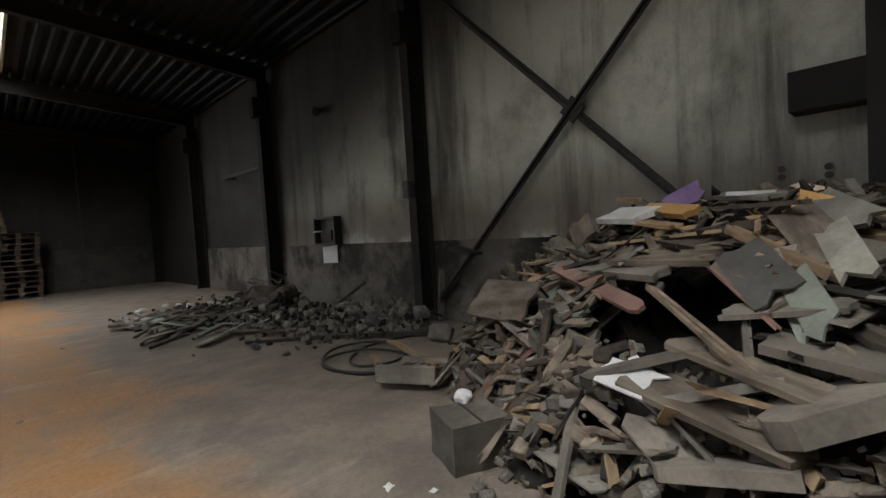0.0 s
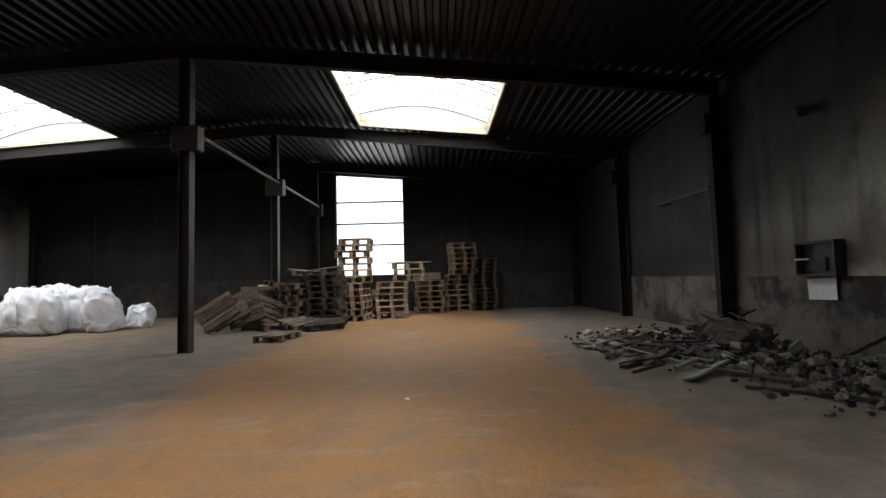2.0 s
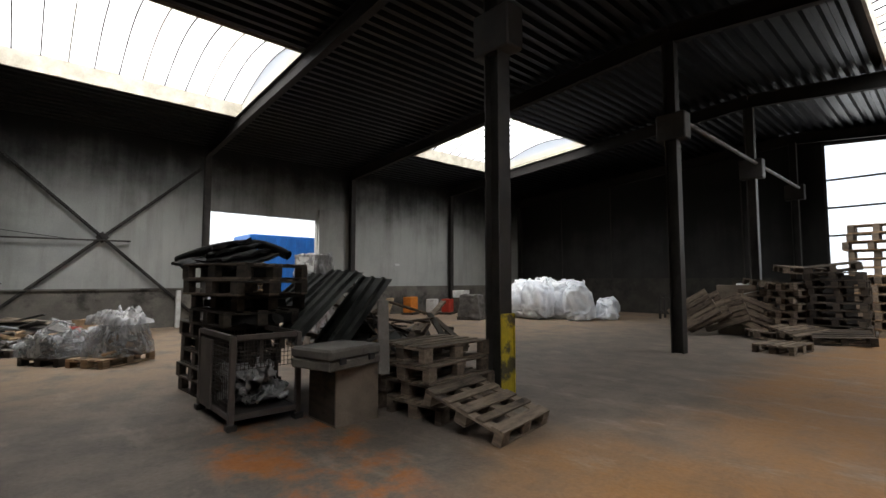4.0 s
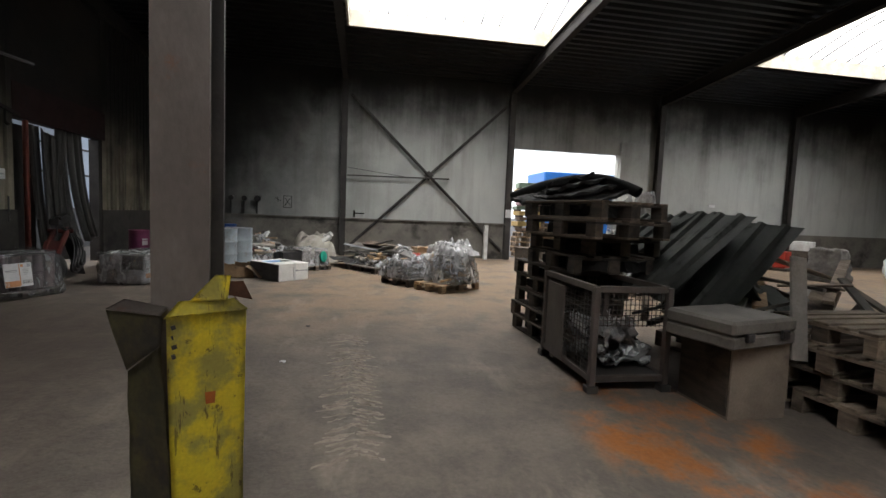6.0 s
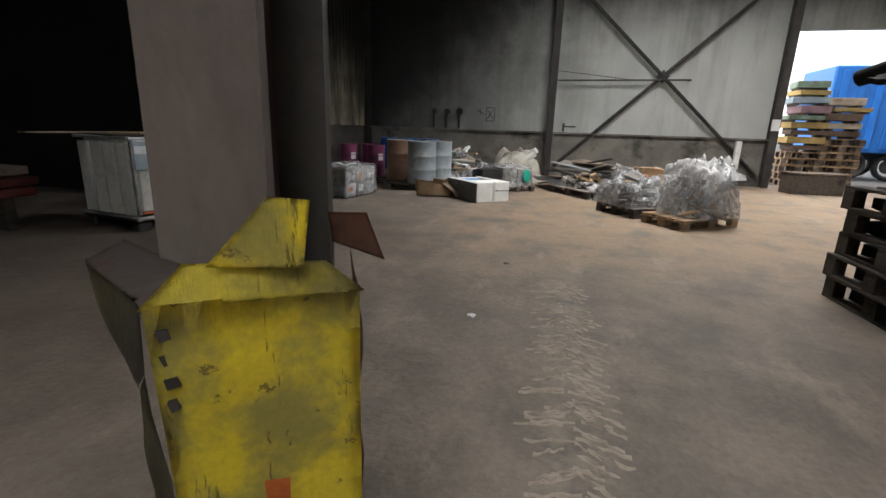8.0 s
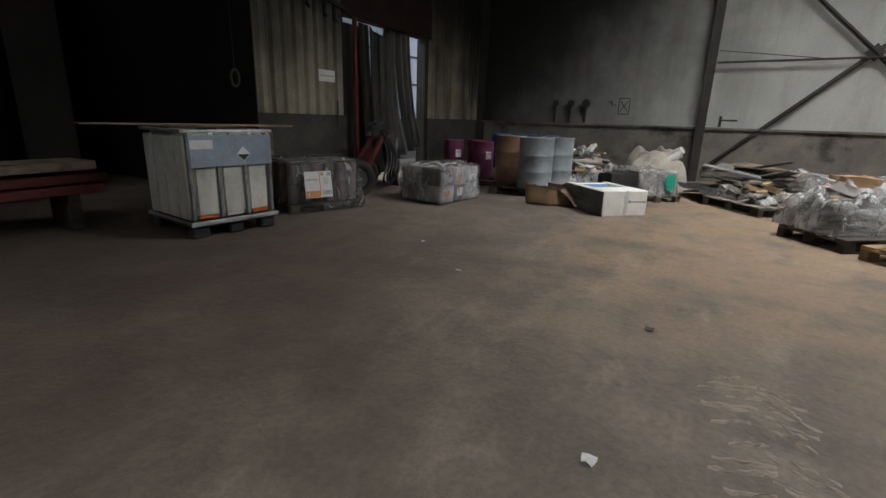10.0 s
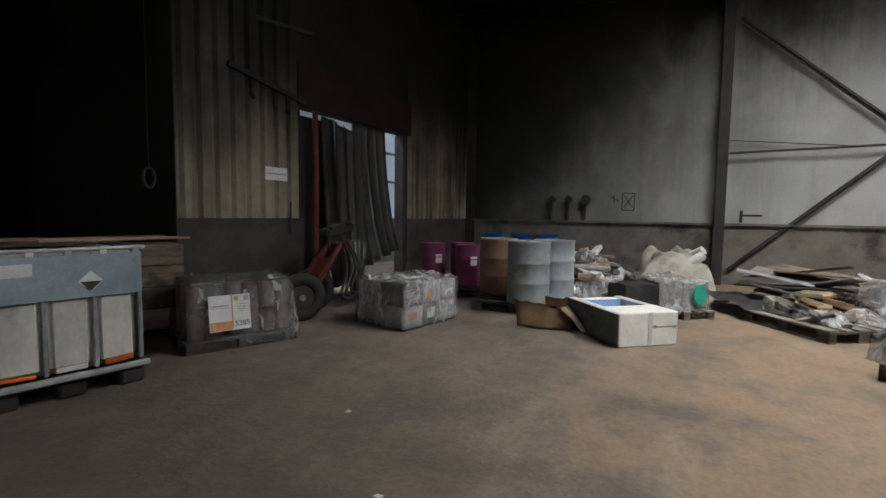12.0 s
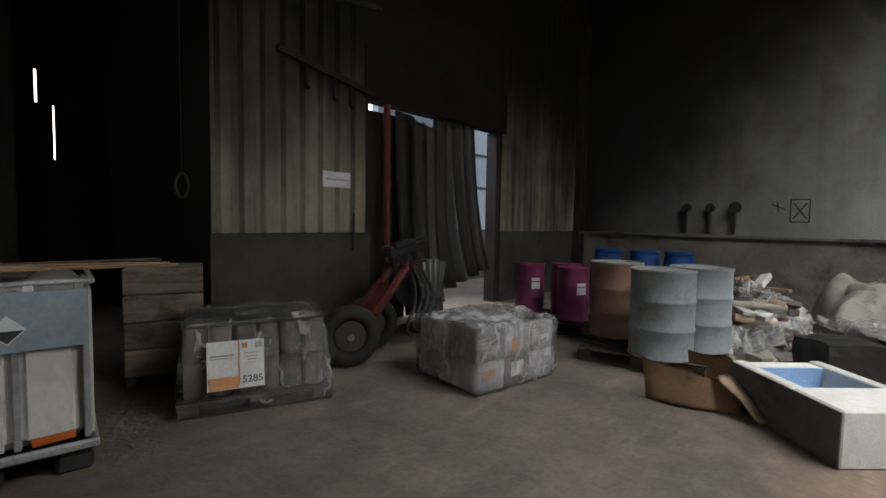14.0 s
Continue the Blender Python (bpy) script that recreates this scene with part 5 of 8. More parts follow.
M_LINTEL = surface("dark_red_lintel", (0.022, 0.005, 0.005), (0.012, 0.004, 0.004), 2, 0.7, 0, 0.2, 40, (0.012, 0.008, 0.008), (0.5, 0.7), 2)
M_RED_PIPE = surface("red_pipe_paint", (0.14, 0.035, 0.022), (0.09, 0.026, 0.02), 3, 0.7, 0, 0.2, 40)
M_CURTAIN = surface("grimy_strip_curtain", (0.045, 0.044, 0.042), (0.085, 0.083, 0.078), 1.5, 0.35, 0, 0.2, 30, (0.02, 0.02, 0.019), (0.5, 0.66), 1.4, (1, 1, 0.25), gloss=0.2)
M_CLOTH = surface("dusty_cloth", (0.34, 0.32, 0.28), (0.25, 0.235, 0.2), 4, 0.9, 0, 0.4, 60, (0.14, 0.13, 0.115), (0.56, 0.7), 2.5)
M_GRIME = surface("grey_scrap", (0.17, 0.16, 0.15), (0.1, 0.095, 0.09), 5, 0.85, 0, 0.4, 50, vary=0.45)


def text_mesh(name, words, size, m, material, parent):
    cu = bpy.data.curves.new(name, "FONT")
    cu.body, cu.size, cu.extrude = words, size, 0.0008
    tmp = bpy.data.objects.new("tmp", cu)
    me = bpy.data.meshes.new_from_object(tmp)
    bpy.data.objects.remove(tmp)
    me.materials.clear()
    me.materials.append(material)
    me.name = name
    ob = new(name, me)
    ob.matrix_basis = m
    ob.parent = parent
    return ob


# intermediate bulk tank; its face looks along local -y
ibc = thing("bulk_tank", pose(-11.5, -4.85, 0, 0, 0, 172), "dusty white plastic bulk tank in a steel cage", "tank")
IW, ID = 1.0, 1.0
bm = bmesh.new()
box(bm, (IW, ID, 0.05), (0, 0, 0.12), None, 0.01, True)
part("pallet_deck", bm, M_BLACK, ibc)
for x in (-IW / 2 + 0.1, 0, IW / 2 - 0.1):
    for y in (-ID / 2 + 0.08, ID / 2 - 0.08):
        bm = bmesh.new()
        box(bm, (0.18, 0.15, 0.12), (x, y, 0), None, 0.02, True)
        part("pallet_foot", bm, M_BLACK, ibc)
bm = bmesh.new()
box(bm, (IW - 0.06, ID - 0.06, 0.93), (0, 0, 0.19), None, 0.06, True)
part("bottle", bm, M_TANK, ibc)
for y0, ln in ((-ID / 2 + 0.024, 1),):
    for k in range(3):
        bm = bmesh.new()
        box(bm, (0.22, 0.03, 0.52), (-0.3 + 0.3 * k, y0, 0.24), None, 0.012, True)
        part("front_rib", bm, M_TANK, ibc)
    for k in range(4):
        bm = bmesh.new()
        box(bm, (0.035, 0.04, 0.9), (-0.465 + 0.31 * k, y0 - 0.012, 0.2), None, 0.008, True)
        part("upright", bm, M_GALV, ibc)
    for k in range(3):
        bm = bmesh.new()
        box(bm, (0.2, 0.034, 0.028 + 0.012 * k), (-0.31 + 0.31 * k, y0 - 0.002, 0.205), Euler((0, radians(3 - 3 * k), 0)).to_matrix(), 0.006, True)
        part("residue_stain", bm, M_RESIDUE if k != 1 else M_TANK, ibc)
for k in range(4):
    bm = bmesh.new()
    box(bm, (0.04, 0.2, 0.88), (IW / 2 - 0.02, -0.36 + 0.24 * k, 0.2), None, 0.012, True)
    part("side_rib", bm, M_TANK, ibc)
    bm = bmesh.new()
    box(bm, (0.04, 0.2, 0.88), (-IW / 2 + 0.02, -0.36 + 0.24 * k, 0.2), None, 0.012, True)
    part("side_rib", bm, M_TANK, ibc)
bm = bmesh.new()
box(bm, (0.94, 0.012, 0.33), (0.01, -ID / 2 - 0.012, 0.76), None, 0.003, True)
part("name_plate", bm, M_TANK_PLATE, ibc)
for z in (0.17, 1.13):
    bm = bmesh.new()
    for y in (-ID / 2, ID / 2):
        rod(bm, (-IW / 2, y, z), (IW / 2, y, z), 0.018, 8)
    for x in (-IW / 2, IW / 2):
        rod(bm, (x, -ID / 2, z), (x, ID / 2, z), 0.018, 8)
    part("cage_ring", bm, M_GALV, ibc)
bm = bmesh.new()
box(bm, (0.24, 0.004, 0.09), (-0.33, -ID / 2 - 0.021, 0.95), None, 0, True)
part("paper_label", bm, M_PAPER, ibc)
dm = part("hazard_mark", (lambda q: (box(q, (0.115, 0.004, 0.115), (0.13, -ID / 2 - 0.021, 0.885), Euler((0, radians(45), 0)).to_matrix()), q)[1])(bmesh.new()), M_PAPER, ibc, "white diamond hazard mark")
bm = bmesh.new()
plate(bm, [(0.06, -ID / 2 - 0.026, 0.882), (0.13, -ID / 2 - 0.026, 0.812), (0.2, -ID / 2 - 0.026, 0.882)], 0.003)
part("hazard_black", bm, M_INK, ibc)
bm = bmesh.new()
rod(bm, (0, 0, 1.1), (0, 0, 1.16), 0.11, 16)
part("cap", bm, M_BLACK, ibc)
for k in range(5):
    bm = bmesh.new()
    box(bm, (0.05, 0.03, 0.07), (-0.44 + 0.22 * k, -ID / 2 + 0.0, 1.075), None, 0.006, True)
    part("rim_tab", bm, M_PAPER if k % 2 else M_GALV, ibc)
for y in (-ID / 2 - 0.015, ID / 2 + 0.015):
    bm = bmesh.new()
    box(bm, (IW + 0.04, 0.04, 0.05), (0, y, 0.14), None, 0.01, True)
    part("base_rail", bm, M_GALV, ibc)
bd = thing("scrap_boards", pose(-11.5, -4.95, 1.15, 0, 0, 164), "thin wooden boards and battens laid over the tank", "boards")
for x, y, lx, ly, a, mat in ((-0.1, -0.1, 0.75, 0.7, 3, M_WOOD_DARK), (0.35, 0.0, 1.3, 0.1, -6, M_WOOD_NEW), (0.5, -0.2, 1.1, 0.06, 4, M_WOOD_NEW), (-0.55, 0.1, 1.2, 0.16, 8, M_WOOD), (0.45, 0.22, 1.0, 0.12, 12, M_WOOD)):
    bm = bmesh.new()
    box(bm, (lx, ly, 0.018), (x, y, 0.0 if mat is M_WOOD_DARK else 0.02), Euler((0, 0, radians(a))).to_matrix(), 0.002, True)
    part("board", bm, mat, bd)

# second tank and timber in the annex mouth
ob = thing("plank_rack", pose(-9.9, -6.0, 0, 0, 0, 4), "low stack of dark timber on trestles", "timber")
for z, w in ((0.52, 1.9), (0.66, 1.7), (0.4, 1.8)):
    bm = bmesh.new()
    box(bm, (w, 0.5, 0.1), (0, 0, z), None, 0.01, True)
    part("beam", bm, M_WOOD if z > 0.6 else M_DARK_RED, ob)
for x in (-0.6, 0.6):
    bm = bmesh.new()
    box(bm, (0.12, 0.4, 0.4), (x, 0, 0), None, 0.01, True)
    part("trestle", bm, M_WOOD_DARK, ob)
bx = thing("wooden_chest", pose(-12.75, -5.75, 0, 0, 0, 160), "old wooden chest of boards behind the tank", "chest")
for k in range(4):
    bm = bmesh.new()
    box(bm, (0.62, 0.5, 0.235), (0, 0, 0.1 + 0.24 * k), None, 0.012, True)
    part("board", bm, M_WOOD, bx)
for x in (-0.25, 0.25):
    bm = bmesh.new()
    box(bm, (0.1, 0.5, 0.1), (x, 0, 0), None, 0.008, True)
    part("foot", bm, M_WOOD_DARK, bx)
o2 = thing("steel_ring", pose(-13.08, -6.3, 1.84, 90, 0, -20), "small round metal rim hanging in the dark annex", "ring")
bm = bmesh.new()
for i in range(20):
    a, c = 2 * math.pi * i / 20, 2 * math.pi * (i + 1) / 20
    rod(bm, (0.06 * math.cos(a), 0.125 * math.sin(a), 0), (0.06 * math.cos(c), 0.125 * math.sin(c), 0), 0.02, 6)
part("rim", bm, M_STEEL, o2)
bm = bmesh.new()
span(bm, -0.004, 0.004, 0.125, 2.9, -0.004, 0.004)
part("hanger", bm, M_NEAR_BLACK, o2)


# wrapped pallet of cans; face along local -y
def film_hood(bm, w, d, h, top=0.9, seed=0.0, rough=0.035):
    grid_box(bm, w, d, h, 0.07)
    for v in bm.verts:
        k = 1 - (1 - top) * (v.co.z / h)
        v.co.x *= k
        v.co.y *= k
    crumple(bm, rough, 5, seed)
    for v in bm.verts:
        if v.co.z < 0.02:
            v.co = Vector((v.co.x * 0.94, v.co.y * 0.94, 0.008))


def base_pallet(parent, w, d, wood):
    for y in (-d / 2 + 0.06, 0, d / 2 - 0.06):
        bm = bmesh.new()
        box(bm, (w, 0.1, 0.022), (0, y, 0), None, 0.003, True)
        part("bottom_board", bm, wood, parent)
        for x in (-w / 2 + 0.08, 0, w / 2 - 0.08):
            bm = bmesh.new()
            box(bm, (0.14, 0.1, 0.08), (x, y, 0.022), None, 0.004, True)
            part("block", bm, wood, parent)
    for k in range(5):
        bm = bmesh.new()
        box(bm, (w, 0.13, 0.022), (0, -d / 2 + 0.07 + k * (d - 0.14) / 4, 0.103), None, 0.003, True)
        part("deck_board", bm, wood, parent)


w1 = thing("wrapped_cans", pose(-13.14, -4.79, 0, 0, 0, 160), "shrink-wrapped pallet of dull purple cans with a printed label", "pallet load")
base_pallet(w1, 1.15, 0.8, M_WOOD_DARK)
k = 0
for layer in range(2):
    for i in range(6):
        for j in range(3):
            bm = bmesh.new()
            lathe(bm, [(0.08, 0), (0.085, 0.012), (0.082, 0.024), (0.082, 0.25), (0.085, 0.262), (0.08, 0.27)], 14)
            c = part("can", bm, M_CAN, w1, "", True)
            c.location = (-0.45 + 0.178 * i, -0.26 + 0.25 * j, 0.128 + 0.275 * layer)
bm = bmesh.new()
grid_box(bm, 1.0, 0.72, 0.02, 0.12, (0, 0, 0.685))
crumple(bm, 0.015, 4, 2, False)
part("top_sheet", bm, M_BLACK, w1)
bm = bmesh.new()
film_hood(bm, 1.2, 0.84, 0.74, 0.86, 4)
part("film", bm, M_FILM_DARK, w1, "clear wrinkled film", True)
bm = bmesh.new()
box(bm, (0.4, 0.006, 0.36), (-0.17, -0.45, 0.22), Euler((radians(-8), 0, 0)).to_matrix(), 0, True)
lab = part("label_sheet", bm, M_PAPER, w1, "white and orange printed label")
turn = pose(0, 0, 0, 82, 0, 0)


def on_label(x, z, w, h, mat, name):
    bm2 = bmesh.new()
    c = Vector((-0.17, -0.4555, 0.4)) + Vector((x, 0, 0)) + Vector((0, 0.139, 0.99)) * z
    box(bm2, (w, 0.002, h), c, Euler((radians(-8), 0, 0)).to_matrix())
    part(name, bm2, mat, lab)


on_label(-0.09, -0.13, 0.21, 0.09, M_INK_ORANGE, "orange_field")
on_label(0.02, 0.01, 0.012, 0.33, M_INK_ORANGE, "divider")
on_label(-0.1, 0.075, 0.16, 0.012, M_INK_GREY, "print_line")
on_label(-0.1, 0.055, 0.16, 0.008, M_INK_GREY, "print_line")
for q in range(4):
    on_label(0.11, 0.08 - 0.025 * q, 0.1 - 0.015 * q, 0.007, M_INK_GREY, "print_line")
on_label(0.16, 0.14, 0.05, 0.05, M_INK_GREY, "print_block")
on_label(-0.17, -0.13, 0.06, 0.06, M_PAPER, "white_square")
on_label(0.06, 0.14, 0.04, 0.04, M_INK_ORANGE, "print_block")
text_mesh("number", "5285", 0.075, Matrix.Translation((-0.13, -0.478, 0.262)) @ pose(0, 0, 0, 82, 0, 0), M_INK, lab)

# second wrapped block
w2 = thing("wrapped_sacks", pose(-14.97, -3.68, 0, 0, 0, 171), "film-wrapped pallet block of small printed packs, dusty on top", "pallet load")
for layer in range(2):
    for i in range(3):
        for j in range(2):
            bm = bmesh.new()
            grid_box(bm, 0.325, 0.405, 0.265, 0.09)
            crumple(bm, 0.014, 6, layer * 3 + i + j)
            pale = (layer + i + j) % 3 != 1
            c = part("pack", bm, M_PACK_PALE if pale else M_PACK, w2, "pale printed pack" if pale else "", True)
            c.location = (-0.335 + 0.332 * i, -0.208 + 0.415 * j, 0.025 + 0.27 * layer)
            bm = bmesh.new()
            box(bm, (0.16, 0.004, 0.09 if i != 1 else 0.13), (0.03 * (i - 1), -0.212, 0.1 if layer else 0.15), None, 0)
            part("print_patch", bm, (M_INK_ORANGE, M_PAPER, M_INK_GREY)[(i + 2 * layer + j) % 3], c, "printed patch")
bm = bmesh.new()
film_hood(bm, 1.08, 0.9, 0.6, 0.97, 9, 0.03)
part("film", bm, M_FILM, w2, "creased clear film", True)
bm = bmesh.new()
bmesh.ops.create_grid(bm, x_segments=24, y_segments=20, size=0.5, matrix=Matrix.Translation((0, 0, 0.61)) @ Matrix.Diagonal((1.02, 0.84, 1, 1)))
crumple(bm, 0.06, 4, 3, False)
crumple(bm, 0.03, 11, 5, False)
part("loose_film", bm, M_FILM_WHITE, w2, "", True)


# sack truck with two tyres
def wheel(parent, at, r=0.26, w=0.13, turn=0):
    wh = part("wheel", (lambda q: (rod(q, (0, -0.05, 0), (0, 0.05, 0), r * 0.5, 20), q)[1])(bmesh.new()), M_STEEL, parent)
    wh.matrix_basis = Matrix.Translation(at) @ pose(0, 0, 0, 0, 0, turn)
    bm2 = bmesh.new()
    n, s = 32, 10
    rings = []
    for i in range(n):
        a = 2 * math.pi * i / n
        ring = []
        for j in range(s):
            b3 = 2 * math.pi * j / s
            rr = r - 0.08 + 0.08 * math.cos(b3)
            ring.append(bm2.verts.new((rr * math.cos(a), w / 2 * math.sin(b3), rr * math.sin(a))))
        rings.append(ring)
    for i in range(n):
        for j in range(s):
            bm2.faces.new((rings[i][j], rings[i][(j + 1) % s], rings[(i + 1) % n][(j + 1) % s], rings[(i + 1) % n][j]))
    bmesh.ops.recalc_face_normals(bm2, faces=bm2.faces)
    part("tyre", bm2, M_TYRE, wh, "worn black tyre", True)
    bm2 = bmesh.new()
    rod(bm2, (0, -0.08, 0), (0, 0.08, 0), 0.04, 10)
    part("hub", bm2, M_GALV, wh)


tr = thing("hand_cart", pose(-14.45, -5.0, 0, 0, 0, 18), "old red two-wheeled hand cart with black tyres", "cart")
wheel(tr, (0.33, 0.08, 0.32), 0.32, 0.17, -45)
wheel(tr, (-0.28, -0.07, 0.32), 0.32, 0.17, -45)
for a, c, r in (((-0.3, -0.08, 0.32), (0.35, 0.09, 0.32), 0.025), ((0.15, -0.1, 0.3), (-0.75, -0.05, 0.95), 0.05), ((0.15, 0.1, 0.3), (-0.75, 0.15, 0.95), 0.05), ((-0.75, -0.15, 0.95), (-0.75, 0.25, 0.95), 0.04), ((-0.75, 0.05, 0.95), (-1.3, 0.05, 0.98), 0.03)):
    bm = bmesh.new()
    rod(bm, a, c, r, 10)
    part("frame_tube", bm, M_DARK_RED, tr)
bm = bmesh.new()
box(bm, (0.5, 0.3, 0.03), (-0.25, 0.02, 0.62), Euler((0, radians(36), 0)).to_matrix(), 0.005)
part("plate", bm, M_DARK_RED, tr)
bm = bmesh.new()
bar(bm, (-0.5, 0.0, 1.13), (-1.42, 0.02, 1.2), 0.16, 0.13, (0, 0, 1), 0.02)
bar(bm, (-0.55, 0.06, 1.2), (-1.0, 0.08, 1.26), 0.1, 0.06, (0, 0, 1), 0.01)
bar(bm, (-1.1, -0.06, 1.22), (-1.5, -0.02, 1.27), 0.05, 0.05, (0, 0, 1), 0.01)
part("drawbar_head", bm, M_BLACK, tr, "black greasy drawbar head")
bm = bmesh.new()
plate(bm, [(-0.62, 0.0, 1.1), (-0.98, 0.0, 1.1), (-1.12, 0.02, 0.5), (-1.0, 0.02, 0.36), (-0.72, 0.0, 0.55)], 0.012)
part("guard_plate", bm, M_BLACK, tr, "black hanging guard plate")
for k in range(4):
    ob = tube("black_hose", [(-15.1 - 0.08 * k, -5.1, 1.0), (-15.25 - 0.1 * k, -5.05, 0.95 - 0.06 * k), (-15.3 - 0.1 * k, -5.0, 0.5), (-15.0 - 0.12 * k, -4.95, 0.15 + 0.04 * k), (-15.5 - 0.05 * k, -5.0, 0.08 + 0.05 * k), (-15.8, -5.1, 0.5)], 0.022, M_BLACK)
    tagged(ob, "black rubber hose looped over the cart", "hose", "hoses on the cart")

# doorway: lintel, pipe, curtain, dark leaf
dr = thing("door_1", pose(0, 0, 0), "open doorway with a torn strip curtain and red lintel", "door", "", "structure")
bm = bmesh.new()
span(bm, DX0 - 0.1, DX1 + 0.1, -6.3, -6.05, 3.16, 3.85)
part("lintel", bm, M_LINTEL, dr, "dark red steel lintel")
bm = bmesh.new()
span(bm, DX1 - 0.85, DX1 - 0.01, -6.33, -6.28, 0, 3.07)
part("dark_leaf", bm, M_NEAR_BLACK, dr)
bm = bmesh.new()
span(bm, DX0 + 0.02, DX0 + 0.14, -6.33, -6.1, 0, 3.15)
part("jamb", bm, M_STEEL, dr)
bm = bmesh.new()
rod(bm, (-15.72, -6.1, 0), (-15.72, -6.1, 3.15), 0.05, 12)
rod(bm, (-15.72, -6.1, 2.0), (-15.72, -6.1, 2.06), 0.065, 12)
part("red_pipe", bm, M_RED_PIPE, dr)
for k in range(7):
    bm = bmesh.new()
    n, c = 18, 6
    x0 = -15.95 - 0.26 * k
    vs = []
    for j in range(n + 1):
        v = j / n
        z = (3.19 if k > 2 else 3.12 - 0.03 * k) - (3.02 - 0.08 * k) * v
        vs.append([bm.verts.new((x0 - 0.33 * i / c - 0.12 * v * v * (k / 5) - 0.05 * v, -6.2 + 0.025 * (k % 2) + 0.035 * math.sin(2.4 * v + k) + 0.22 * v * v * v + 0.028 * math.sin(math.pi * i / c * 2 + k), z - (0.1 * (i / c) if j == 0 and k in (1, 2) else 0))) for i in range(c + 1)])
    for j in range(n):
        for i in range(c):
            bm.faces.new((vs[j][i], vs[j + 1][i], vs[j + 1][i + 1], vs[j][i + 1]))
    bmesh.ops.solidify(bm, geom=bm.faces[:], thickness=0.006)
    part("curtain_strip", bm, M_CURTAIN, dr, "", True)
cl = thing("bundled_sheet", pose(-15.95, -5.45, 0, 0, 0, 20), "grimy tarpaulin hanging bundled beside the doorway", "tarpaulin")
bm = bmesh.new()
cols = []
for i in range(22):
    u = i / 21
    col = []
    for j in range(14):
        v = j / 13
        col.append(bm.verts.new((-0.45 + 0.9 * u + 0.12 * math.sin(3 * v), 0.09 * math.sin(u * 26 + 2 * v) + 0.25 * (1 - v) * u, 0.03 + 0.95 * v * (1 - 0.3 * (u - 0.5) ** 2))))
    cols.append(col)
for i in range(21):
    for j in range(13):
        bm.faces.new((cols[i][j], cols[i + 1][j], cols[i + 1][j + 1], cols[i][j + 1]))
part("sheet", bm, M_CURTAIN, cl, "", True)

# sign, conduit and fittings on the sheet wall
sg = thing("wall_sign", pose(-14.83, -6.035, 2.02), "small white sign with one printed line on the sheet wall", "sign")
bm = bmesh.new()
box(bm, (0.42, 0.012, 0.2), (0, 0, 0), None, 0.003)
part("board", bm, M_PAPER, sg)
bm = bmesh.new()
box(bm, (0.34, 0.004, 0.022), (0, 0.008, 0.0), None, 0)
part("print_line", bm, M_INK_GREY, sg)
cd = thing("conduit", pose(0, 0, 0), "dark steel conduit rail with hooks on the sheet wall", "pipe")
bm = bmesh.new()
bar(bm, (-14.0, -6.0, 3.45), (-15.4, -6.0, 3.2), 0.06, 0.07)
part("rail", bm, M_NEAR_BLACK, cd)
for x, z in ((-14.35, 3.36), (-14.75, 3.29), (-15.0, 3.25)):
    bm = bmesh.new()
    rod(bm, (x, -5.98, z), (x, -5.98, z - 0.25), 0.02, 8)
    rod(bm, (x, -5.98, z - 0.25), (x, -5.93, z - 0.3), 0.03, 8)
    part("hook", bm, M_NEAR_BLACK, cd)
bm = bmesh.new()
bar(bm, (-14.5, -6.06, 4.25), (-15.2, -5.6, 4.15), 0.05, 0.05)
tagged(part("bracket_arm", bm, M_BLACK), "dark steel bracket arm on the sheet wall", "bracket")
bm = bmesh.new()
rod(bm, (-15.1, -6.03, 1.1), (-15.1, -6.03, 1.6), 0.015, 8)
tagged(part("cable_end", bm, M_BLACK), "short black cable hanging on the wall", "cable")


# drums
def drum(name, m, mat, label, group, r=0.29, h=0.88, lid=None):
    d = thing(name, m, label, "drum", group)
    bm2 = bmesh.new()
    rings = [(r * 0.97, 0), (r * 1.02, 0.008), (r * 1.02, 0.02), (r, 0.03)]
    for f in (0.34, 0.66):
        rings += [(r, h * f - 0.03), (r * 1.03, h * f - 0.008), (r * 1.03, h * f + 0.008), (r, h * f + 0.03)]
    rings += [(r, h - 0.03), (r * 1.02, h - 0.02), (r * 1.02, h - 0.002), (r * 0.97, h), (r * 0.96, h - 0.02), (r * 0.5, h - 0.022)]
    lathe(bm2, rings, 36)
    part("body", bm2, mat, d, "", True)
    bm2 = bmesh.new()
    lathe(bm2, [(r * 0.985, h - 0.004), (r * 1.03, h - 0.002), (r * 1.03, h + 0.008), (r * 0.985, h + 0.01), (r * 0.97, h - 0.016)], 36)
    part("rim", bm2, lid or M_GALV, d)
    for x, y, rr in ((r * 0.6, 0.05, 0.035), (-r * 0.6, -0.03, 0.02)):
        bm2 = bmesh.new()
        rod(bm2, (x, y, h - 0.022), (x, y, h), rr, 10)
        part("bung", bm2, M_STEEL, d)
    return d


dp = make_pallet(pose(-16.75, -2.75, 0, 0, 0, 100), M_WOOD_DARK, M_WOOD_DARK, "dark pallet carrying three steel drums", 0.15, 1.25, 1.1, "pallets in the corner")
drum("steel_drum", pose(-16.42, -2.5, 0.15, 0, 0, 20), M_DRUM, "faded blue-grey steel drum standing on a pallet", "steel drums", 0.31, 0.9)
drum("steel_drum", pose(-17.05, -2.3, 0.15, 0, 0, 70), M_DRUM, "faded blue-grey steel drum standing on a pallet", "steel drums", 0.31, 0.9)
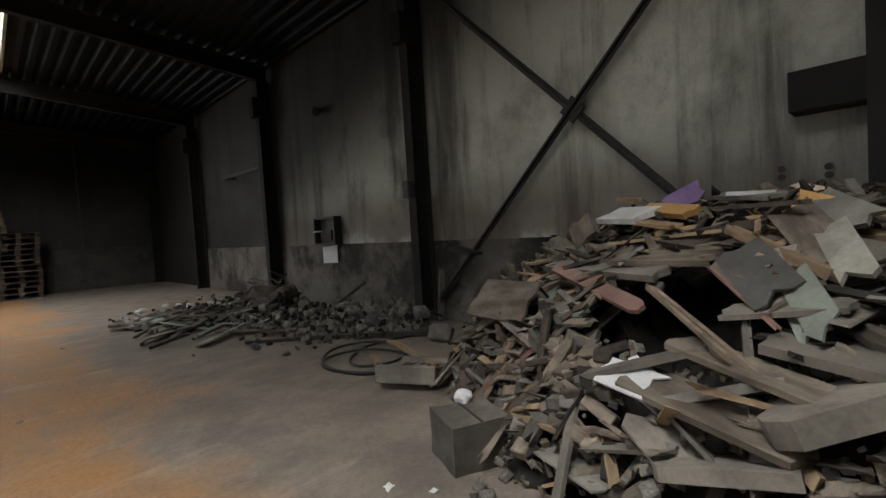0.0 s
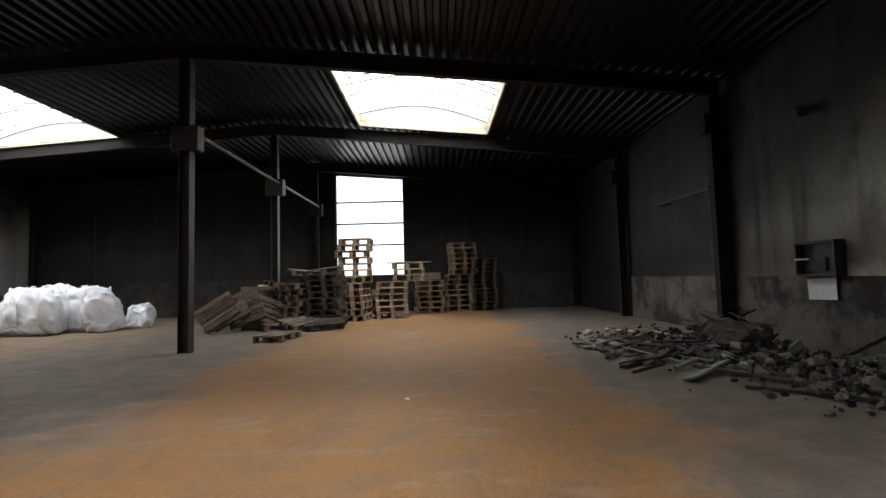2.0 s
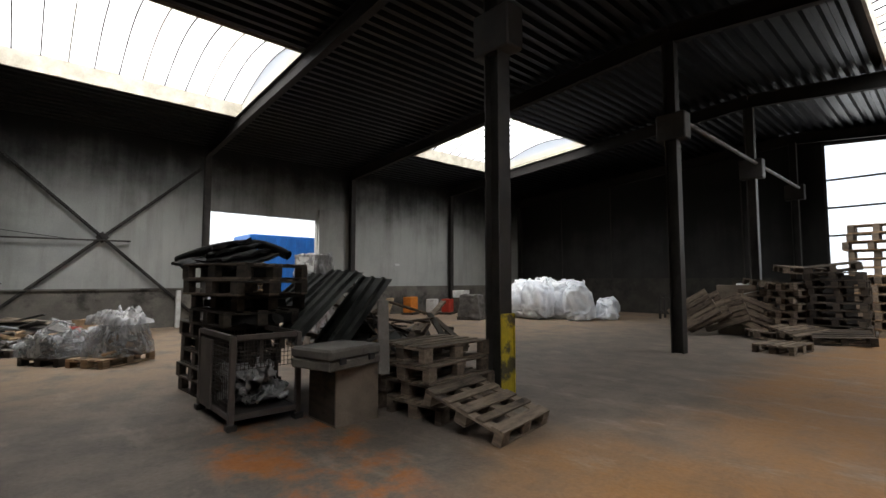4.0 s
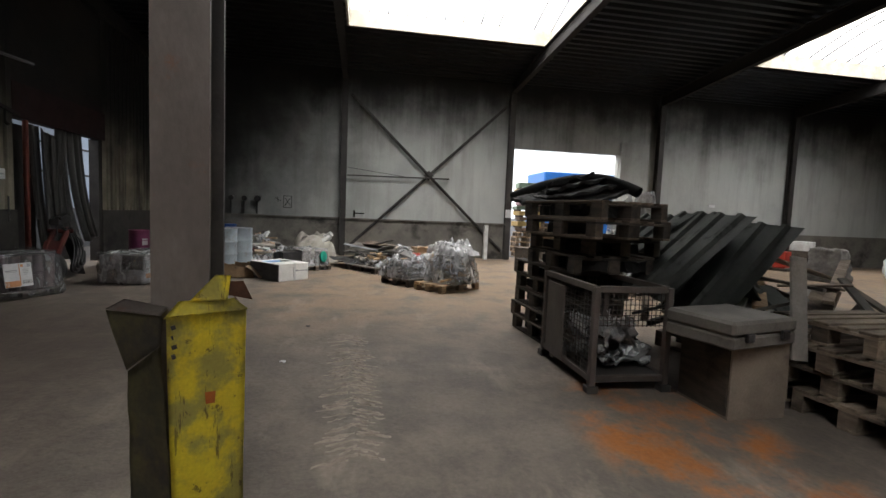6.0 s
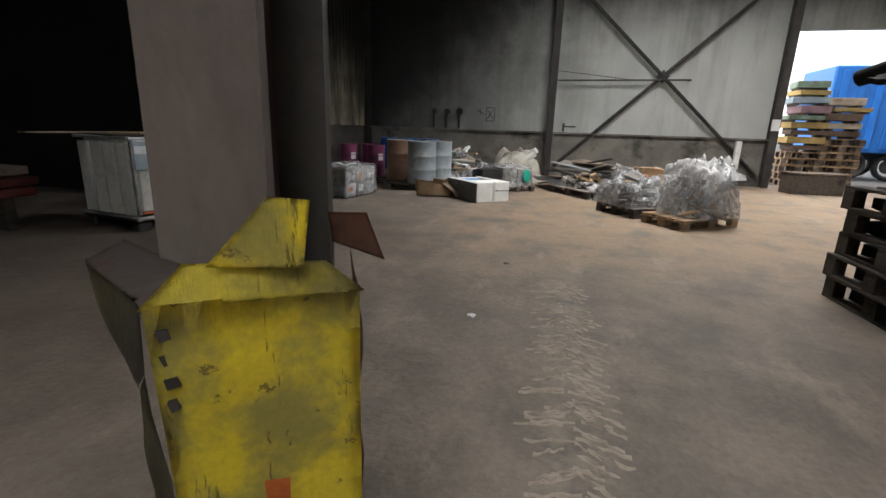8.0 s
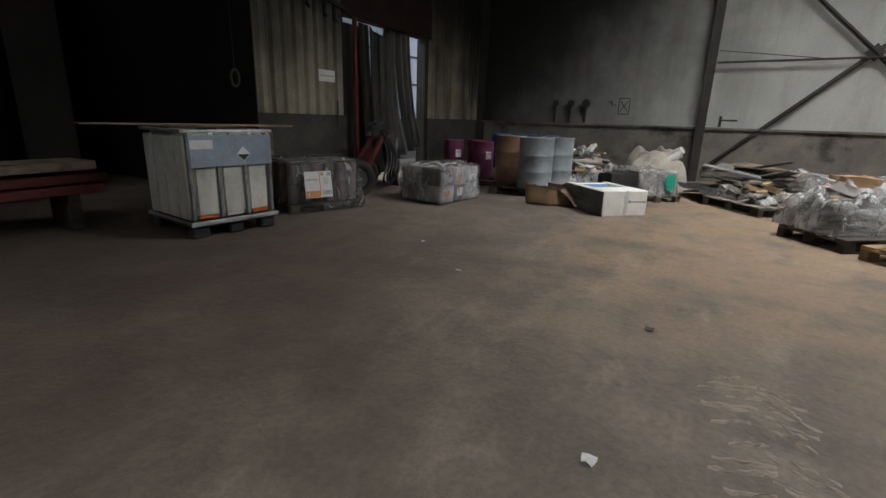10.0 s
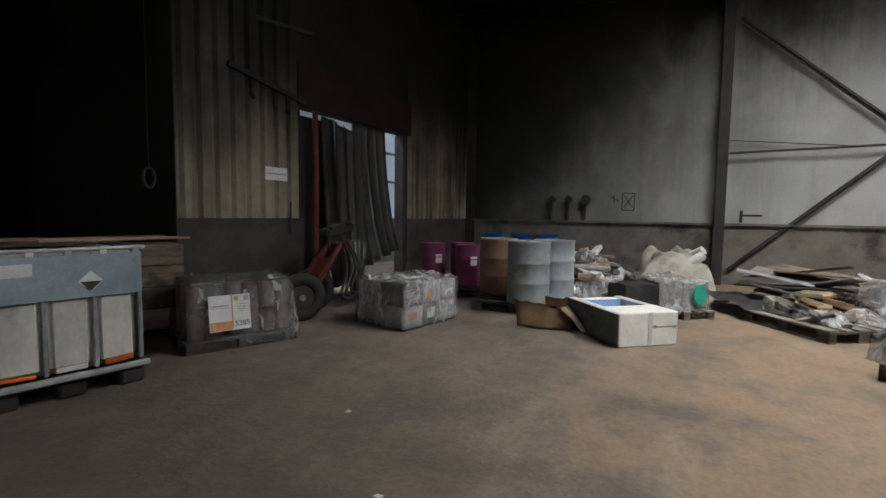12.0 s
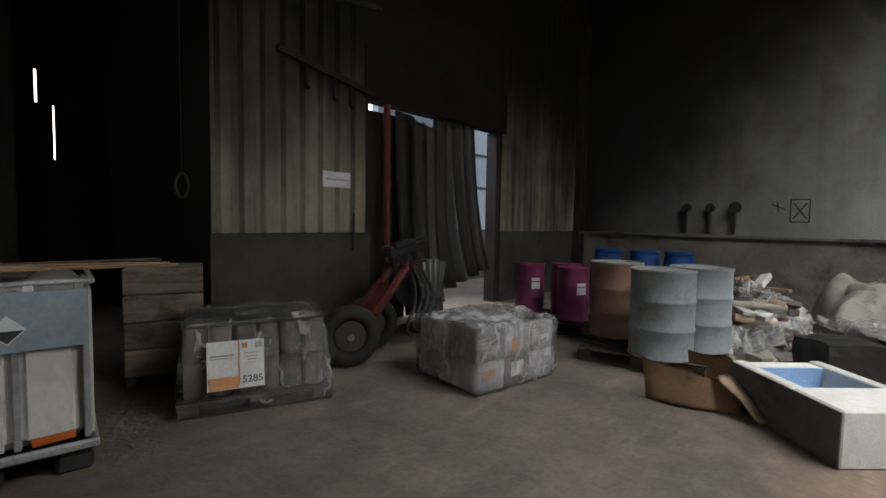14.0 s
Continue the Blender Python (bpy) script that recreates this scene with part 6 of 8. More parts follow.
drum("steel_drum", pose(-16.95, -3.2, 0.15, 0, 0, 140), M_DRUM_RUST, "rust-brown steel drum standing on a pallet", "steel drums", 0.3, 0.9)
p2 = make_pallet(pose(-17.5, -4.3, 0, 0, 0, 105), M_BLACK, M_BLACK, "black pallet carrying purple kegs", 0.15, 1.5, 1.0, "pallets in the corner")
for x, y in ((-17.45, -4.75), (-17.85, -4.35), (-17.4, -4.0)):
    d = drum("keg", pose(x, y, 0.15), M_PURPLE, "purple steel keg with a white label", "purple kegs", 0.22, 0.74, M_PURPLE)
    bm = bmesh.new()
    for i in range(5):
        a0, a1 = radians(40 + 7 * i), radians(47 + 7 * i)
        q = [(0.226 * math.cos(w), 0.226 * math.sin(w), z) for w, z in ((a0, 0.38), (a1, 0.38), (a1, 0.54), (a0, 0.54))]
        plate(bm, q, 0.003)
    part("label", bm, M_PAPER, d, "white paper label")
for x, y in ((-21.0, -5.05), (-20.9, -4.25), (-21.05, -3.65)):
    d = thing("barrel", pose(x, y, 0), "blue plastic barrel by the wall", "barrel", "blue barrels")
    bm = bmesh.new()
    lathe(bm, [(0.24, 0), (0.27, 0.05), (0.285, 0.3), (0.285, 0.6), (0.27, 0.86), (0.25, 0.92), (0.2, 0.93)], 28)
    part("body", bm, M_BLUEBIN, d, "", True)
    bm = bmesh.new()
    lathe(bm, [(0.255, 0.93), (0.27, 0.94), (0.27, 0.98), (0.25, 0.99)], 28)
    part("lid", bm, M_BLUEBIN, d)

# torn cardboard in front of the drums
cb = thing("torn_carton", pose(-15.95, -2.0, 0, 0, 0, 12), "torn brown cardboard carton, half collapsed beside the drums", "carton")


def torn_sheet(name, corners, mat, label="", seed=0.0, n=9):
    """A cardboard panel with a bend in it and a ragged upper edge."""
    p = [Vector(q) for q in corners]
    nrm = (p[1] - p[0]).cross(p[3] - p[0]).normalized()
    bm2 = bmesh.new()
    grid = []
    for jj in range(n + 1):
        row = []
        for ii in range(n + 1):
            v = jj / n * (1.0 + (0.22 * noise.noise(Vector((ii * 0.55 + seed, seed, 0))) if jj == n else 0))
            q = p[0].lerp(p[1], ii / n).lerp(p[3].lerp(p[2], ii / n), v)
            q += nrm * (0.07 * noise.noise(q * 3.1 + Vector((seed, 0, 0))) + 0.03 * math.sin(3.1 * ii / n))
            row.append(bm2.verts.new((q.x, q.y, max(0.006, q.z))))
        grid.append(row)
    for jj in range(n):
        for ii in range(n):
            bm2.faces.new((grid[jj][ii], grid[jj][ii + 1], grid[jj + 1][ii + 1], grid[jj + 1][ii]))
    bmesh.ops.solidify(bm2, geom=bm2.faces[:], thickness=0.007)
    part(name, bm2, mat, cb, label, True)


torn_sheet("panel", ((-0.5, -0.35, 0.01), (0.42, -0.3, 0.01), (0.4, 0.3, 0.02), (-0.45, 0.3, 0.03)), M_CARD, "", 1.0)
torn_sheet("side", ((0.42, -0.4, 0.01), (0.42, 0.3, 0.01), (0.3, 0.28, 0.22), (0.36, -0.45, 0.36)), M_CARD, "", 2.0)
torn_sheet("side", ((-0.45, 0.32, 0.01), (0.4, 0.32, 0.01), (0.3, 0.24, 0.2), (-0.4, 0.26, 0.24)), M_CARD, "", 3.3)
torn_sheet("side", ((-0.48, -0.36, 0.01), (-0.46, 0.3, 0.01), (-0.4, 0.25, 0.26), (-0.4, -0.3, 0.3)), M_CARD, "", 5.1)
torn_sheet("flap", ((0.0, 0.26, 0.24), (0.36, 0.1, 0.24), (0.62, 0.42, 0.04), (0.1, 0.62, 0.05)), M_CARD_PALE, "paler inner side of a flap", 4.4)

# white polystyrene box with its open pocket
A, B2, C2 = Vector((-15.1, -1.0, 0)), Vector((-15.62, -0.46, 0)), Vector((-15.9, -1.76, 0))
ux = (B2 - A).normalized()
ang = math.degrees(math.atan2(ux.y, ux.x))
pb = thing("polystyrene_box", Matrix.Translation(A) @ pose(0, 0, 0, 0, 0, ang), "dirty white polystyrene box, taped, dark grey on one side", "box")
L1, L2, PH = 0.76, 1.08, 0.38
FW, BW = 0.42, 0.14
bm = bmesh.new()
box(bm, (L1, FW, PH), (L1 / 2, FW / 2, 0), None, 0.012, True)
part("front_wall", bm, M_POLY, pb)
for x in (0.05, L1 - 0.05):
    bm = bmesh.new()
    box(bm, (0.1, L2 - FW - 0.004, PH - 0.004), (x, FW + (L2 - FW) / 2, 0), None, 0.01, True)
    part("side_wall", bm, M_POLY, pb)
bm = bmesh.new()
box(bm, (0.012, L2, PH - 0.012), (-0.007, L2 / 2, 0), None, 0.003, True)
part("sooty_skin", bm, M_POLY_DARK, pb, "dark grey long side")
bm = bmesh.new()
box(bm, (L1 - 0.204, BW, PH - 0.02), (L1 / 2, L2 - BW / 2, 0), None, 0.01, True)
part("back_wall", bm, M_POLY, pb)
PD = L2 - FW - BW
bm = bmesh.new()
box(bm, (L1 - 0.204, PD - 0.01, 0.12), (L1 / 2, FW + PD / 2, 0), None, 0, True)
box(bm, (L1 - 0.21, 0.02, 0.24), (L1 / 2, L2 - BW - 0.016, 0.12), None, 0, True)
part("lining", bm, M_PALEBLUE, pb, "pale blue lining of the pocket")
bm = bmesh.new()
span(bm, 0.42, 0.74, -0.004, 0.0, 0.205, 0.222)
span(bm, 0.44, 0.47, -0.004, 0.0, 0.2, 0.24)
span(bm, 0.7, 0.72, -0.004, 0.0, 0.19, 0.22)
part("slit", bm, M_INK_GREY, pb)
bm = bmesh.new()
span(bm, 0.37, 0.42, -0.005, 0.0, 0.0, 0.38)
part("tape", bm, M_WHITE, pb, "clear parcel tape")


# wrapped scrap loads
def scrap_pile(parent, name, n, w, d, h, mats, seed, size=(0.08, 0.35), base=0.0):
    """Loose bits heaped in a low mound, each a piece of its own."""
    r2 = random.Random(seed)
    for i in range(n):
        u, v = r2.gauss(0, 0.3), r2.gauss(0, 0.3)
        top = h * max(0.05, 1 - (u * u + v * v) * 2.6)
        bm2 = bmesh.new()
        sx, sy, sz = r2.uniform(*size), r2.uniform(size[0], size[1] * 0.6), r2.uniform(0.02, 0.09)
        box(bm2, (sx, sy, sz), (0, 0, 0), None, 0.004)
        ob2 = part(name, bm2, r2.choice(mats), parent)
        ob2.matrix_basis = pose(u * w, v * d, base + r2.uniform(0.25, 1) * top + 0.04, r2.uniform(-28, 28), r2.uniform(-28, 28), r2.uniform(0, 180))


def draped(parent, w, d, h, mat, seed, base=0.12, name="film", bumps=0.12):
    """Film thrown over a load."""
    bm2 = bmesh.new()
    n = 26
    grid = []
    for i in range(n + 1):
        row = []
        for j in range(n + 1):
            u, v = i / n * 2 - 1, j / n * 2 - 1
            e = max(abs(u), abs(v))
            z = h * (1 - e ** 7) * min(1.0, 0.82 + 0.3 * noise.noise(Vector((u * 1.7 + seed, v * 1.7, seed)))) + 0.5 * bumps * (1 - e ** 8) * noise.noise(Vector((u * 3.3 + seed, v * 3.3, 3)))
            row.append(bm2.verts.new((u * w / 2 * (1 - 0.08 * (1 - e)), v * d / 2 * (1 - 0.08 * (1 - e)), base + max(0.0, z))))
        grid.append(row)
    for i in range(n):
        for j in range(n):
            bm2.faces.new((grid[i][j], grid[i + 1][j], grid[i + 1][j + 1], grid[i][j + 1]))
    return part(name, bm2, mat, parent, "", True)


g1 = thing("wrapped_load", pose(-17.5, -0.75, 0, 0, 0, 40), "low load in clear creased film with a green label", "pallet load")
base_pallet(g1, 1.1, 0.9, M_WOOD)
for x, y, w, d, h, mat in ((-0.25, -0.2, 0.42, 0.36, 0.36, M_GREYBOARD), (0.22, -0.2, 0.42, 0.36, 0.4, M_GRIME), (-0.25, 0.2, 0.42, 0.36, 0.33, M_CLOTH), (0.22, 0.2, 0.42, 0.36, 0.37, M_PACK)):
    bm = bmesh.new()
    grid_box(bm, w, d, h, 0.09, (x, y, 0.13))
    crumple(bm, 0.03, 5, 6 + x)
    part("bale", bm, mat, g1)
bm = bmesh.new()
film_hood(bm, 1.02, 0.84, 0.56, 0.86, 12, 0.06)
part("film", bm, M_FILM, g1, "", True)
bm = bmesh.new()
bmesh.ops.create_cone(bm, cap_ends=True, segments=14, radius1=0.11, radius2=0.1, depth=0.014, matrix=Matrix.Translation((0.53, 0.2, 0.36)) @ Matrix.Diagonal((1, 1, 1.4, 1)) @ pose(0, 0, 0, 0, 84, 0))
part("green_label", bm, M_TEAL, g1)
bm = bmesh.new()
grid_box(bm, 0.44, 0.5, 0.5, 0.1, (0.3, -0.7, 0.0))
crumple(bm, 0.03, 4, 2)
part("dark_bale", bm, M_BLACK, g1)

g2 = thing("scrap_bundle", pose(-18.2, -2.0, 0, 0, 0, 20), "heap of pipe ends, film and scrap bundles", "scrap")
scrap_pile(g2, "scrap_piece", 90, 1.3, 1.0, 0.85, [M_GRIME, M_CLOTH, M_WHITE, M_CARD, M_DARK_RED], 4)
draped(g2, 1.3, 1.0, 0.5, M_FILM, 5.5, 0.05)
draped(g2, 0.8, 0.7, 0.85, M_FILM, 8.2, 0.05, "film", 0.4)
for k in range(7):
    bm = bmesh.new()
    r3 = 0.05 + 0.01 * (k % 3)
    a, c = Vector((0.1 + 0.13 * (k % 4), -0.5, 0.45 + 0.14 * (k // 4))), Vector((0.05 + 0.12 * (k % 4), 0.3, 0.4 + 0.15 * (k // 4)))
    rod(bm, a, c, r3, 12)
    pp = part("pipe_end", bm, M_CARD_PALE if k % 2 else M_CLOTH, g2)
    bm = bmesh.new()
    rod(bm, a + (a - c).normalized() * 0.004, a + (a - c).normalized() * 0.002, r3 * 0.75, 12)
    part("bore", bm, M_INK, pp)

g3 = thing("cloth_heap", pose(-19.9, -0.8, 0, 0, 0, 10), "pale dusty sacks and cloth heaped against the wall", "sacks")
draped(g3, 1.9, 1.3, 0.85, M_CLOTH, 9.3, 0.0, "cloth")
draped(g3, 1.5, 0.9, 0.85, M_CLOTH, 2.1, 0.02, "pale_sack", 0.2)
for k, (x, y, z, a) in enumerate(((0.55, 0.3, 0.62, 20), (-0.1, 0.42, 0.7, -35), (-0.5, 0.3, 0.5, 70))):
    bm = bmesh.new()
    rod(bm, (0, -0.2, 0), (0, 0.2, 0.05), 0.09, 14)
    crumple(bm, 0.02, 5, k, False)
    ob = part("rolled_cloth", bm, M_WHITE, g3)
    ob.matrix_basis = pose(x, y, z, 25, 0, a)
g3b = thing("film_heap", pose(-19.3, -2.4, 0, 0, 0, 30), "heap of dusty plastic film and packaging", "film")
draped(g3b, 2.0, 1.4, 0.62, M_FILM_WHITE, 4.4, 0.0)
scrap_pile(g3b, "scrap_piece", 30, 1.3, 1.0, 0.4, [M_GRIME, M_CLOTH, M_CARD], 8)

g4 = thing("broken_panels", pose(-18.6, 1.1, 0, 0, 0, 25), "broken grey panels and slats piled by the cross brace", "panels")
r4 = random.Random(12)
for k in range(22):
    bm = bmesh.new()
    box(bm, (r4.uniform(0.7, 1.5), r4.uniform(0.08, 0.4), 0.025), (0, 0, 0), None, 0.003)
    ob = part("panel", bm, r4.choice([M_GREYBOARD, M_GRIME, M_STEEL, M_GALV, M_WOOD]), g4)
    ob.matrix_basis = pose(r4.uniform(-0.6, 0.6), r4.uniform(-0.5, 0.5), 0.12 + 0.024 * k, r4.uniform(-12, 12), r4.uniform(-16, 12), r4.uniform(10, 70))
bm = bmesh.new()
bmesh.ops.create_grid(bm, x_segments=12, y_segments=10, size=0.5, matrix=Matrix.Translation((0.1, -0.9, 0.22)) @ Matrix.Diagonal((1.3, 0.6, 1, 1)))
crumple(bm, 0.12, 3, 5, False)
for v in bm.verts:
    v.co.z = max(0.01, v.co.z)
part("black_sheet", bm, M_BLACK, g4, "", True)

p5 = make_pallet(pose(-17.35, 1.05, 0, 0, 0, 38), M_GREYBOARD, M_WOOD_DARK, "dusty grey pallet with torn film and scrap on it", 0.16, 1.25, 0.95, "pallets in the corner")
g5 = thing("scrap_layer", pose(-17.45, 1.1, 0.16, 0, 0, 38), "flattened scrap, film and timber ends on a pallet", "scrap")
scrap_pile(g5, "scrap_piece", 36, 0.75, 0.55, 0.25, [M_GRIME, M_WOOD_NEW, M_GREYBOARD, M_CLOTH], 21, (0.1, 0.5))
draped(g5, 1.1, 0.8, 0.2, M_FILM, 7.7, 0.01)
g6 = thing("wrapped_bales", pose(-18.5, 2.3, 0, 0, 0, 10), "film-wrapped grey and brown bales", "bales")
for k, (x, y, h, mat) in enumerate(((-0.3, 0, 0.55, M_GRIME), (0.35, 0.1, 0.62, M_CARD), (0.1, 0.6, 0.5, M_GRIME))):
    bm = bmesh.new()
    grid_box(bm, 0.6, 0.5, h, 0.1, (x, y, 0))
    crumple(bm, 0.04, 4, k)
    part("bale", bm, mat, g6)
draped(g6, 1.7, 1.6, 0.72, M_FILM, 3.3, 0.0)
bk = thing("red_bucket", pose(-17.0, 2.05, 0, 0, 0, 0), "red plastic bucket beside the wrapped bales", "bucket")
bm = bmesh.new()
lathe(bm, [(0.15, 0), (0.19, 0.5), (0.205, 0.5), (0.205, 0.53), (0.185, 0.53), (0.15, 0.05)], 22)
part("tub", bm, M_RED, bk)
tube("bail", [(-0.2, 0, 0.5), (-0.22, 0, 0.36), (0, -0.2, 0.3), (0.22, 0, 0.36), (0.2, 0, 0.5)], 0.006, M_GALV, bk)

# film-wrapped load on a fresh pallet
p7 = make_pallet(pose(-14.5, 2.55, 0, 0, 0, 128), M_WOOD_NEW, M_WOOD_NEW, "fresh wooden pallet under a film-wrapped load", 0.16, 1.2, 0.8, "pallets in the corner")
p8 = make_pallet(pose(-15.25, 1.85, 0, 0, 0, 128), M_WOOD_DARK, M_WOOD_DARK, "dark pallet under a film-wrapped load", 0.16, 1.0, 0.9, "pallets in the corner")
for nm, (x, y, h, w, d, s) in (("wrapped_machine", (-14.5, 2.65, 0.74, 0.9, 0.85, 1.7)), ("wrapped_machine", (-15.3, 1.75, 0.55, 0.95, 0.95, 6.1))):
    g = thing(nm, pose(x, y, 0.16, 0, 0, 128), "grey goods under loose dusty film on a pallet", "pallet load", "film-wrapped goods")
    scrap_pile(g, "item", 26, 0.6, 0.5, h * 0.8, [M_GRIME, M_FOIL, M_GREYBOARD, M_CARD, M_CLOTH], int(s * 10), (0.15, 0.4))
    draped(g, w, d, h, M_FILM, s, 0.0, "film", 0.3)
    draped(g, w * 0.9, d * 0.9, h * 0.85, M_FILM_DARK, s + 5, 0.0, "inner_film", 0.3)
    if h > 0.7:
        draped(g, w * 0.8, d * 1.1, 0.26, M_FILM_WHITE, s + 9, h * 0.8, "loose_top_film", 0.5)

# valves, pipe rod and markings on the west wall
for y in (-3.72, -3.3, -2.88):
    v = thing("wall_valve", pose(-21.63, y, 1.5), "black pipe valve on the west wall", "valve", "wall valves")
    bm = bmesh.new()
    rod(bm, (0, 0, -0.15), (0, 0, 0.3), 0.032, 10)
    part("pipe", bm, M_BLACK, v)
    bm = bmesh.new()
    rod(bm, (0.02, 0.03, 0.36), (0.11, 0.03, 0.36), 0.11 if y > -3.0 else 0.085, 14)
    part("handwheel", bm, M_BLACK, v)
mk = thing("wall_marking", pose(-21.69, -2.02, 1.8), "drawn black square and cross marking on the wall", "marking")
bm = bmesh.new()
for a, c in (((0, 0.0, -0.2), (0, 0.0, 0.2)), ((0, 0.27, -0.2), (0, 0.27, 0.2)), ((0, 0, 0.2), (0, 0.27, 0.2)), ((0, 0, -0.2), (0, 0.27, -0.2)), ((0, 0.04, -0.14), (0, 0.23, 0.14)), ((0, 0.23, -0.14), (0, 0.04, 0.14)), ((0, -0.28, 0.12), (0, -0.08, 0.02)), ((0, -0.2, 0.16), (0, -0.18, -0.02))):
    bar(bm, Vector(a) + Vector((0.002, 0, 0)), Vector(c) + Vector((0.002, 0, 0)), 0.022, 0.006, X)
part("strokes", bm, M_INK, mk)
bm = bmesh.new()
rod(bm, (-21.52, 0.12, 2.82), (-21.52, 3.75, 2.86), 0.025, 8)
for y in (0.6, 1.9, 3.7):
    rod(bm, (-21.7, y, 2.84), (-21.52, y, 2.84), 0.015, 6)
tagged(part("wall_pipe", bm, M_STEEL), "thin steel pipe along the west wall", "pipe")
bm = bmesh.new()
rod(bm, (-21.6, 0.12, 3.1), (-21.6, 2.2, 2.86), 0.01, 6)
tagged(part("slack_cable", bm, M_BLACK), "slack cable along the west wall", "cable")
bm = bmesh.new()
rod(bm, (-21.58, 0.4, 1.35), (-21.58, 0.4, 1.6), 0.03, 8)
rod(bm, (-21.58, 0.4, 1.5), (-21.4, 0.75, 1.5), 0.02, 8)
tagged(part("tap", bm, M_STEEL), "black pipe tap on the dado ledge", "tap")
bm = bmesh.new()
box(bm, (0.14, 0.14, 1.25), (-21.3, 5.15, 0), None, 0.01, True)
tagged(part("white_post", bm, M_WHITE), "white plastic post standing by the gateway", "post")
bm = bmesh.new()
box(bm, (0.05, 0.2, 0.3), (-21.37, 5.98, 1.55), None, 0.005, True)
tagged(part("notice_plate", bm, M_PAPER), "small white notice on the gate post", "sign")
bm = bmesh.new()
box(bm, (0.04, 0.3, 0.1), (-21.67, 14.6, 2.3), None, 0.004, True)
tagged(part("wall_plate", bm, M_PAPER), "small pale plate on the cladding", "plate")

# ---- in and beyond the gateway ----
for k, (x, y, n, hh) in enumerate(((-22.8, 7.25, 5, 0.2), (-23.1, 8.25, 7, 0.2))):
    for i in range(n):
        if k == 0 and i == 0:
            GP = make_pallet(pose(x, y, 0, 0, 0, 90), M_WOOD_NEW, M_WOOD, "pale wooden pallet stacked outside the gateway", 0.2, 1.0, 0.8, "pallets outside")
        else:
            copy_thing(GP, pose(x + rng.uniform(-0.05, 0.05), y + rng.uniform(-0.06, 0.06), i * hh, 0, 0, 90 + rng.uniform(-5, 5)))
M_STACK = [surface(nm, c, [0.75 * q for q in c], 3, 0.75, 0, 0.2, 40, [0.4 * q for q in c], (0.55, 0.7), 2.0) for nm, c in (("yellow_boards", (0.5, 0.36, 0.14)), ("brown_boards", (0.13, 0.09, 0.065)), ("green_crate", (0.2, 0.27, 0.21)), ("mauve_crate", (0.3, 0.19, 0.22)), ("pale_carton", (0.48, 0.42, 0.33)), ("blue_grey_crate", (0.27, 0.34, 0.4)))]
r8 = random.Random(14)
for x, y, z, order in ((-22.8, 7.25, 1.0, (1, 0, 1, 0, 2, 3, 5, 0, 2)), (-23.1, 8.25, 1.4, (1, 4, 1, 0, 4))):
    for k in order:
        h = r8.uniform(0.17, 0.27)
        q = thing("packing_crate", pose(x + r8.uniform(-0.08, 0.08), y + r8.uniform(-0.14, 0.1), z, 0, 0, r8.uniform(-8, 8)), ("yellow-stained board bundle", "dark brown board bundle", "faded green crate", "faded mauve crate", "pale carton", "blue-grey crate")[k] + " stacked outside the gateway", "crate", "crates outside")
        w, d = r8.uniform(0.65, 0.85), r8.uniform(0.75, 1.05)
        for side in (-1, 1):
            b9 = bmesh.new()
            box(b9, (w, 0.1, 0.06), (0, side * d * 0.36, 0), None, 0.004, True)
            part("skid", b9, M_WOOD_DARK, q)
        b9 = bmesh.new()
        box(b9, (w, d, h - 0.06), (0, 0, 0.06), None, 0.012, True)
        part("body", b9, M_STACK[k], q)
        z += h
bx = thing("timber_box", pose(-20.5, 6.75, 0, 0, 0, 10), "long low dark timber box by the gateway", "box")
bm = bmesh.new()
box(bm, (0.5, 1.3, 0.5), (0, 0, 0), None, 0.02, True)
part("body", bm, M_WOOD_DARK, bx)
bm = bmesh.new()
box(bm, (0.54, 1.35, 0.04), (0, 0, 0.5), None, 0.006, True)
part("lid", bm, M_WOOD, bx)
lo = thing("lorry_body", pose(-27.5, 13.0, 0, 0, 0, 0), "bright blue lorry container parked outside the gateway", "lorry")
bm = bmesh.new()
box(bm, (2.4, 7.5, 2.9), (0, 0, 0.95), None, 0.05, True)
part("container", bm, M_BLUE, lo)
for k in range(14):
    bm = bmesh.new()
    box(bm, (0.05, 0.2, 2.6), (1.22, -3.4 + 0.52 * k, 1.1), None, 0.01, True)
    part("rib", bm, M_BLUE, lo)
bm = bmesh.new()
box(bm, (1.2, 7.0, 0.25), (0, 0, 0.7), None, 0.01, True)
part("chassis", bm, M_BLACK, lo)
for y in (-2.6, -1.4, 2.6):
    for x in (-0.95, 0.95):
        wheel(lo, (x, y, 0.5), 0.5, 0.3, 90)
wl = thing("wrapped_pallet_load", pose(-14.3, 6.6, 0, 0, 0, 20), "tall film-wrapped white goods stacked on pallets", "pallet load")
base_pallet(wl, 1.0, 0.8, M_WOOD)
for k in range(5):
    bm = bmesh.new()
    grid_box(bm, 0.75 - 0.04 * k, 0.6, 0.4, 0.12, (0, 0, 0.13 + 0.41 * k))
    crumple(bm, 0.03, 3, k)
    part("bundle", bm, M_WHITE if k > 2 else M_GRIME, wl)
bm = bmesh.new()
film_hood(bm, 0.85, 0.7, 2.25, 0.85, 3, 0.04)
part("film", bm, M_FILM_WHITE, wl, "", True)
w9 = thing("wrapped_stack", pose(-16.9, 14.9, 0, 0, 0, 20), "dark film-wrapped stack on a pallet near the bags", "pallet load")
base_pallet(w9, 1.0, 0.8, M_WOOD_DARK)
bm = bmesh.new()
film_hood(bm, 1.0, 0.8, 1.0, 0.75, 8, 0.06)
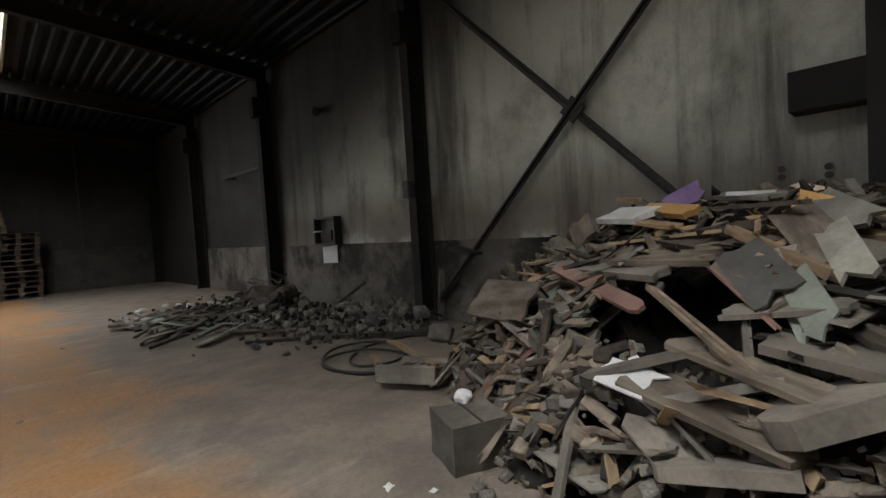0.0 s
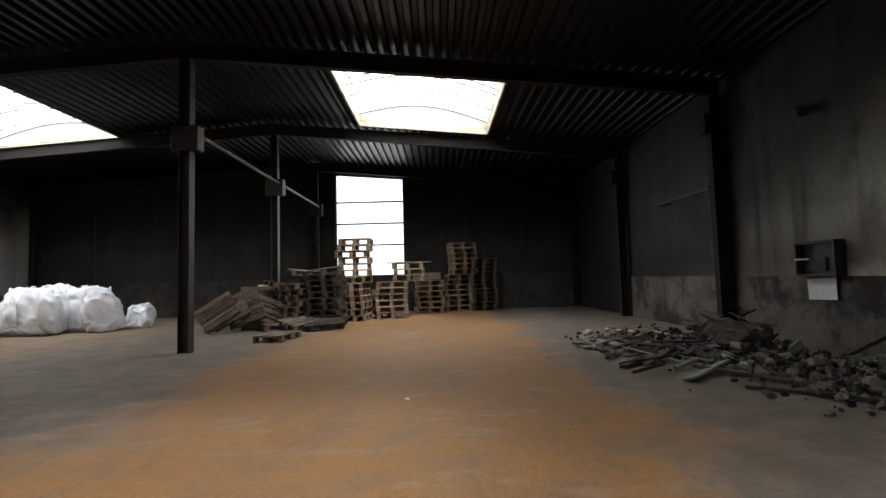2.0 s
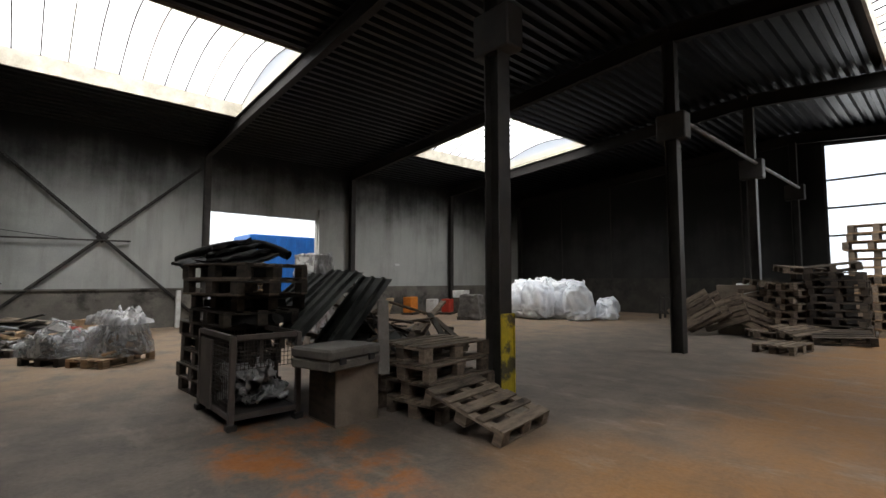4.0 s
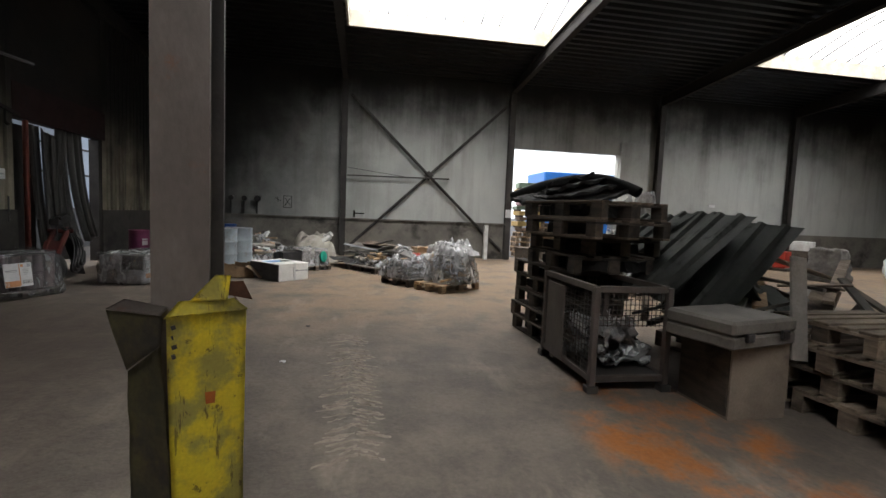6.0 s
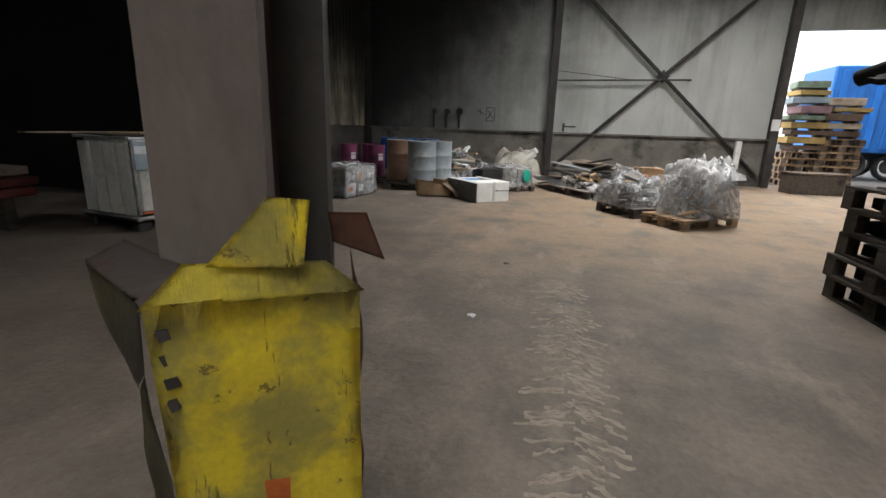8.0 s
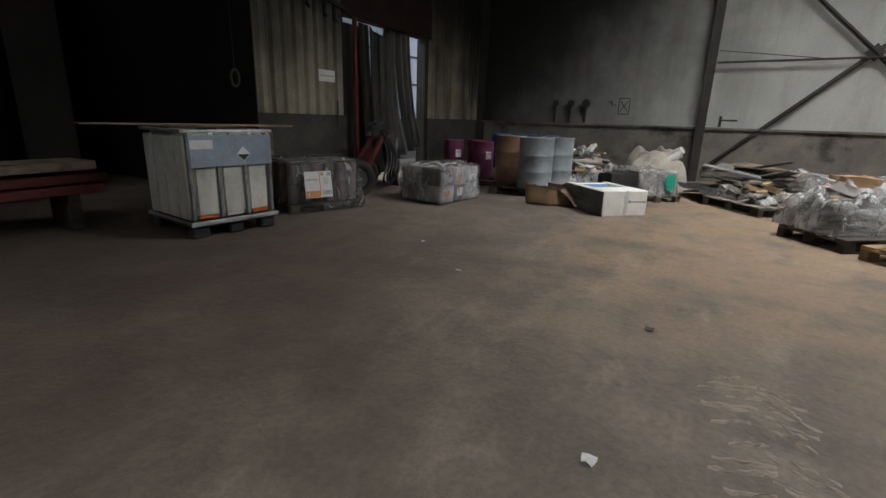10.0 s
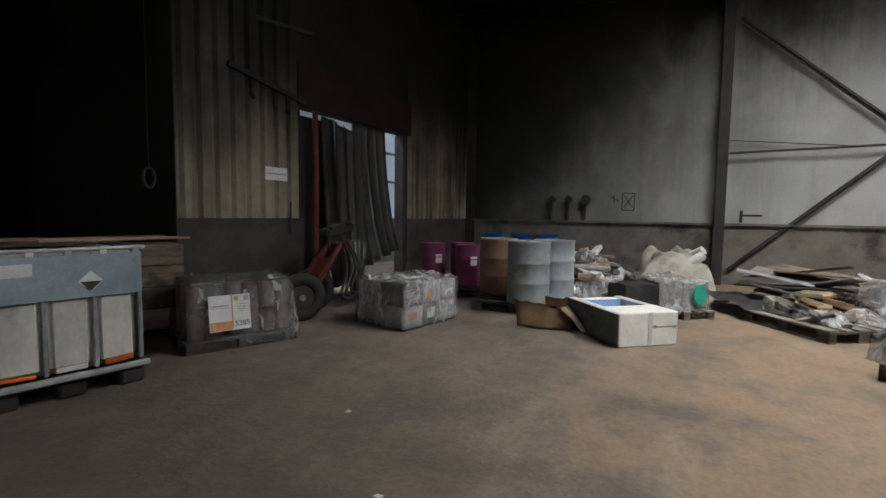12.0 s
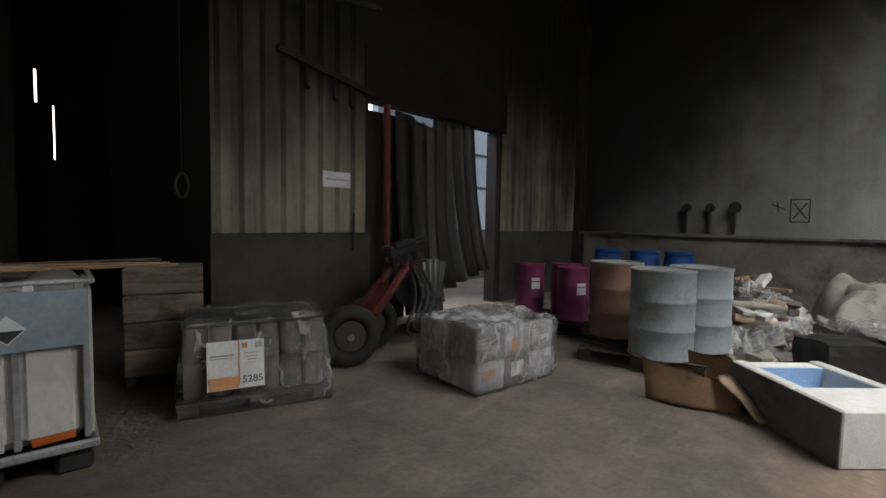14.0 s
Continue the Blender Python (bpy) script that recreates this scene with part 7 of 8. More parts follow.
part("film", bm, M_GRIME, w9, "", True)

# ---- east side: rubble heap, low debris, wall fittings ----
M_RUBBLE = surface("grey_mortar_rubble", (0.2, 0.19, 0.17), (0.12, 0.112, 0.1), 4, 0.9, 0, 0.5, 40, (0.05, 0.045, 0.04), (0.55, 0.7), 3, vary=0.4)
# dark rubble; under the heap boards its near-black stands for shade in the gaps
M_RUBBLE_SHADE = surface("dark_rubble_and_shade", (0.016, 0.014, 0.013), (0.03, 0.026, 0.023), 5, 0.9, 0, 0.6, 30)
M_BOARD_BROWN = surface("dusty_brown_board", (0.215, 0.182, 0.143), (0.095, 0.078, 0.062), 2.2, 0.85, 0, 0.3, 50, (0.085, 0.07, 0.06), (0.55, 0.7), 1.8, (1, 4, 4), 0.35)
M_BOARD_GREY = surface("dusty_grey_panel", (0.2, 0.18, 0.152), (0.1, 0.091, 0.079), 2.0, 0.85, 0, 0.3, 50, (0.08, 0.075, 0.07), (0.55, 0.7), 1.8, vary=0.35)
M_SPLIT = surface("split_pale_wood", (0.33, 0.24, 0.15), (0.22, 0.155, 0.098), 3, 0.8, 0, 0.3, 50, (0.16, 0.11, 0.08), (0.56, 0.7), 2.2, (1, 6, 6), 0.3)
M_PINKISH = surface("faded_red_lath", (0.27, 0.165, 0.135), (0.2, 0.125, 0.105), 3, 0.8, 0, 0.3, 50, vary=0.25)
M_SAGE = surface("sage_green_panel", (0.22, 0.245, 0.21), (0.17, 0.19, 0.165), 3, 0.8, 0, 0.25, 40)
M_AMBER = surface("amber_foam_board", (0.56, 0.33, 0.12), (0.47, 0.27, 0.1), 4, 0.8, 0, 0.2, 40)
M_LILAC = surface("lilac_board", (0.27, 0.18, 0.36), (0.22, 0.14, 0.3), 4, 0.7)
M_PLASTER = surface("dusty_plasterboard", (0.27, 0.26, 0.225), (0.17, 0.163, 0.145), 3, 0.85, 0, 0.3, 40, (0.12, 0.11, 0.1), (0.56, 0.68), 3, vary=0.2)
M_PANEL_HEAP = surface("dark_grey_felt_board", (0.075, 0.075, 0.07), (0.11, 0.108, 0.1), 3, 0.9, 0, 0.3, 40)
M_CABLE = surface("black_cable", (0.014, 0.014, 0.014), (0.02, 0.019, 0.018), 5, 0.55)


def heap_z(x, y):
    def side(p, q):
        dx, dy = q[0] - p[0], q[1] - p[1]
        return ((x - p[0]) * dy - (y - p[1]) * dx) / math.hypot(dx, dy)
    d = min(side((1.25, -1.5), (1.75, 1.7)), side((1.75, 1.7), (2.8, 3.4)), side((2.8, 3.4), (4.9, 4.4)), y + 3.0)
    return 0.0 if d < 0 else 1.75 * (1 - math.exp(-d / 0.95))


def hollow(x, y):
    return math.exp(-(((x - 2.5) / 0.5) ** 2 + ((y - 0.95) / 0.45) ** 2))


heap = thing("rubble_heap", pose(0, 0, 0), "large heap of broken boards, laths and masonry against the wall", "rubble heap")
bm = bmesh.new()
nx, ny = 44, 80
rows = []
for i in range(nx + 1):
    row = []
    for j in range(ny + 1):
        x, y = 1.2 + 4.0 * i / nx, -3.1 + 7.6 * j / ny
        h = heap_z(x, y)
        z = max(-0.02, h * (0.7 - 0.62 * hollow(x, y)) - 0.08 + min(1, h * 2) * 0.22 * noise.noise(Vector((x * 2.3, y * 2.3, 1.0))) + min(1, h * 2) * 0.12 * noise.noise(Vector((x * 6, y * 6, 4.0))))
        row.append(bm.verts.new((x, y, z)))
    rows.append(row)
for i in range(nx):
    for j in range(ny):
        bm.faces.new((rows[i][j], rows[i + 1][j], rows[i + 1][j + 1], rows[i][j + 1]))
part("rubble_fill", bm, M_RUBBLE_SHADE, heap)


def lay(name, a, b, width, thick, mat, lift=0.04, roll=0.0, parent=heap, ragged=True, seed=0):
    """A board from a to b, with slightly ragged ends."""
    a, b = Vector(a) + Z * lift, Vector(b) + Z * lift
    d = (b - a)
    ln = d.length
    d.normalize()
    s = d.cross(Z)
    s = (s.normalized() if s.length > 1e-3 else X.copy())
    u = s.cross(d)
    m = Matrix((d, s, u)).transposed().to_4x4() @ Matrix.Rotation(radians(roll), 4, "X")
    bm2 = bmesh.new()
    r2 = random.Random(seed)
    n = 4 if ragged else 1
    top, low = [], []
    outline = [(-ln / 2 + (r2.uniform(-0.05, 0.05) if ragged else 0), -width / 2 + width * i / n) for i in range(n + 1)]
    outline += [(ln / 2 + (r2.uniform(-0.06, 0.06) if ragged else 0), width / 2 - width * i / n) for i in range(n + 1)]
    top = [bm2.verts.new((p[0], p[1], thick / 2)) for p in outline]
    low = [bm2.verts.new((p[0], p[1], -thick / 2)) for p in outline]
    bm2.faces.new(top[::-1])
    bm2.faces.new(low)
    for i in range(len(top)):
        j = (i + 1) % len(top)
        bm2.faces.new((top[i], top[j], low[j], low[i]))
    bmesh.ops.recalc_face_normals(bm2, faces=bm2.faces)
    ob = part(name, bm2, mat, parent)
    ob.matrix_basis = Matrix.Translation((a + b) / 2) @ m
    return ob


# the boards that stand out
BIG = (
    ("board", (2.28, 0.8, 0.86), (1.98, 0.08, 0.76), 0.2, 0.035, M_BOARD_BROWN, 0.04, -8),
    ("board", (2.1, 1.0, 0.66), (1.86, 0.15, 0.56), 0.27, 0.04, M_BOARD_BROWN, 0.05, -14),
    ("slab", (1.86, 0.27, 0.6), (2.2, -0.35, 0.88), 0.36, 0.12, M_BOARD_GREY, 0.08, 10),
    ("slab", (2.3, 0.35, 0.9), (2.1, -0.35, 0.85), 0.3, 0.05, M_BOARD_GREY, 0.06, -6),
    ("lath", (3.06, 2.03, 1.12), (2.38, 1.06, 0.96), 0.12, 0.03, M_PINKISH, 0.1, -25),
    ("board", (2.95, 1.45, 1.26), (2.8, 0.75, 1.28), 0.26, 0.04, M_BOARD_BROWN, 0.06, -12),
    ("board", (3.3, 2.2, 1.18), (2.7, 1.0, 1.2), 0.26, 0.05, M_BOARD_GREY, 0.06, -20),
    ("beam", (3.1, 0.7, 1.42), (2.55, 0.1, 1.18), 0.09, 0.06, M_SPLIT, 0.08, 10),
    ("stick", (2.5, 1.0, 1.06), (2.06, 0.36, 0.74), 0.03, 0.03, M_WOOD, 0.1, 0),
    ("plank", (2.06, 1.28, 0.6), (2.2, 0.66, 0.82), 0.1, 0.04, M_BOARD_GREY, 0.07, 0),
    ("sheet", (3.0, 2.95, 0.84), (2.7, 2.1, 0.88), 0.42, 0.025, M_BOARD_BROWN, 0.08, -48),
    ("white_panel", (4.0, 2.0, 1.52), (3.6, 1.45, 1.5), 0.3, 0.05, M_WHITE, 0.14, -20),
    ("foam_board", (3.9, 1.6, 1.54), (3.35, 1.02, 1.48), 0.14, 0.05, M_AMBER, 0.16, -30),
    ("panel", (3.2, 0.4, 1.5), (2.65, 0.1, 1.2), 0.24, 0.03, M_BOARD_BROWN, 0.12, -30),
    ("foam_board", (3.55, 0.42, 1.56), (3.3, 0.24, 1.5), 0.2, 0.04, M_AMBER, 0.1, -50),
    ("lilac_piece", (4.45, 1.6, 1.6), (4.6, 1.35, 1.74), 0.2, 0.02, M_LILAC, 0.12, -60),
    ("strip", (3.18, 1.6, 1.34), (3.1, 0.78, 1.42), 0.06, 0.025, M_SPLIT, 0.08, 0),
    ("slab", (1.78, 0.72, 0.36), (1.84, 0.18, 0.48), 0.32, 0.07, M_BOARD_GREY, 0.03, 12),
    ("panel", (2.85, 0.66, 1.28), (2.46, 0.3, 1.08), 0.24, 0.03, M_BOARD_GREY, 0.05, -30),
    ("panel", (2.6, 0.33, 1.16), (2.26, 0.16, 0.92), 0.15, 0.03, M_SAGE, 0.08, -40),
    ("panel", (2.9, 0.2, 1.3), (2.6, -0.2, 1.2), 0.2, 0.03, M_BOARD_GREY, 0.1, -40),
    ("board", (3.7, 2.75, 1.1), (3.25, 2.3, 1.16), 0.16, 0.03, M_SPLIT, 0.1, -10),
    ("board", (3.9, 2.6, 1.36), (3.3, 2.1, 1.24), 0.24, 0.04, M_BOARD_BROWN, 0.07, -20),
    ("board", (3.75, 2.2, 1.5), (3.45, 1.95, 1.3), 0.26, 0.05, M_BOARD_BROWN, 0.12, -50),
    ("white_piece", (3.95, 0.85, 1.62), (3.7, 0.5, 1.6), 0.2, 0.03, M_WHITE, 0.12, 20),
    ("board", (4.7, 2.2, 1.7), (4.5, 1.9, 1.66), 0.14, 0.05, M_SPLIT, 0.14, 0),
    ("board", (4.5, 0.6, 1.72), (4.1, 0.35, 1.64), 0.2, 0.04, M_CARD_PALE, 0.06, -30),
    ("plank", (2.06, 2.0, 0.26), (1.88, 1.38, 0.32), 0.08, 0.03, M_SPLIT, 0.05, 0),
    ("lath", (3.6, 0.9, 1.5), (3.0, 0.3, 1.5), 0.05, 0.03, M_WOOD_DARK, 0.16, 0),
    ("white_paper", (2.18, 1.08, 0.66), (2.06, 0.9, 0.6), 0.2, 0.01, M_PAPER, 0.08, -35),
    ("white_paper", (2.1, 1.02, 0.6), (2.03, 0.88, 0.5), 0.12, 0.01, M_PAPER, 0.08, 30),
)
BIG += (
    ("plaster_panel", (3.4, 0.28, 1.5), (2.9, 0.02, 1.36), 0.22, 0.03, M_PLASTER, 0.16, -38),
    ("plaster_panel", (2.9, 0.16, 1.36), (2.5, 0.02, 1.14), 0.17, 0.03, M_PLASTER, 0.14, -30),
    ("panel", (2.85, 0.62, 1.27), (2.42, 0.34, 1.06), 0.28, 0.02, M_PANEL_HEAP, 0.12, -34),
    ("panel", (2.55, 0.3, 1.16), (2.22, 0.12, 0.94), 0.17, 0.015, M_SAGE, 0.12, -48),
    ("stick", (2.84, 0.8, 1.2), (2.28, 0.34, 0.95), 0.025, 0.02, M_PINKISH, 0.1, 0),
    ("stick", (2.6, 1.1, 1.05), (2.05, 0.5, 0.8), 0.025, 0.025, M_WOOD, 0.12, 0),
    ("sheet", (1.9, 1.45, 0.2), (1.72, 0.95, 0.2), 0.3, 0.012, M_PLASTER, 0.03, 6),
    ("sheet", (2.0, 0.9, 0.5), (1.84, 0.6, 0.36), 0.3, 0.02, M_BOARD_GREY, 0.03, -8),
    ("rag", (2.1, 1.16, 0.62), (2.0, 0.84, 0.6), 0.22, 0.012, M_PAPER, 0.1, -24),
    ("board", (4.3, 1.1, 1.66), (3.5, 0.5, 1.6), 0.16, 0.03, M_BOARD_GREY, 0.12, -12),
    ("board", (3.95, 1.9, 1.5), (3.2, 1.1, 1.42), 0.12, 0.03, M_SPLIT, 0.12, -8),
)
for k, (nm, a, b, w, th, mat, lift, roll) in enumerate(BIG):
    lay(nm, a, b, w, th, mat, lift, roll, seed=k)
r5 = random.Random(31)
for k in range(268):
    for _ in range(40):
        x, y = (r5.uniform(1.4, 5.0), r5.uniform(-2.0, 4.2)) if k % 4 == 1 else (r5.uniform(2.1, 4.0), r5.uniform(-0.8, 1.3)) if k % 2 else (r5.uniform(1.6, 3.4), r5.uniform(0.6, 3.4))
        h = heap_z(x, y)
        if h > 0.12 and hollow(x, y) < 0.22:
            break
    ln, ang = min(1.1, 0.14 + r5.expovariate(4.2)), r5.uniform(0, math.pi)
    dx, dy = math.cos(ang) * ln / 2, math.sin(ang) * ln / 2
    tilt = r5.gauss(0, 0.11)
    x0, x1 = max(1.35, min(5.1, x - dx)), max(1.35, min(5.1, x + dx))
    za, zb = max(0.03, heap_z(x0, y - dy)) + tilt * 0.4, max(0.03, heap_z(x1, y + dy)) - tilt * 0.4
    mid = (za + zb) / 2
    za, zb = mid + (za - mid) * 0.75, mid + (zb - mid) * 0.75
    mat = r5.choice([M_BOARD_BROWN] * 8 + [M_BOARD_GREY] * 5 + [M_WOOD_DARK] * 5 + [M_SPLIT, M_PINKISH, M_SAGE, M_RUBBLE, M_CARD])
    wide = r5.choice((0.045, 0.06, 0.08, 0.1, 0.14, 0.22))
    lay("board", (x0, y - dy, max(0.04, za)), (x1, y + dy, max(0.04, zb)), wide if ln > 0.5 else min(wide, 0.14), r5.choice((0.015, 0.02, 0.03, 0.05)), mat, r5.uniform(-0.14, 0.06), r5.gauss(0, 20), seed=100 + k)


def stone(r2, size):
    bm2 = bmesh.new()
    bmesh.ops.create_cube(bm2, size=1)
    for v in bm2.verts:
        v.co = Vector((v.co.x * r2.uniform(0.6, 1.2), v.co.y * r2.uniform(0.6, 1.2), v.co.z * r2.uniform(0.4, 0.9))) * size
    bmesh.ops.bevel(bm2, geom=bm2.edges[:], offset=size * 0.12, segments=1, affect="EDGES")
    return bm2


STONES = []
r6 = random.Random(5)
for k in range(10):
    b9 = stone(r6, 1.0)
    me = bpy.data.meshes.new("chunk")
    b9.to_mesh(me)
    b9.free()
    me.materials.append((M_RUBBLE, M_RUBBLE, M_BOARD_GREY, M_RUBBLE, M_GRIME)[k % 5])
    STONES.append(me)


def chunk(parent, x, y, z, size, r2):
    ob2 = new("chunk", r2.choice(STONES))
    ob2.parent = parent
    ob2.matrix_basis = pose(x, y, z, r2.uniform(-40, 40), r2.uniform(-40, 40), r2.uniform(0, 360)) @ Matrix.Diagonal((size, size, size, 1))


for k in range(46):
    x, y = r6.uniform(1.85, 2.35), r6.uniform(1.15, 2.0)
    b9 = bmesh.new()
    box(b9, (r6.uniform(0.13, 0.24), 0.11, r6.uniform(0.05, 0.09)), (0, 0, 0), None, 0.008)
    ob = part("brick", b9, r6.choice((M_WOOD_DARK, M_BOARD_BROWN, M_RUBBLE, M_BOARD_BROWN)), heap)
    ob.matrix_basis = pose(x, y, heap_z(x, y) * 0.92 + 0.02, r6.uniform(-35, 35), r6.uniform(-35, 35), r6.uniform(0, 180))
for k in range(34):
    x, y = r6.uniform(1.5, 4.8), r6.uniform(-1.5, 4.0)
    h = heap_z(x, y)
    if h > 0.02:
        chunk(heap, x, y, h + 0.0, r6.uniform(0.08, 0.22), r6)
for k in range(55):
    x, y = r6.uniform(1.35, 2.3), r6.uniform(0.2, 1.9)
    h = heap_z(x, y)
    if h < 0.55:
        chunk(heap, x, y, h * 0.9 + 0.02, r6.uniform(0.03, 0.09), r6)


def gravel(name, n, place, sizes, mats, seed, label, category, stretch_by=1.0):
    """Past counting: small broken bits joined in one mesh."""
    r2 = random.Random(seed)
    verts, faces, idx = [], [], []
    for k in range(n):
        x, y, z = place(r2)
        s = r2.uniform(*sizes)
        if stretch_by > 1:
            m = pose(x, y, z, r2.gauss(0, 22), r2.gauss(0, 22), r2.uniform(0, 360)) @ Matrix.Diagonal((r2.uniform(1, stretch_by), 1, r2.uniform(0.3, 0.8), 1))
        else:
            m = pose(x, y, z + s * 0.2, r2.uniform(0, 360), r2.uniform(0, 360), r2.uniform(0, 360))
        base = len(verts)
        for cx in (-1, 1):
            for cy in (-1, 1):
                for cz in (-1, 1):
                    verts.append(m @ Vector((cx * s * r2.uniform(0.3, 0.7), cy * s * r2.uniform(0.3, 0.6), cz * s * r2.uniform(0.15, 0.4))))
        for f in ((0, 1, 3, 2), (4, 6, 7, 5), (0, 4, 5, 1), (2, 3, 7, 6), (0, 2, 6, 4), (1, 5, 7, 3)):
            faces.append([base + q for q in f])
            idx.append(k % len(mats))
    me = bpy.data.meshes.new(name)
    me.from_pydata([tuple(v) for v in verts], [], faces)
    for m in mats:
        me.materials.append(m)
    me.polygons.foreach_set("material_index", idx)
    ob2 = new(name, me)
    return tagged(ob2, label, category, "", "stuff")


def around_heap(r2):
    while True:
        x, y = r2.uniform(1.2, 3.2), r2.uniform(-0.6, 3.6)
        h = heap_z(x, y)
        if 0 < h < 0.9:
            return x, y, h * 0.92


def over_heap(r2):
    while True:
        x, y = r2.uniform(1.5, 4.9), r2.uniform(-1.5, 3.9)
        h = heap_z(x, y)
        if h > 0.1 and hollow(x, y) < 0.3:
            return x, y, h + r2.uniform(-0.06, 0.12)


gravel("board_splinters", 1300, over_heap, (0.03, 0.085), [M_BOARD_BROWN, M_WOOD_DARK, M_BOARD_GREY, M_RUBBLE_SHADE, M_SPLIT, M_RUBBLE, M_WOOD_DARK], 23, "splinters, lath ends and plaster bits strewn over the heap", "rubble", 6.0)
gravel("rubble_crumbs", 900, around_heap, (0.015, 0.055), [M_RUBBLE, M_BOARD_GREY, M_WOOD, M_RUBBLE], 3, "fine mortar crumbs and splinters round the heap", "rubble")


def low_pile(r2):
    while True:
        u = r2.random()
        x, y = r2.gauss(3.9 - 1.0 * u, 0.55), 6.0 + 6.6 * u + r2.gauss(0, 0.5)
        if 1.3 < x < 5.2:
            return x, y, 0.28 * math.exp(-((x - 4.2) / 1.0) ** 2) * r2.random()


def mortar_heap(r2):
    while True:
        x, y = r2.gauss(4.35, 0.5), r2.gauss(7.1, 0.75)
        if 3.0 < x < 5.2 and y > 5.6:
            return x, y, 0.34 * math.exp(-((x - 4.7) / 0.8) ** 2 - ((y - 7.1) / 1.0) ** 2) * r2.uniform(0.2, 1.0)


gravel("mortar_lumps", 620, mortar_heap, (0.04, 0.15), [M_RUBBLE, M_PLASTER, M_RUBBLE, M_BOARD_GREY], 17, "heap of broken pale mortar by the wall column", "rubble")
gravel("masonry_crumbs", 900, low_pile, (0.02, 0.1), [M_RUBBLE, M_RUBBLE_SHADE, M_RUBBLE_SHADE, M_GRIME], 9, "broken mortar and plaster strewn along the wall", "rubble")

pile = thing("debris_pile", pose(0, 0, 0), "low pile of dark laths, stones and scrap along the wall", "debris")
r7 = random.Random(77)
for k in range(85):
    u = r7.random()
    x, y = r7.uniform(1.6, 4.6), 7.6 + 4.6 * u
    x = max(1.4, min(4.9, x - 0.6 * u))
    ln, ang = r7.uniform(0.3, 1.5), r7.gauss(1.1, 0.6)
    dx, dy = math.cos(ang) * ln / 2, math.sin(ang) * ln / 2
    z = 0.05 + 0.3 * math.exp(-((x - 3.9) / 0.9) ** 2 - ((y - 10.4) / 1.6) ** 2) * r7.random()
    lay("lath", (max(1.2, x - dx), y - dy, z), (min(5.1, x + dx), y + dy, z + r7.uniform(-0.02, 0.08)), r7.choice((0.04, 0.07, 0.1, 0.18)), r7.choice((0.02, 0.03, 0.05)), r7.choice([M_WOOD_DARK] * 6 + [M_STEEL] * 2 + [M_GRIME, M_BOARD_BROWN, M_SAGE]), 0.0, r7.gauss(0, 12), pile, True, 500 + k)
for k in range(95):
    x, y, z = low_pile(r7)
    if y < 9.3:
        chunk(pile, x, y, z + 0.05, r7.uniform(0.08, 0.24), r7)
bm = bmesh.new()
bmesh.ops.create_icosphere(bm, subdivisions=4, radius=1, matrix=Matrix.Diagonal((0.55, 1.0, 0.42, 1)))
crumple(bm, 0.22, 2.6, 4, False)
for v in bm.verts:
    v.co.z = max(-0.02, v.co.z)
ob = part("dark_tangle", bm, M_WOOD_DARK, pile, "tangled burnt scrap")
ob.location = (4.25, 10.6, 0.1)
for k in range(26):
    a = Vector((4.2 + r7.uniform(-0.6, 0.5), 10.5 + r7.uniform(-1.1, 1.1), r7.uniform(0.2, 0.75)))
    lay("twisted_strip", a, a + Vector((r7.uniform(-0.4, 0.4), r7.uniform(-0.6, 0.6), r7.uniform(-0.2, 0.25))), 0.05, 0.015, r7.choice([M_WOOD_DARK, M_STEEL, M_GRIME]), 0, r7.uniform(-60, 60), pile, True, 700 + k)
lay("flat_board", (3.9, 12.9, 0.06), (3.4, 14.6, 0.1), 0.9, 0.04, M_BOARD_BROWN, 0, 0, pile, True, 5)
for k, (x, y) in enumerate(((2.19, 13.3), (2.05, 13.1), (3.0, 13.4), (3.2, 13.1), (2.75, 13.6), (4.3, 8.3), (4.6, 8.1), (3.9, 7.9))):
    bm = stone(r7, 0.16)
    ob = part("plaster_lump", bm, M_WHITE)
    ob.matrix_basis = pose(x, y, 0.05, 0, 0, 40 * k)
    tagged(ob, "white plaster lump lying on the floor", "plaster", "plaster lumps")

# pale plank beside the wall column, strip of timber on its foot
bm = bmesh.new()
bar(bm, (5.12, 5.72, 0.02), (5.2, 5.7, 0.92), 0.14, 0.03, (0, 1, 0), 0.004)
tagged(part("plank", bm, M_PLASTER), "pale dusty plank leaning beside the wall column", "plank")
bm = bmesh.new()
bar(bm, (4.55, 8.5, 0.05), (5.1, 7.9, 0.62), 0.06, 0.06, (0, 0, 1), 0.006)
tagged(part("bent_pipe", bm, M_BLACK), "dark pipe end rising from the rubble", "pipe")

# concrete block, grille, cable, lengths near the heap
blk = thing("concrete_block", pose(1.83, 2.06, 0, 0, 0, -22), "grey cracked concrete block on the floor", "block")
bm = bmesh.new()
grid_box(bm, 0.44, 0.42, 0.33, 0.11)
crumple(bm, 0.012, 6, 2)
part("block", bm, M_BOARD_GREY, blk)
bm = bmesh.new()
span(bm, -0.008, 0.01, -0.2, 0.2, 0.329, 0.335)
part("crack", bm, M_RUBBLE_SHADE, blk)
bm = bmesh.new()
bmesh.ops.create_icosphere(bm, subdivisions=2, radius=0.07, matrix=Matrix.Translation((0.05, 0.2, 0.36)))
crumple(bm, 0.02, 9, 1, False)
part("paper_ball", bm, M_PAPER, blk)
gr = thing("slatted_frame", pose(2.75, 3.66, 0.02, 0, 9, 28), "dusty grey slatted timber frame lying by the heap", "frame")
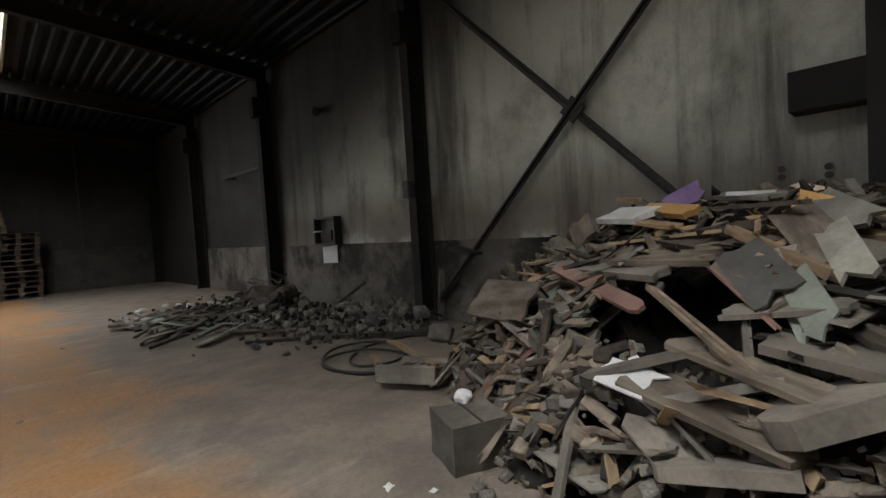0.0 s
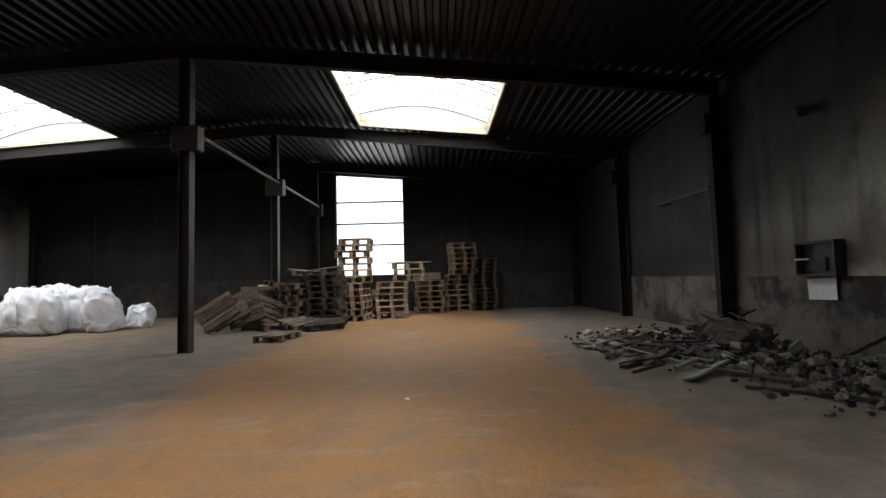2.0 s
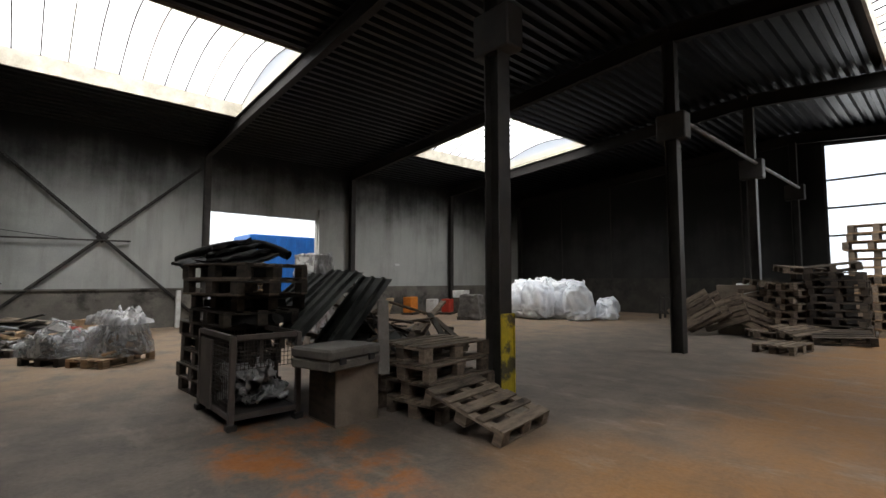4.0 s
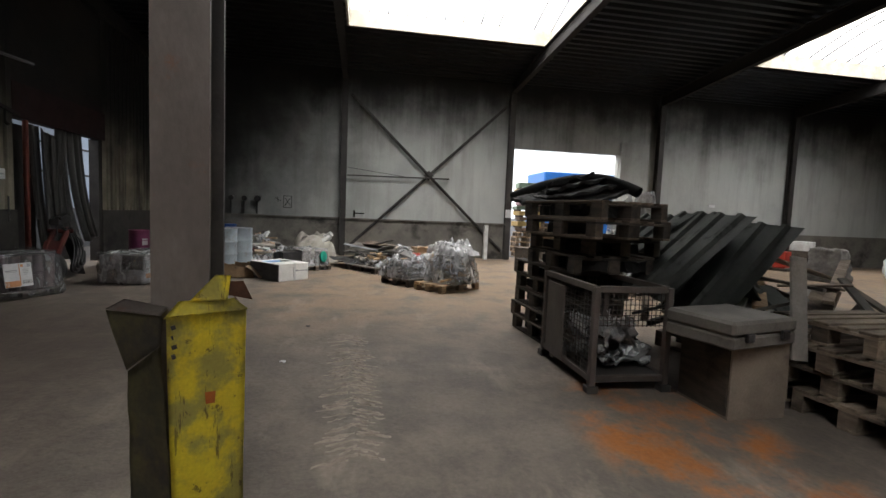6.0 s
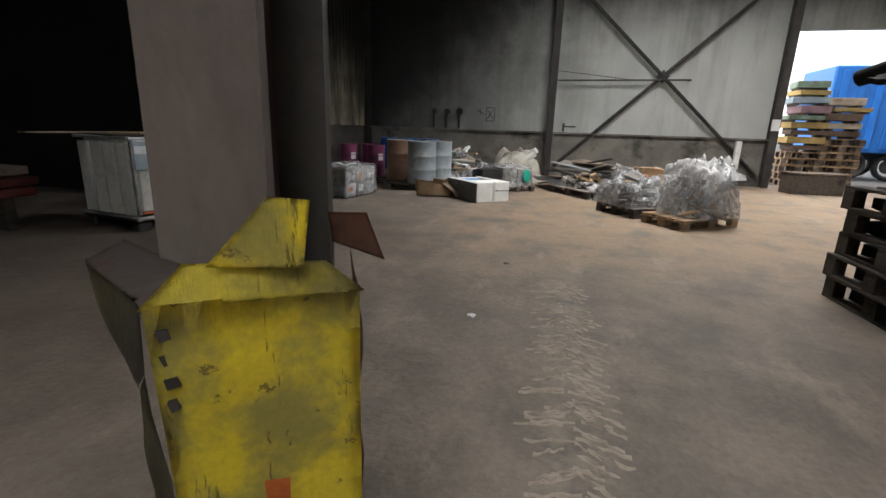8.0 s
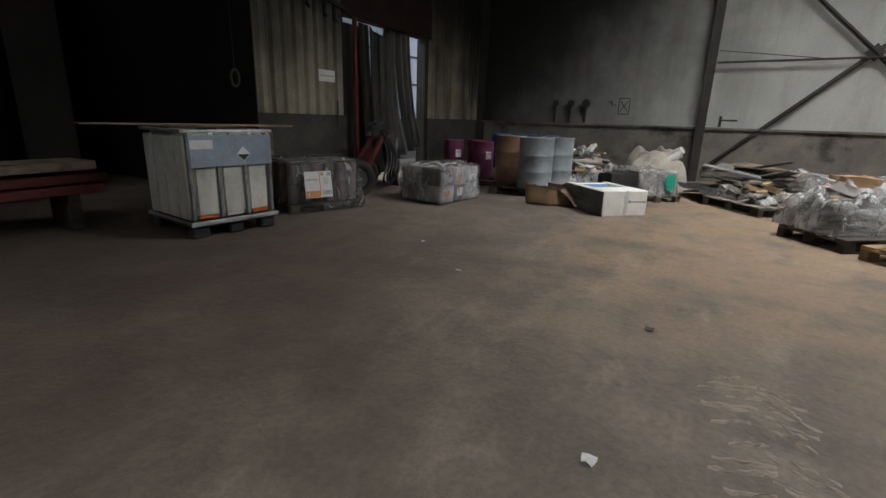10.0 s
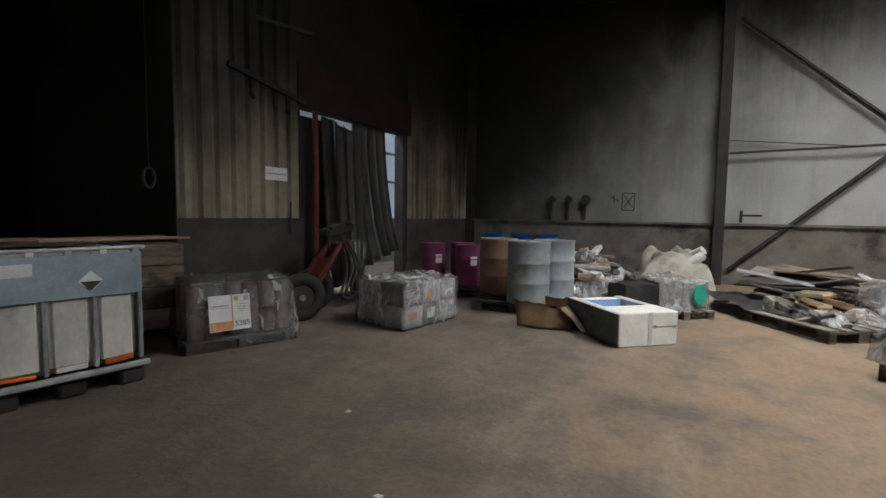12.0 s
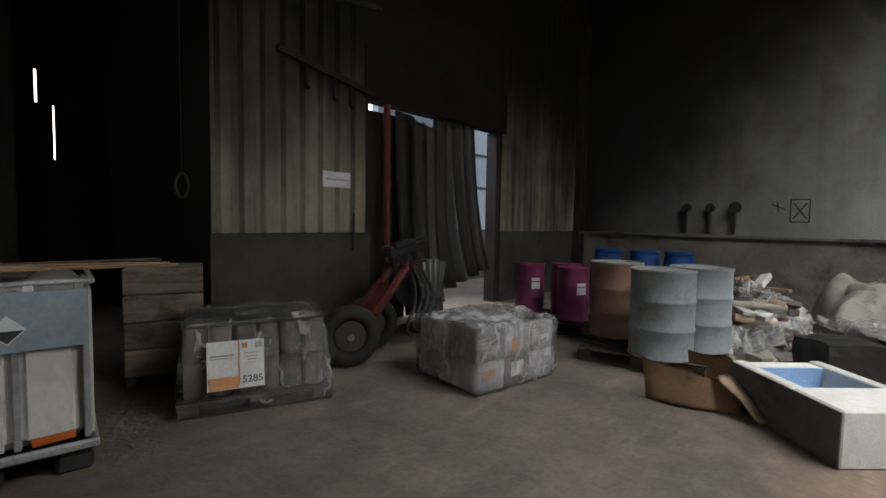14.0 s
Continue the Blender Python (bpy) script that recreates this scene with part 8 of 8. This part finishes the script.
for k in range(6):
    bm = bmesh.new()
    box(bm, (0.62, 0.055, 0.03), (0, -0.25 + 0.1 * k, 0.1), None, 0.004, True)
    part("slat", bm, M_BOARD_BROWN, gr)
for x in (-0.36, 0.36):
    bm = bmesh.new()
    box(bm, (0.1, 0.66, 0.18), (x, 0, 0), None, 0.008, True)
    part("side_rail", bm, M_BOARD_GREY, gr)
ob = tube("cable_coil", [(4.0, 5.1, 0.02), (3.2, 5.35, 0.03), (2.5, 5.0, 0.02), (2.25, 4.5, 0.02), (2.7, 4.15, 0.04), (3.3, 4.6, 0.05), (3.2, 5.3, 0.06), (2.6, 5.55, 0.05), (2.05, 5.0, 0.03), (2.1, 4.2, 0.02), (2.6, 3.9, 0.03), (3.1, 4.3, 0.03), (2.8, 5.0, 0.08), (2.2, 5.2, 0.04), (1.95, 4.6, 0.02), (2.3, 4.05, 0.03)], 0.018, M_CABLE)
ob.location = (0.28, 0.1, 0)
tagged(ob, "loops of black cable on the floor", "cable")
for a, b, w, th, mat, lab in (((2.9, 6.8, 0.03), (4.3, 5.0, 0.06), 0.09, 0.06, M_STEEL, "long dark steel length on the floor"), ((3.5, 5.1, 0.08), (3.0, 3.6, 0.1), 0.12, 0.03, M_SPLIT, "split pale plank with orange paint"), ((2.95, 4.75, 0.06), (2.75, 4.4, 0.05), 0.1, 0.03, M_SPLIT, "short pale plank on the cable"), ((3.3, 6.4, 0.03), (2.3, 7.2, 0.03), 0.05, 0.05, M_STEEL, "thin dark bar on the floor")):
    ob = lay("length", a, b, w, th, mat, 0, 0, None)
    tagged(ob, lab, "plank")
bm = stone(r7, 0.34)
ob = part("masonry_lump", bm, M_RUBBLE)
ob.matrix_basis = pose(4.1, 4.65, 0.14, 10, 5, 30)
tagged(ob, "lump of broken masonry on the floor", "rubble")

# fuse box with a paper under it, black duct, bar, plates
fb = thing("fuse_box", pose(5.2, 9.37, 1.42), "burnt black fuse box hanging open on the wall", "fuse box")
bm = bmesh.new()
for pts in ((0.0, 0.9, 0.0, 0.04), (0.0, 0.9, 0.6, 0.64)):
    span(bm, -0.14, 0.06, -0.45, 0.45, pts[2], pts[3])
span(bm, -0.14, 0.06, -0.45, -0.41, 0.04, 0.6)
span(bm, -0.14, 0.06, 0.41, 0.45, 0.04, 0.6)
span(bm, 0.03, 0.058, -0.41, 0.41, 0.04, 0.6)
part("case", bm, M_BLACK, fb)
bm = bmesh.new()
span(bm, -0.02, 0.03, -0.1, 0.36, 0.1, 0.34)
part("insert", bm, M_STEEL, fb)
bm = bmesh.new()
span(bm, -0.16, -0.12, 0.12, 0.42, 0.3, 0.33)
part("paper_strip", bm, M_PAPER, fb)
bm = bmesh.new()
plate(bm, [(5.245, 9.78, 1.36), (5.235, 9.12, 1.4), (5.2, 9.08, 1.0), (5.23, 9.74, 0.98)], 0.006)
tagged(part("notice_sheet", bm, M_PAPER), "white paper sheet fixed under the fuse box", "paper")
bm = bmesh.new()
span(bm, 4.98, 5.298, -4.0, 0.66, 2.52, 2.9, 0.01)
tagged(part("cable_duct", bm, M_NEAR_BLACK), "black square duct along the east wall", "duct")
bm = bmesh.new()
span(bm, 4.9, 4.96, 12.2, 14.9, 3.55, 3.63)
for y in (14.85,):
    span(bm, 4.96, 5.3, y - 0.03, y + 0.03, 3.56, 3.62)
tagged(part("wall_bar", bm, M_STEEL), "dark horizontal steel bar on the wall columns", "bar")
for y, z in ((0.77, 2.02), (0.77, 1.94), (0.4, 2.0), (0.4, 1.92)):
    bm = bmesh.new()
    rod(bm, (5.3, y, z), (5.28, y, z), 0.035, 10)
    tagged(part("wall_bolt", bm, M_STEEL), "small dark bolt head on the wall", "bolt", "wall bolts")
bm = bmesh.new()
rod(bm, (5.3, 9.55, 4.55), (5.12, 9.55, 4.55), 0.06, 10)
rod(bm, (5.12, 9.55, 4.55), (5.1, 9.4, 4.47), 0.1, 12)
tagged(part("wall_lamp", bm, M_STEEL), "small dead lamp on the east wall", "lamp")
bm = bmesh.new()
box(bm, (0.12, 0.16, 0.3), (4.82, 6.05, 2.35), None, 0.02)
tagged(part("switch_box", bm, M_BLACK), "black switch box on a wall column", "switch box")
bm = bmesh.new()
box(bm, (0.3, 0.5, 0.05), (4.95, 4.9, 1.25), Euler((radians(12), 0, 0)).to_matrix(), 0.005)
tagged(part("wall_shelf", bm, M_STEEL), "bent dark steel bracket by the brace foot", "bracket")

# scraps of paper and grit on the floor
for k, (x, y, s) in enumerate(((1.2, 2.2, 0.06), (1.35, 1.95, 0.05), (1.15, 1.85, 0.045), (-9.7, -0.02, 0.06), (-11.2, 0.06, 0.05), (-11.61, -1.60, 0.04), (0.3, 9.9, 0.09), (-0.4, 5.95, 0.05), (-2.2, 7.2, 0.06), (-12.3, -2.4, 0.03), (1.45, 9.0, 0.07))):
    bm = bmesh.new()
    bmesh.ops.create_grid(bm, x_segments=3, y_segments=3, size=s * 0.5, matrix=Matrix.Translation((0, 0, 0.012)))
    crumple(bm, s * 0.25, 20, k, False)
    for v in bm.verts:
        v.co.z = max(0.003, v.co.z)
    bmesh.ops.solidify(bm, geom=bm.faces[:], thickness=0.003)
    dark = k in (4, 6, 7, 10)
    ob = part("dirt_clod" if dark else "paper_scrap", bm, M_GRIME if dark else M_PAPER)
    ob.location = (x, y, 0)
    tagged(ob, "small dark clod lying on the floor" if dark else "small white paper scrap lying on the floor", "clod" if dark else "scrap", "floor scraps")

# caked dirt left by tyre treads
verts, faces = [], []
r8 = random.Random(2)
for k in range(84):
    u = k / 83
    cx, cy = -10.8 + 3.1 * u, 0.62 + 0.14 * u
    for s in (-1, 1):
        if r8.random() < 0.25 + 0.3 * (1 - u):
            continue
        start, reach = r8.uniform(-0.03, 0.06), r8.uniform(0.1, 0.25)
        n = 6
        base = len(verts)
        for i in range(n + 1):
            yy = cy + s * (start + reach * i / n)
            xx = cx + s * 0.01 + 0.07 * i / n + r8.uniform(-0.014, 0.014)
            w = 0.02 * r8.uniform(0.3, 1.0)
            hgt = 0.013 * r8.uniform(0.1, 1.0) * (1 - 0.8 * abs(2 * i / n - 1))
            verts += [(xx - w, yy, 0.0005), (xx + r8.uniform(-0.006, 0.006), yy, 0.001 + hgt), (xx + w, yy, 0.0005)]
        for i in range(n):
            p, q = base + 3 * i, base + 3 * i + 3
            faces += [(p, q, q + 1, p + 1), (p + 1, q + 1, q + 2, p + 2)]
me = bpy.data.meshes.new("tyre_track")
me.from_pydata(verts, [], faces)
me.materials.append(surface("caked_tyre_dirt", (0.27, 0.23, 0.188), (0.21, 0.178, 0.145), 9, 0.9, 0, 0.5, 60))
tagged(new("tyre_track", me), "pale caked dirt from a tyre tread on the floor", "tyre track", "", "stuff")
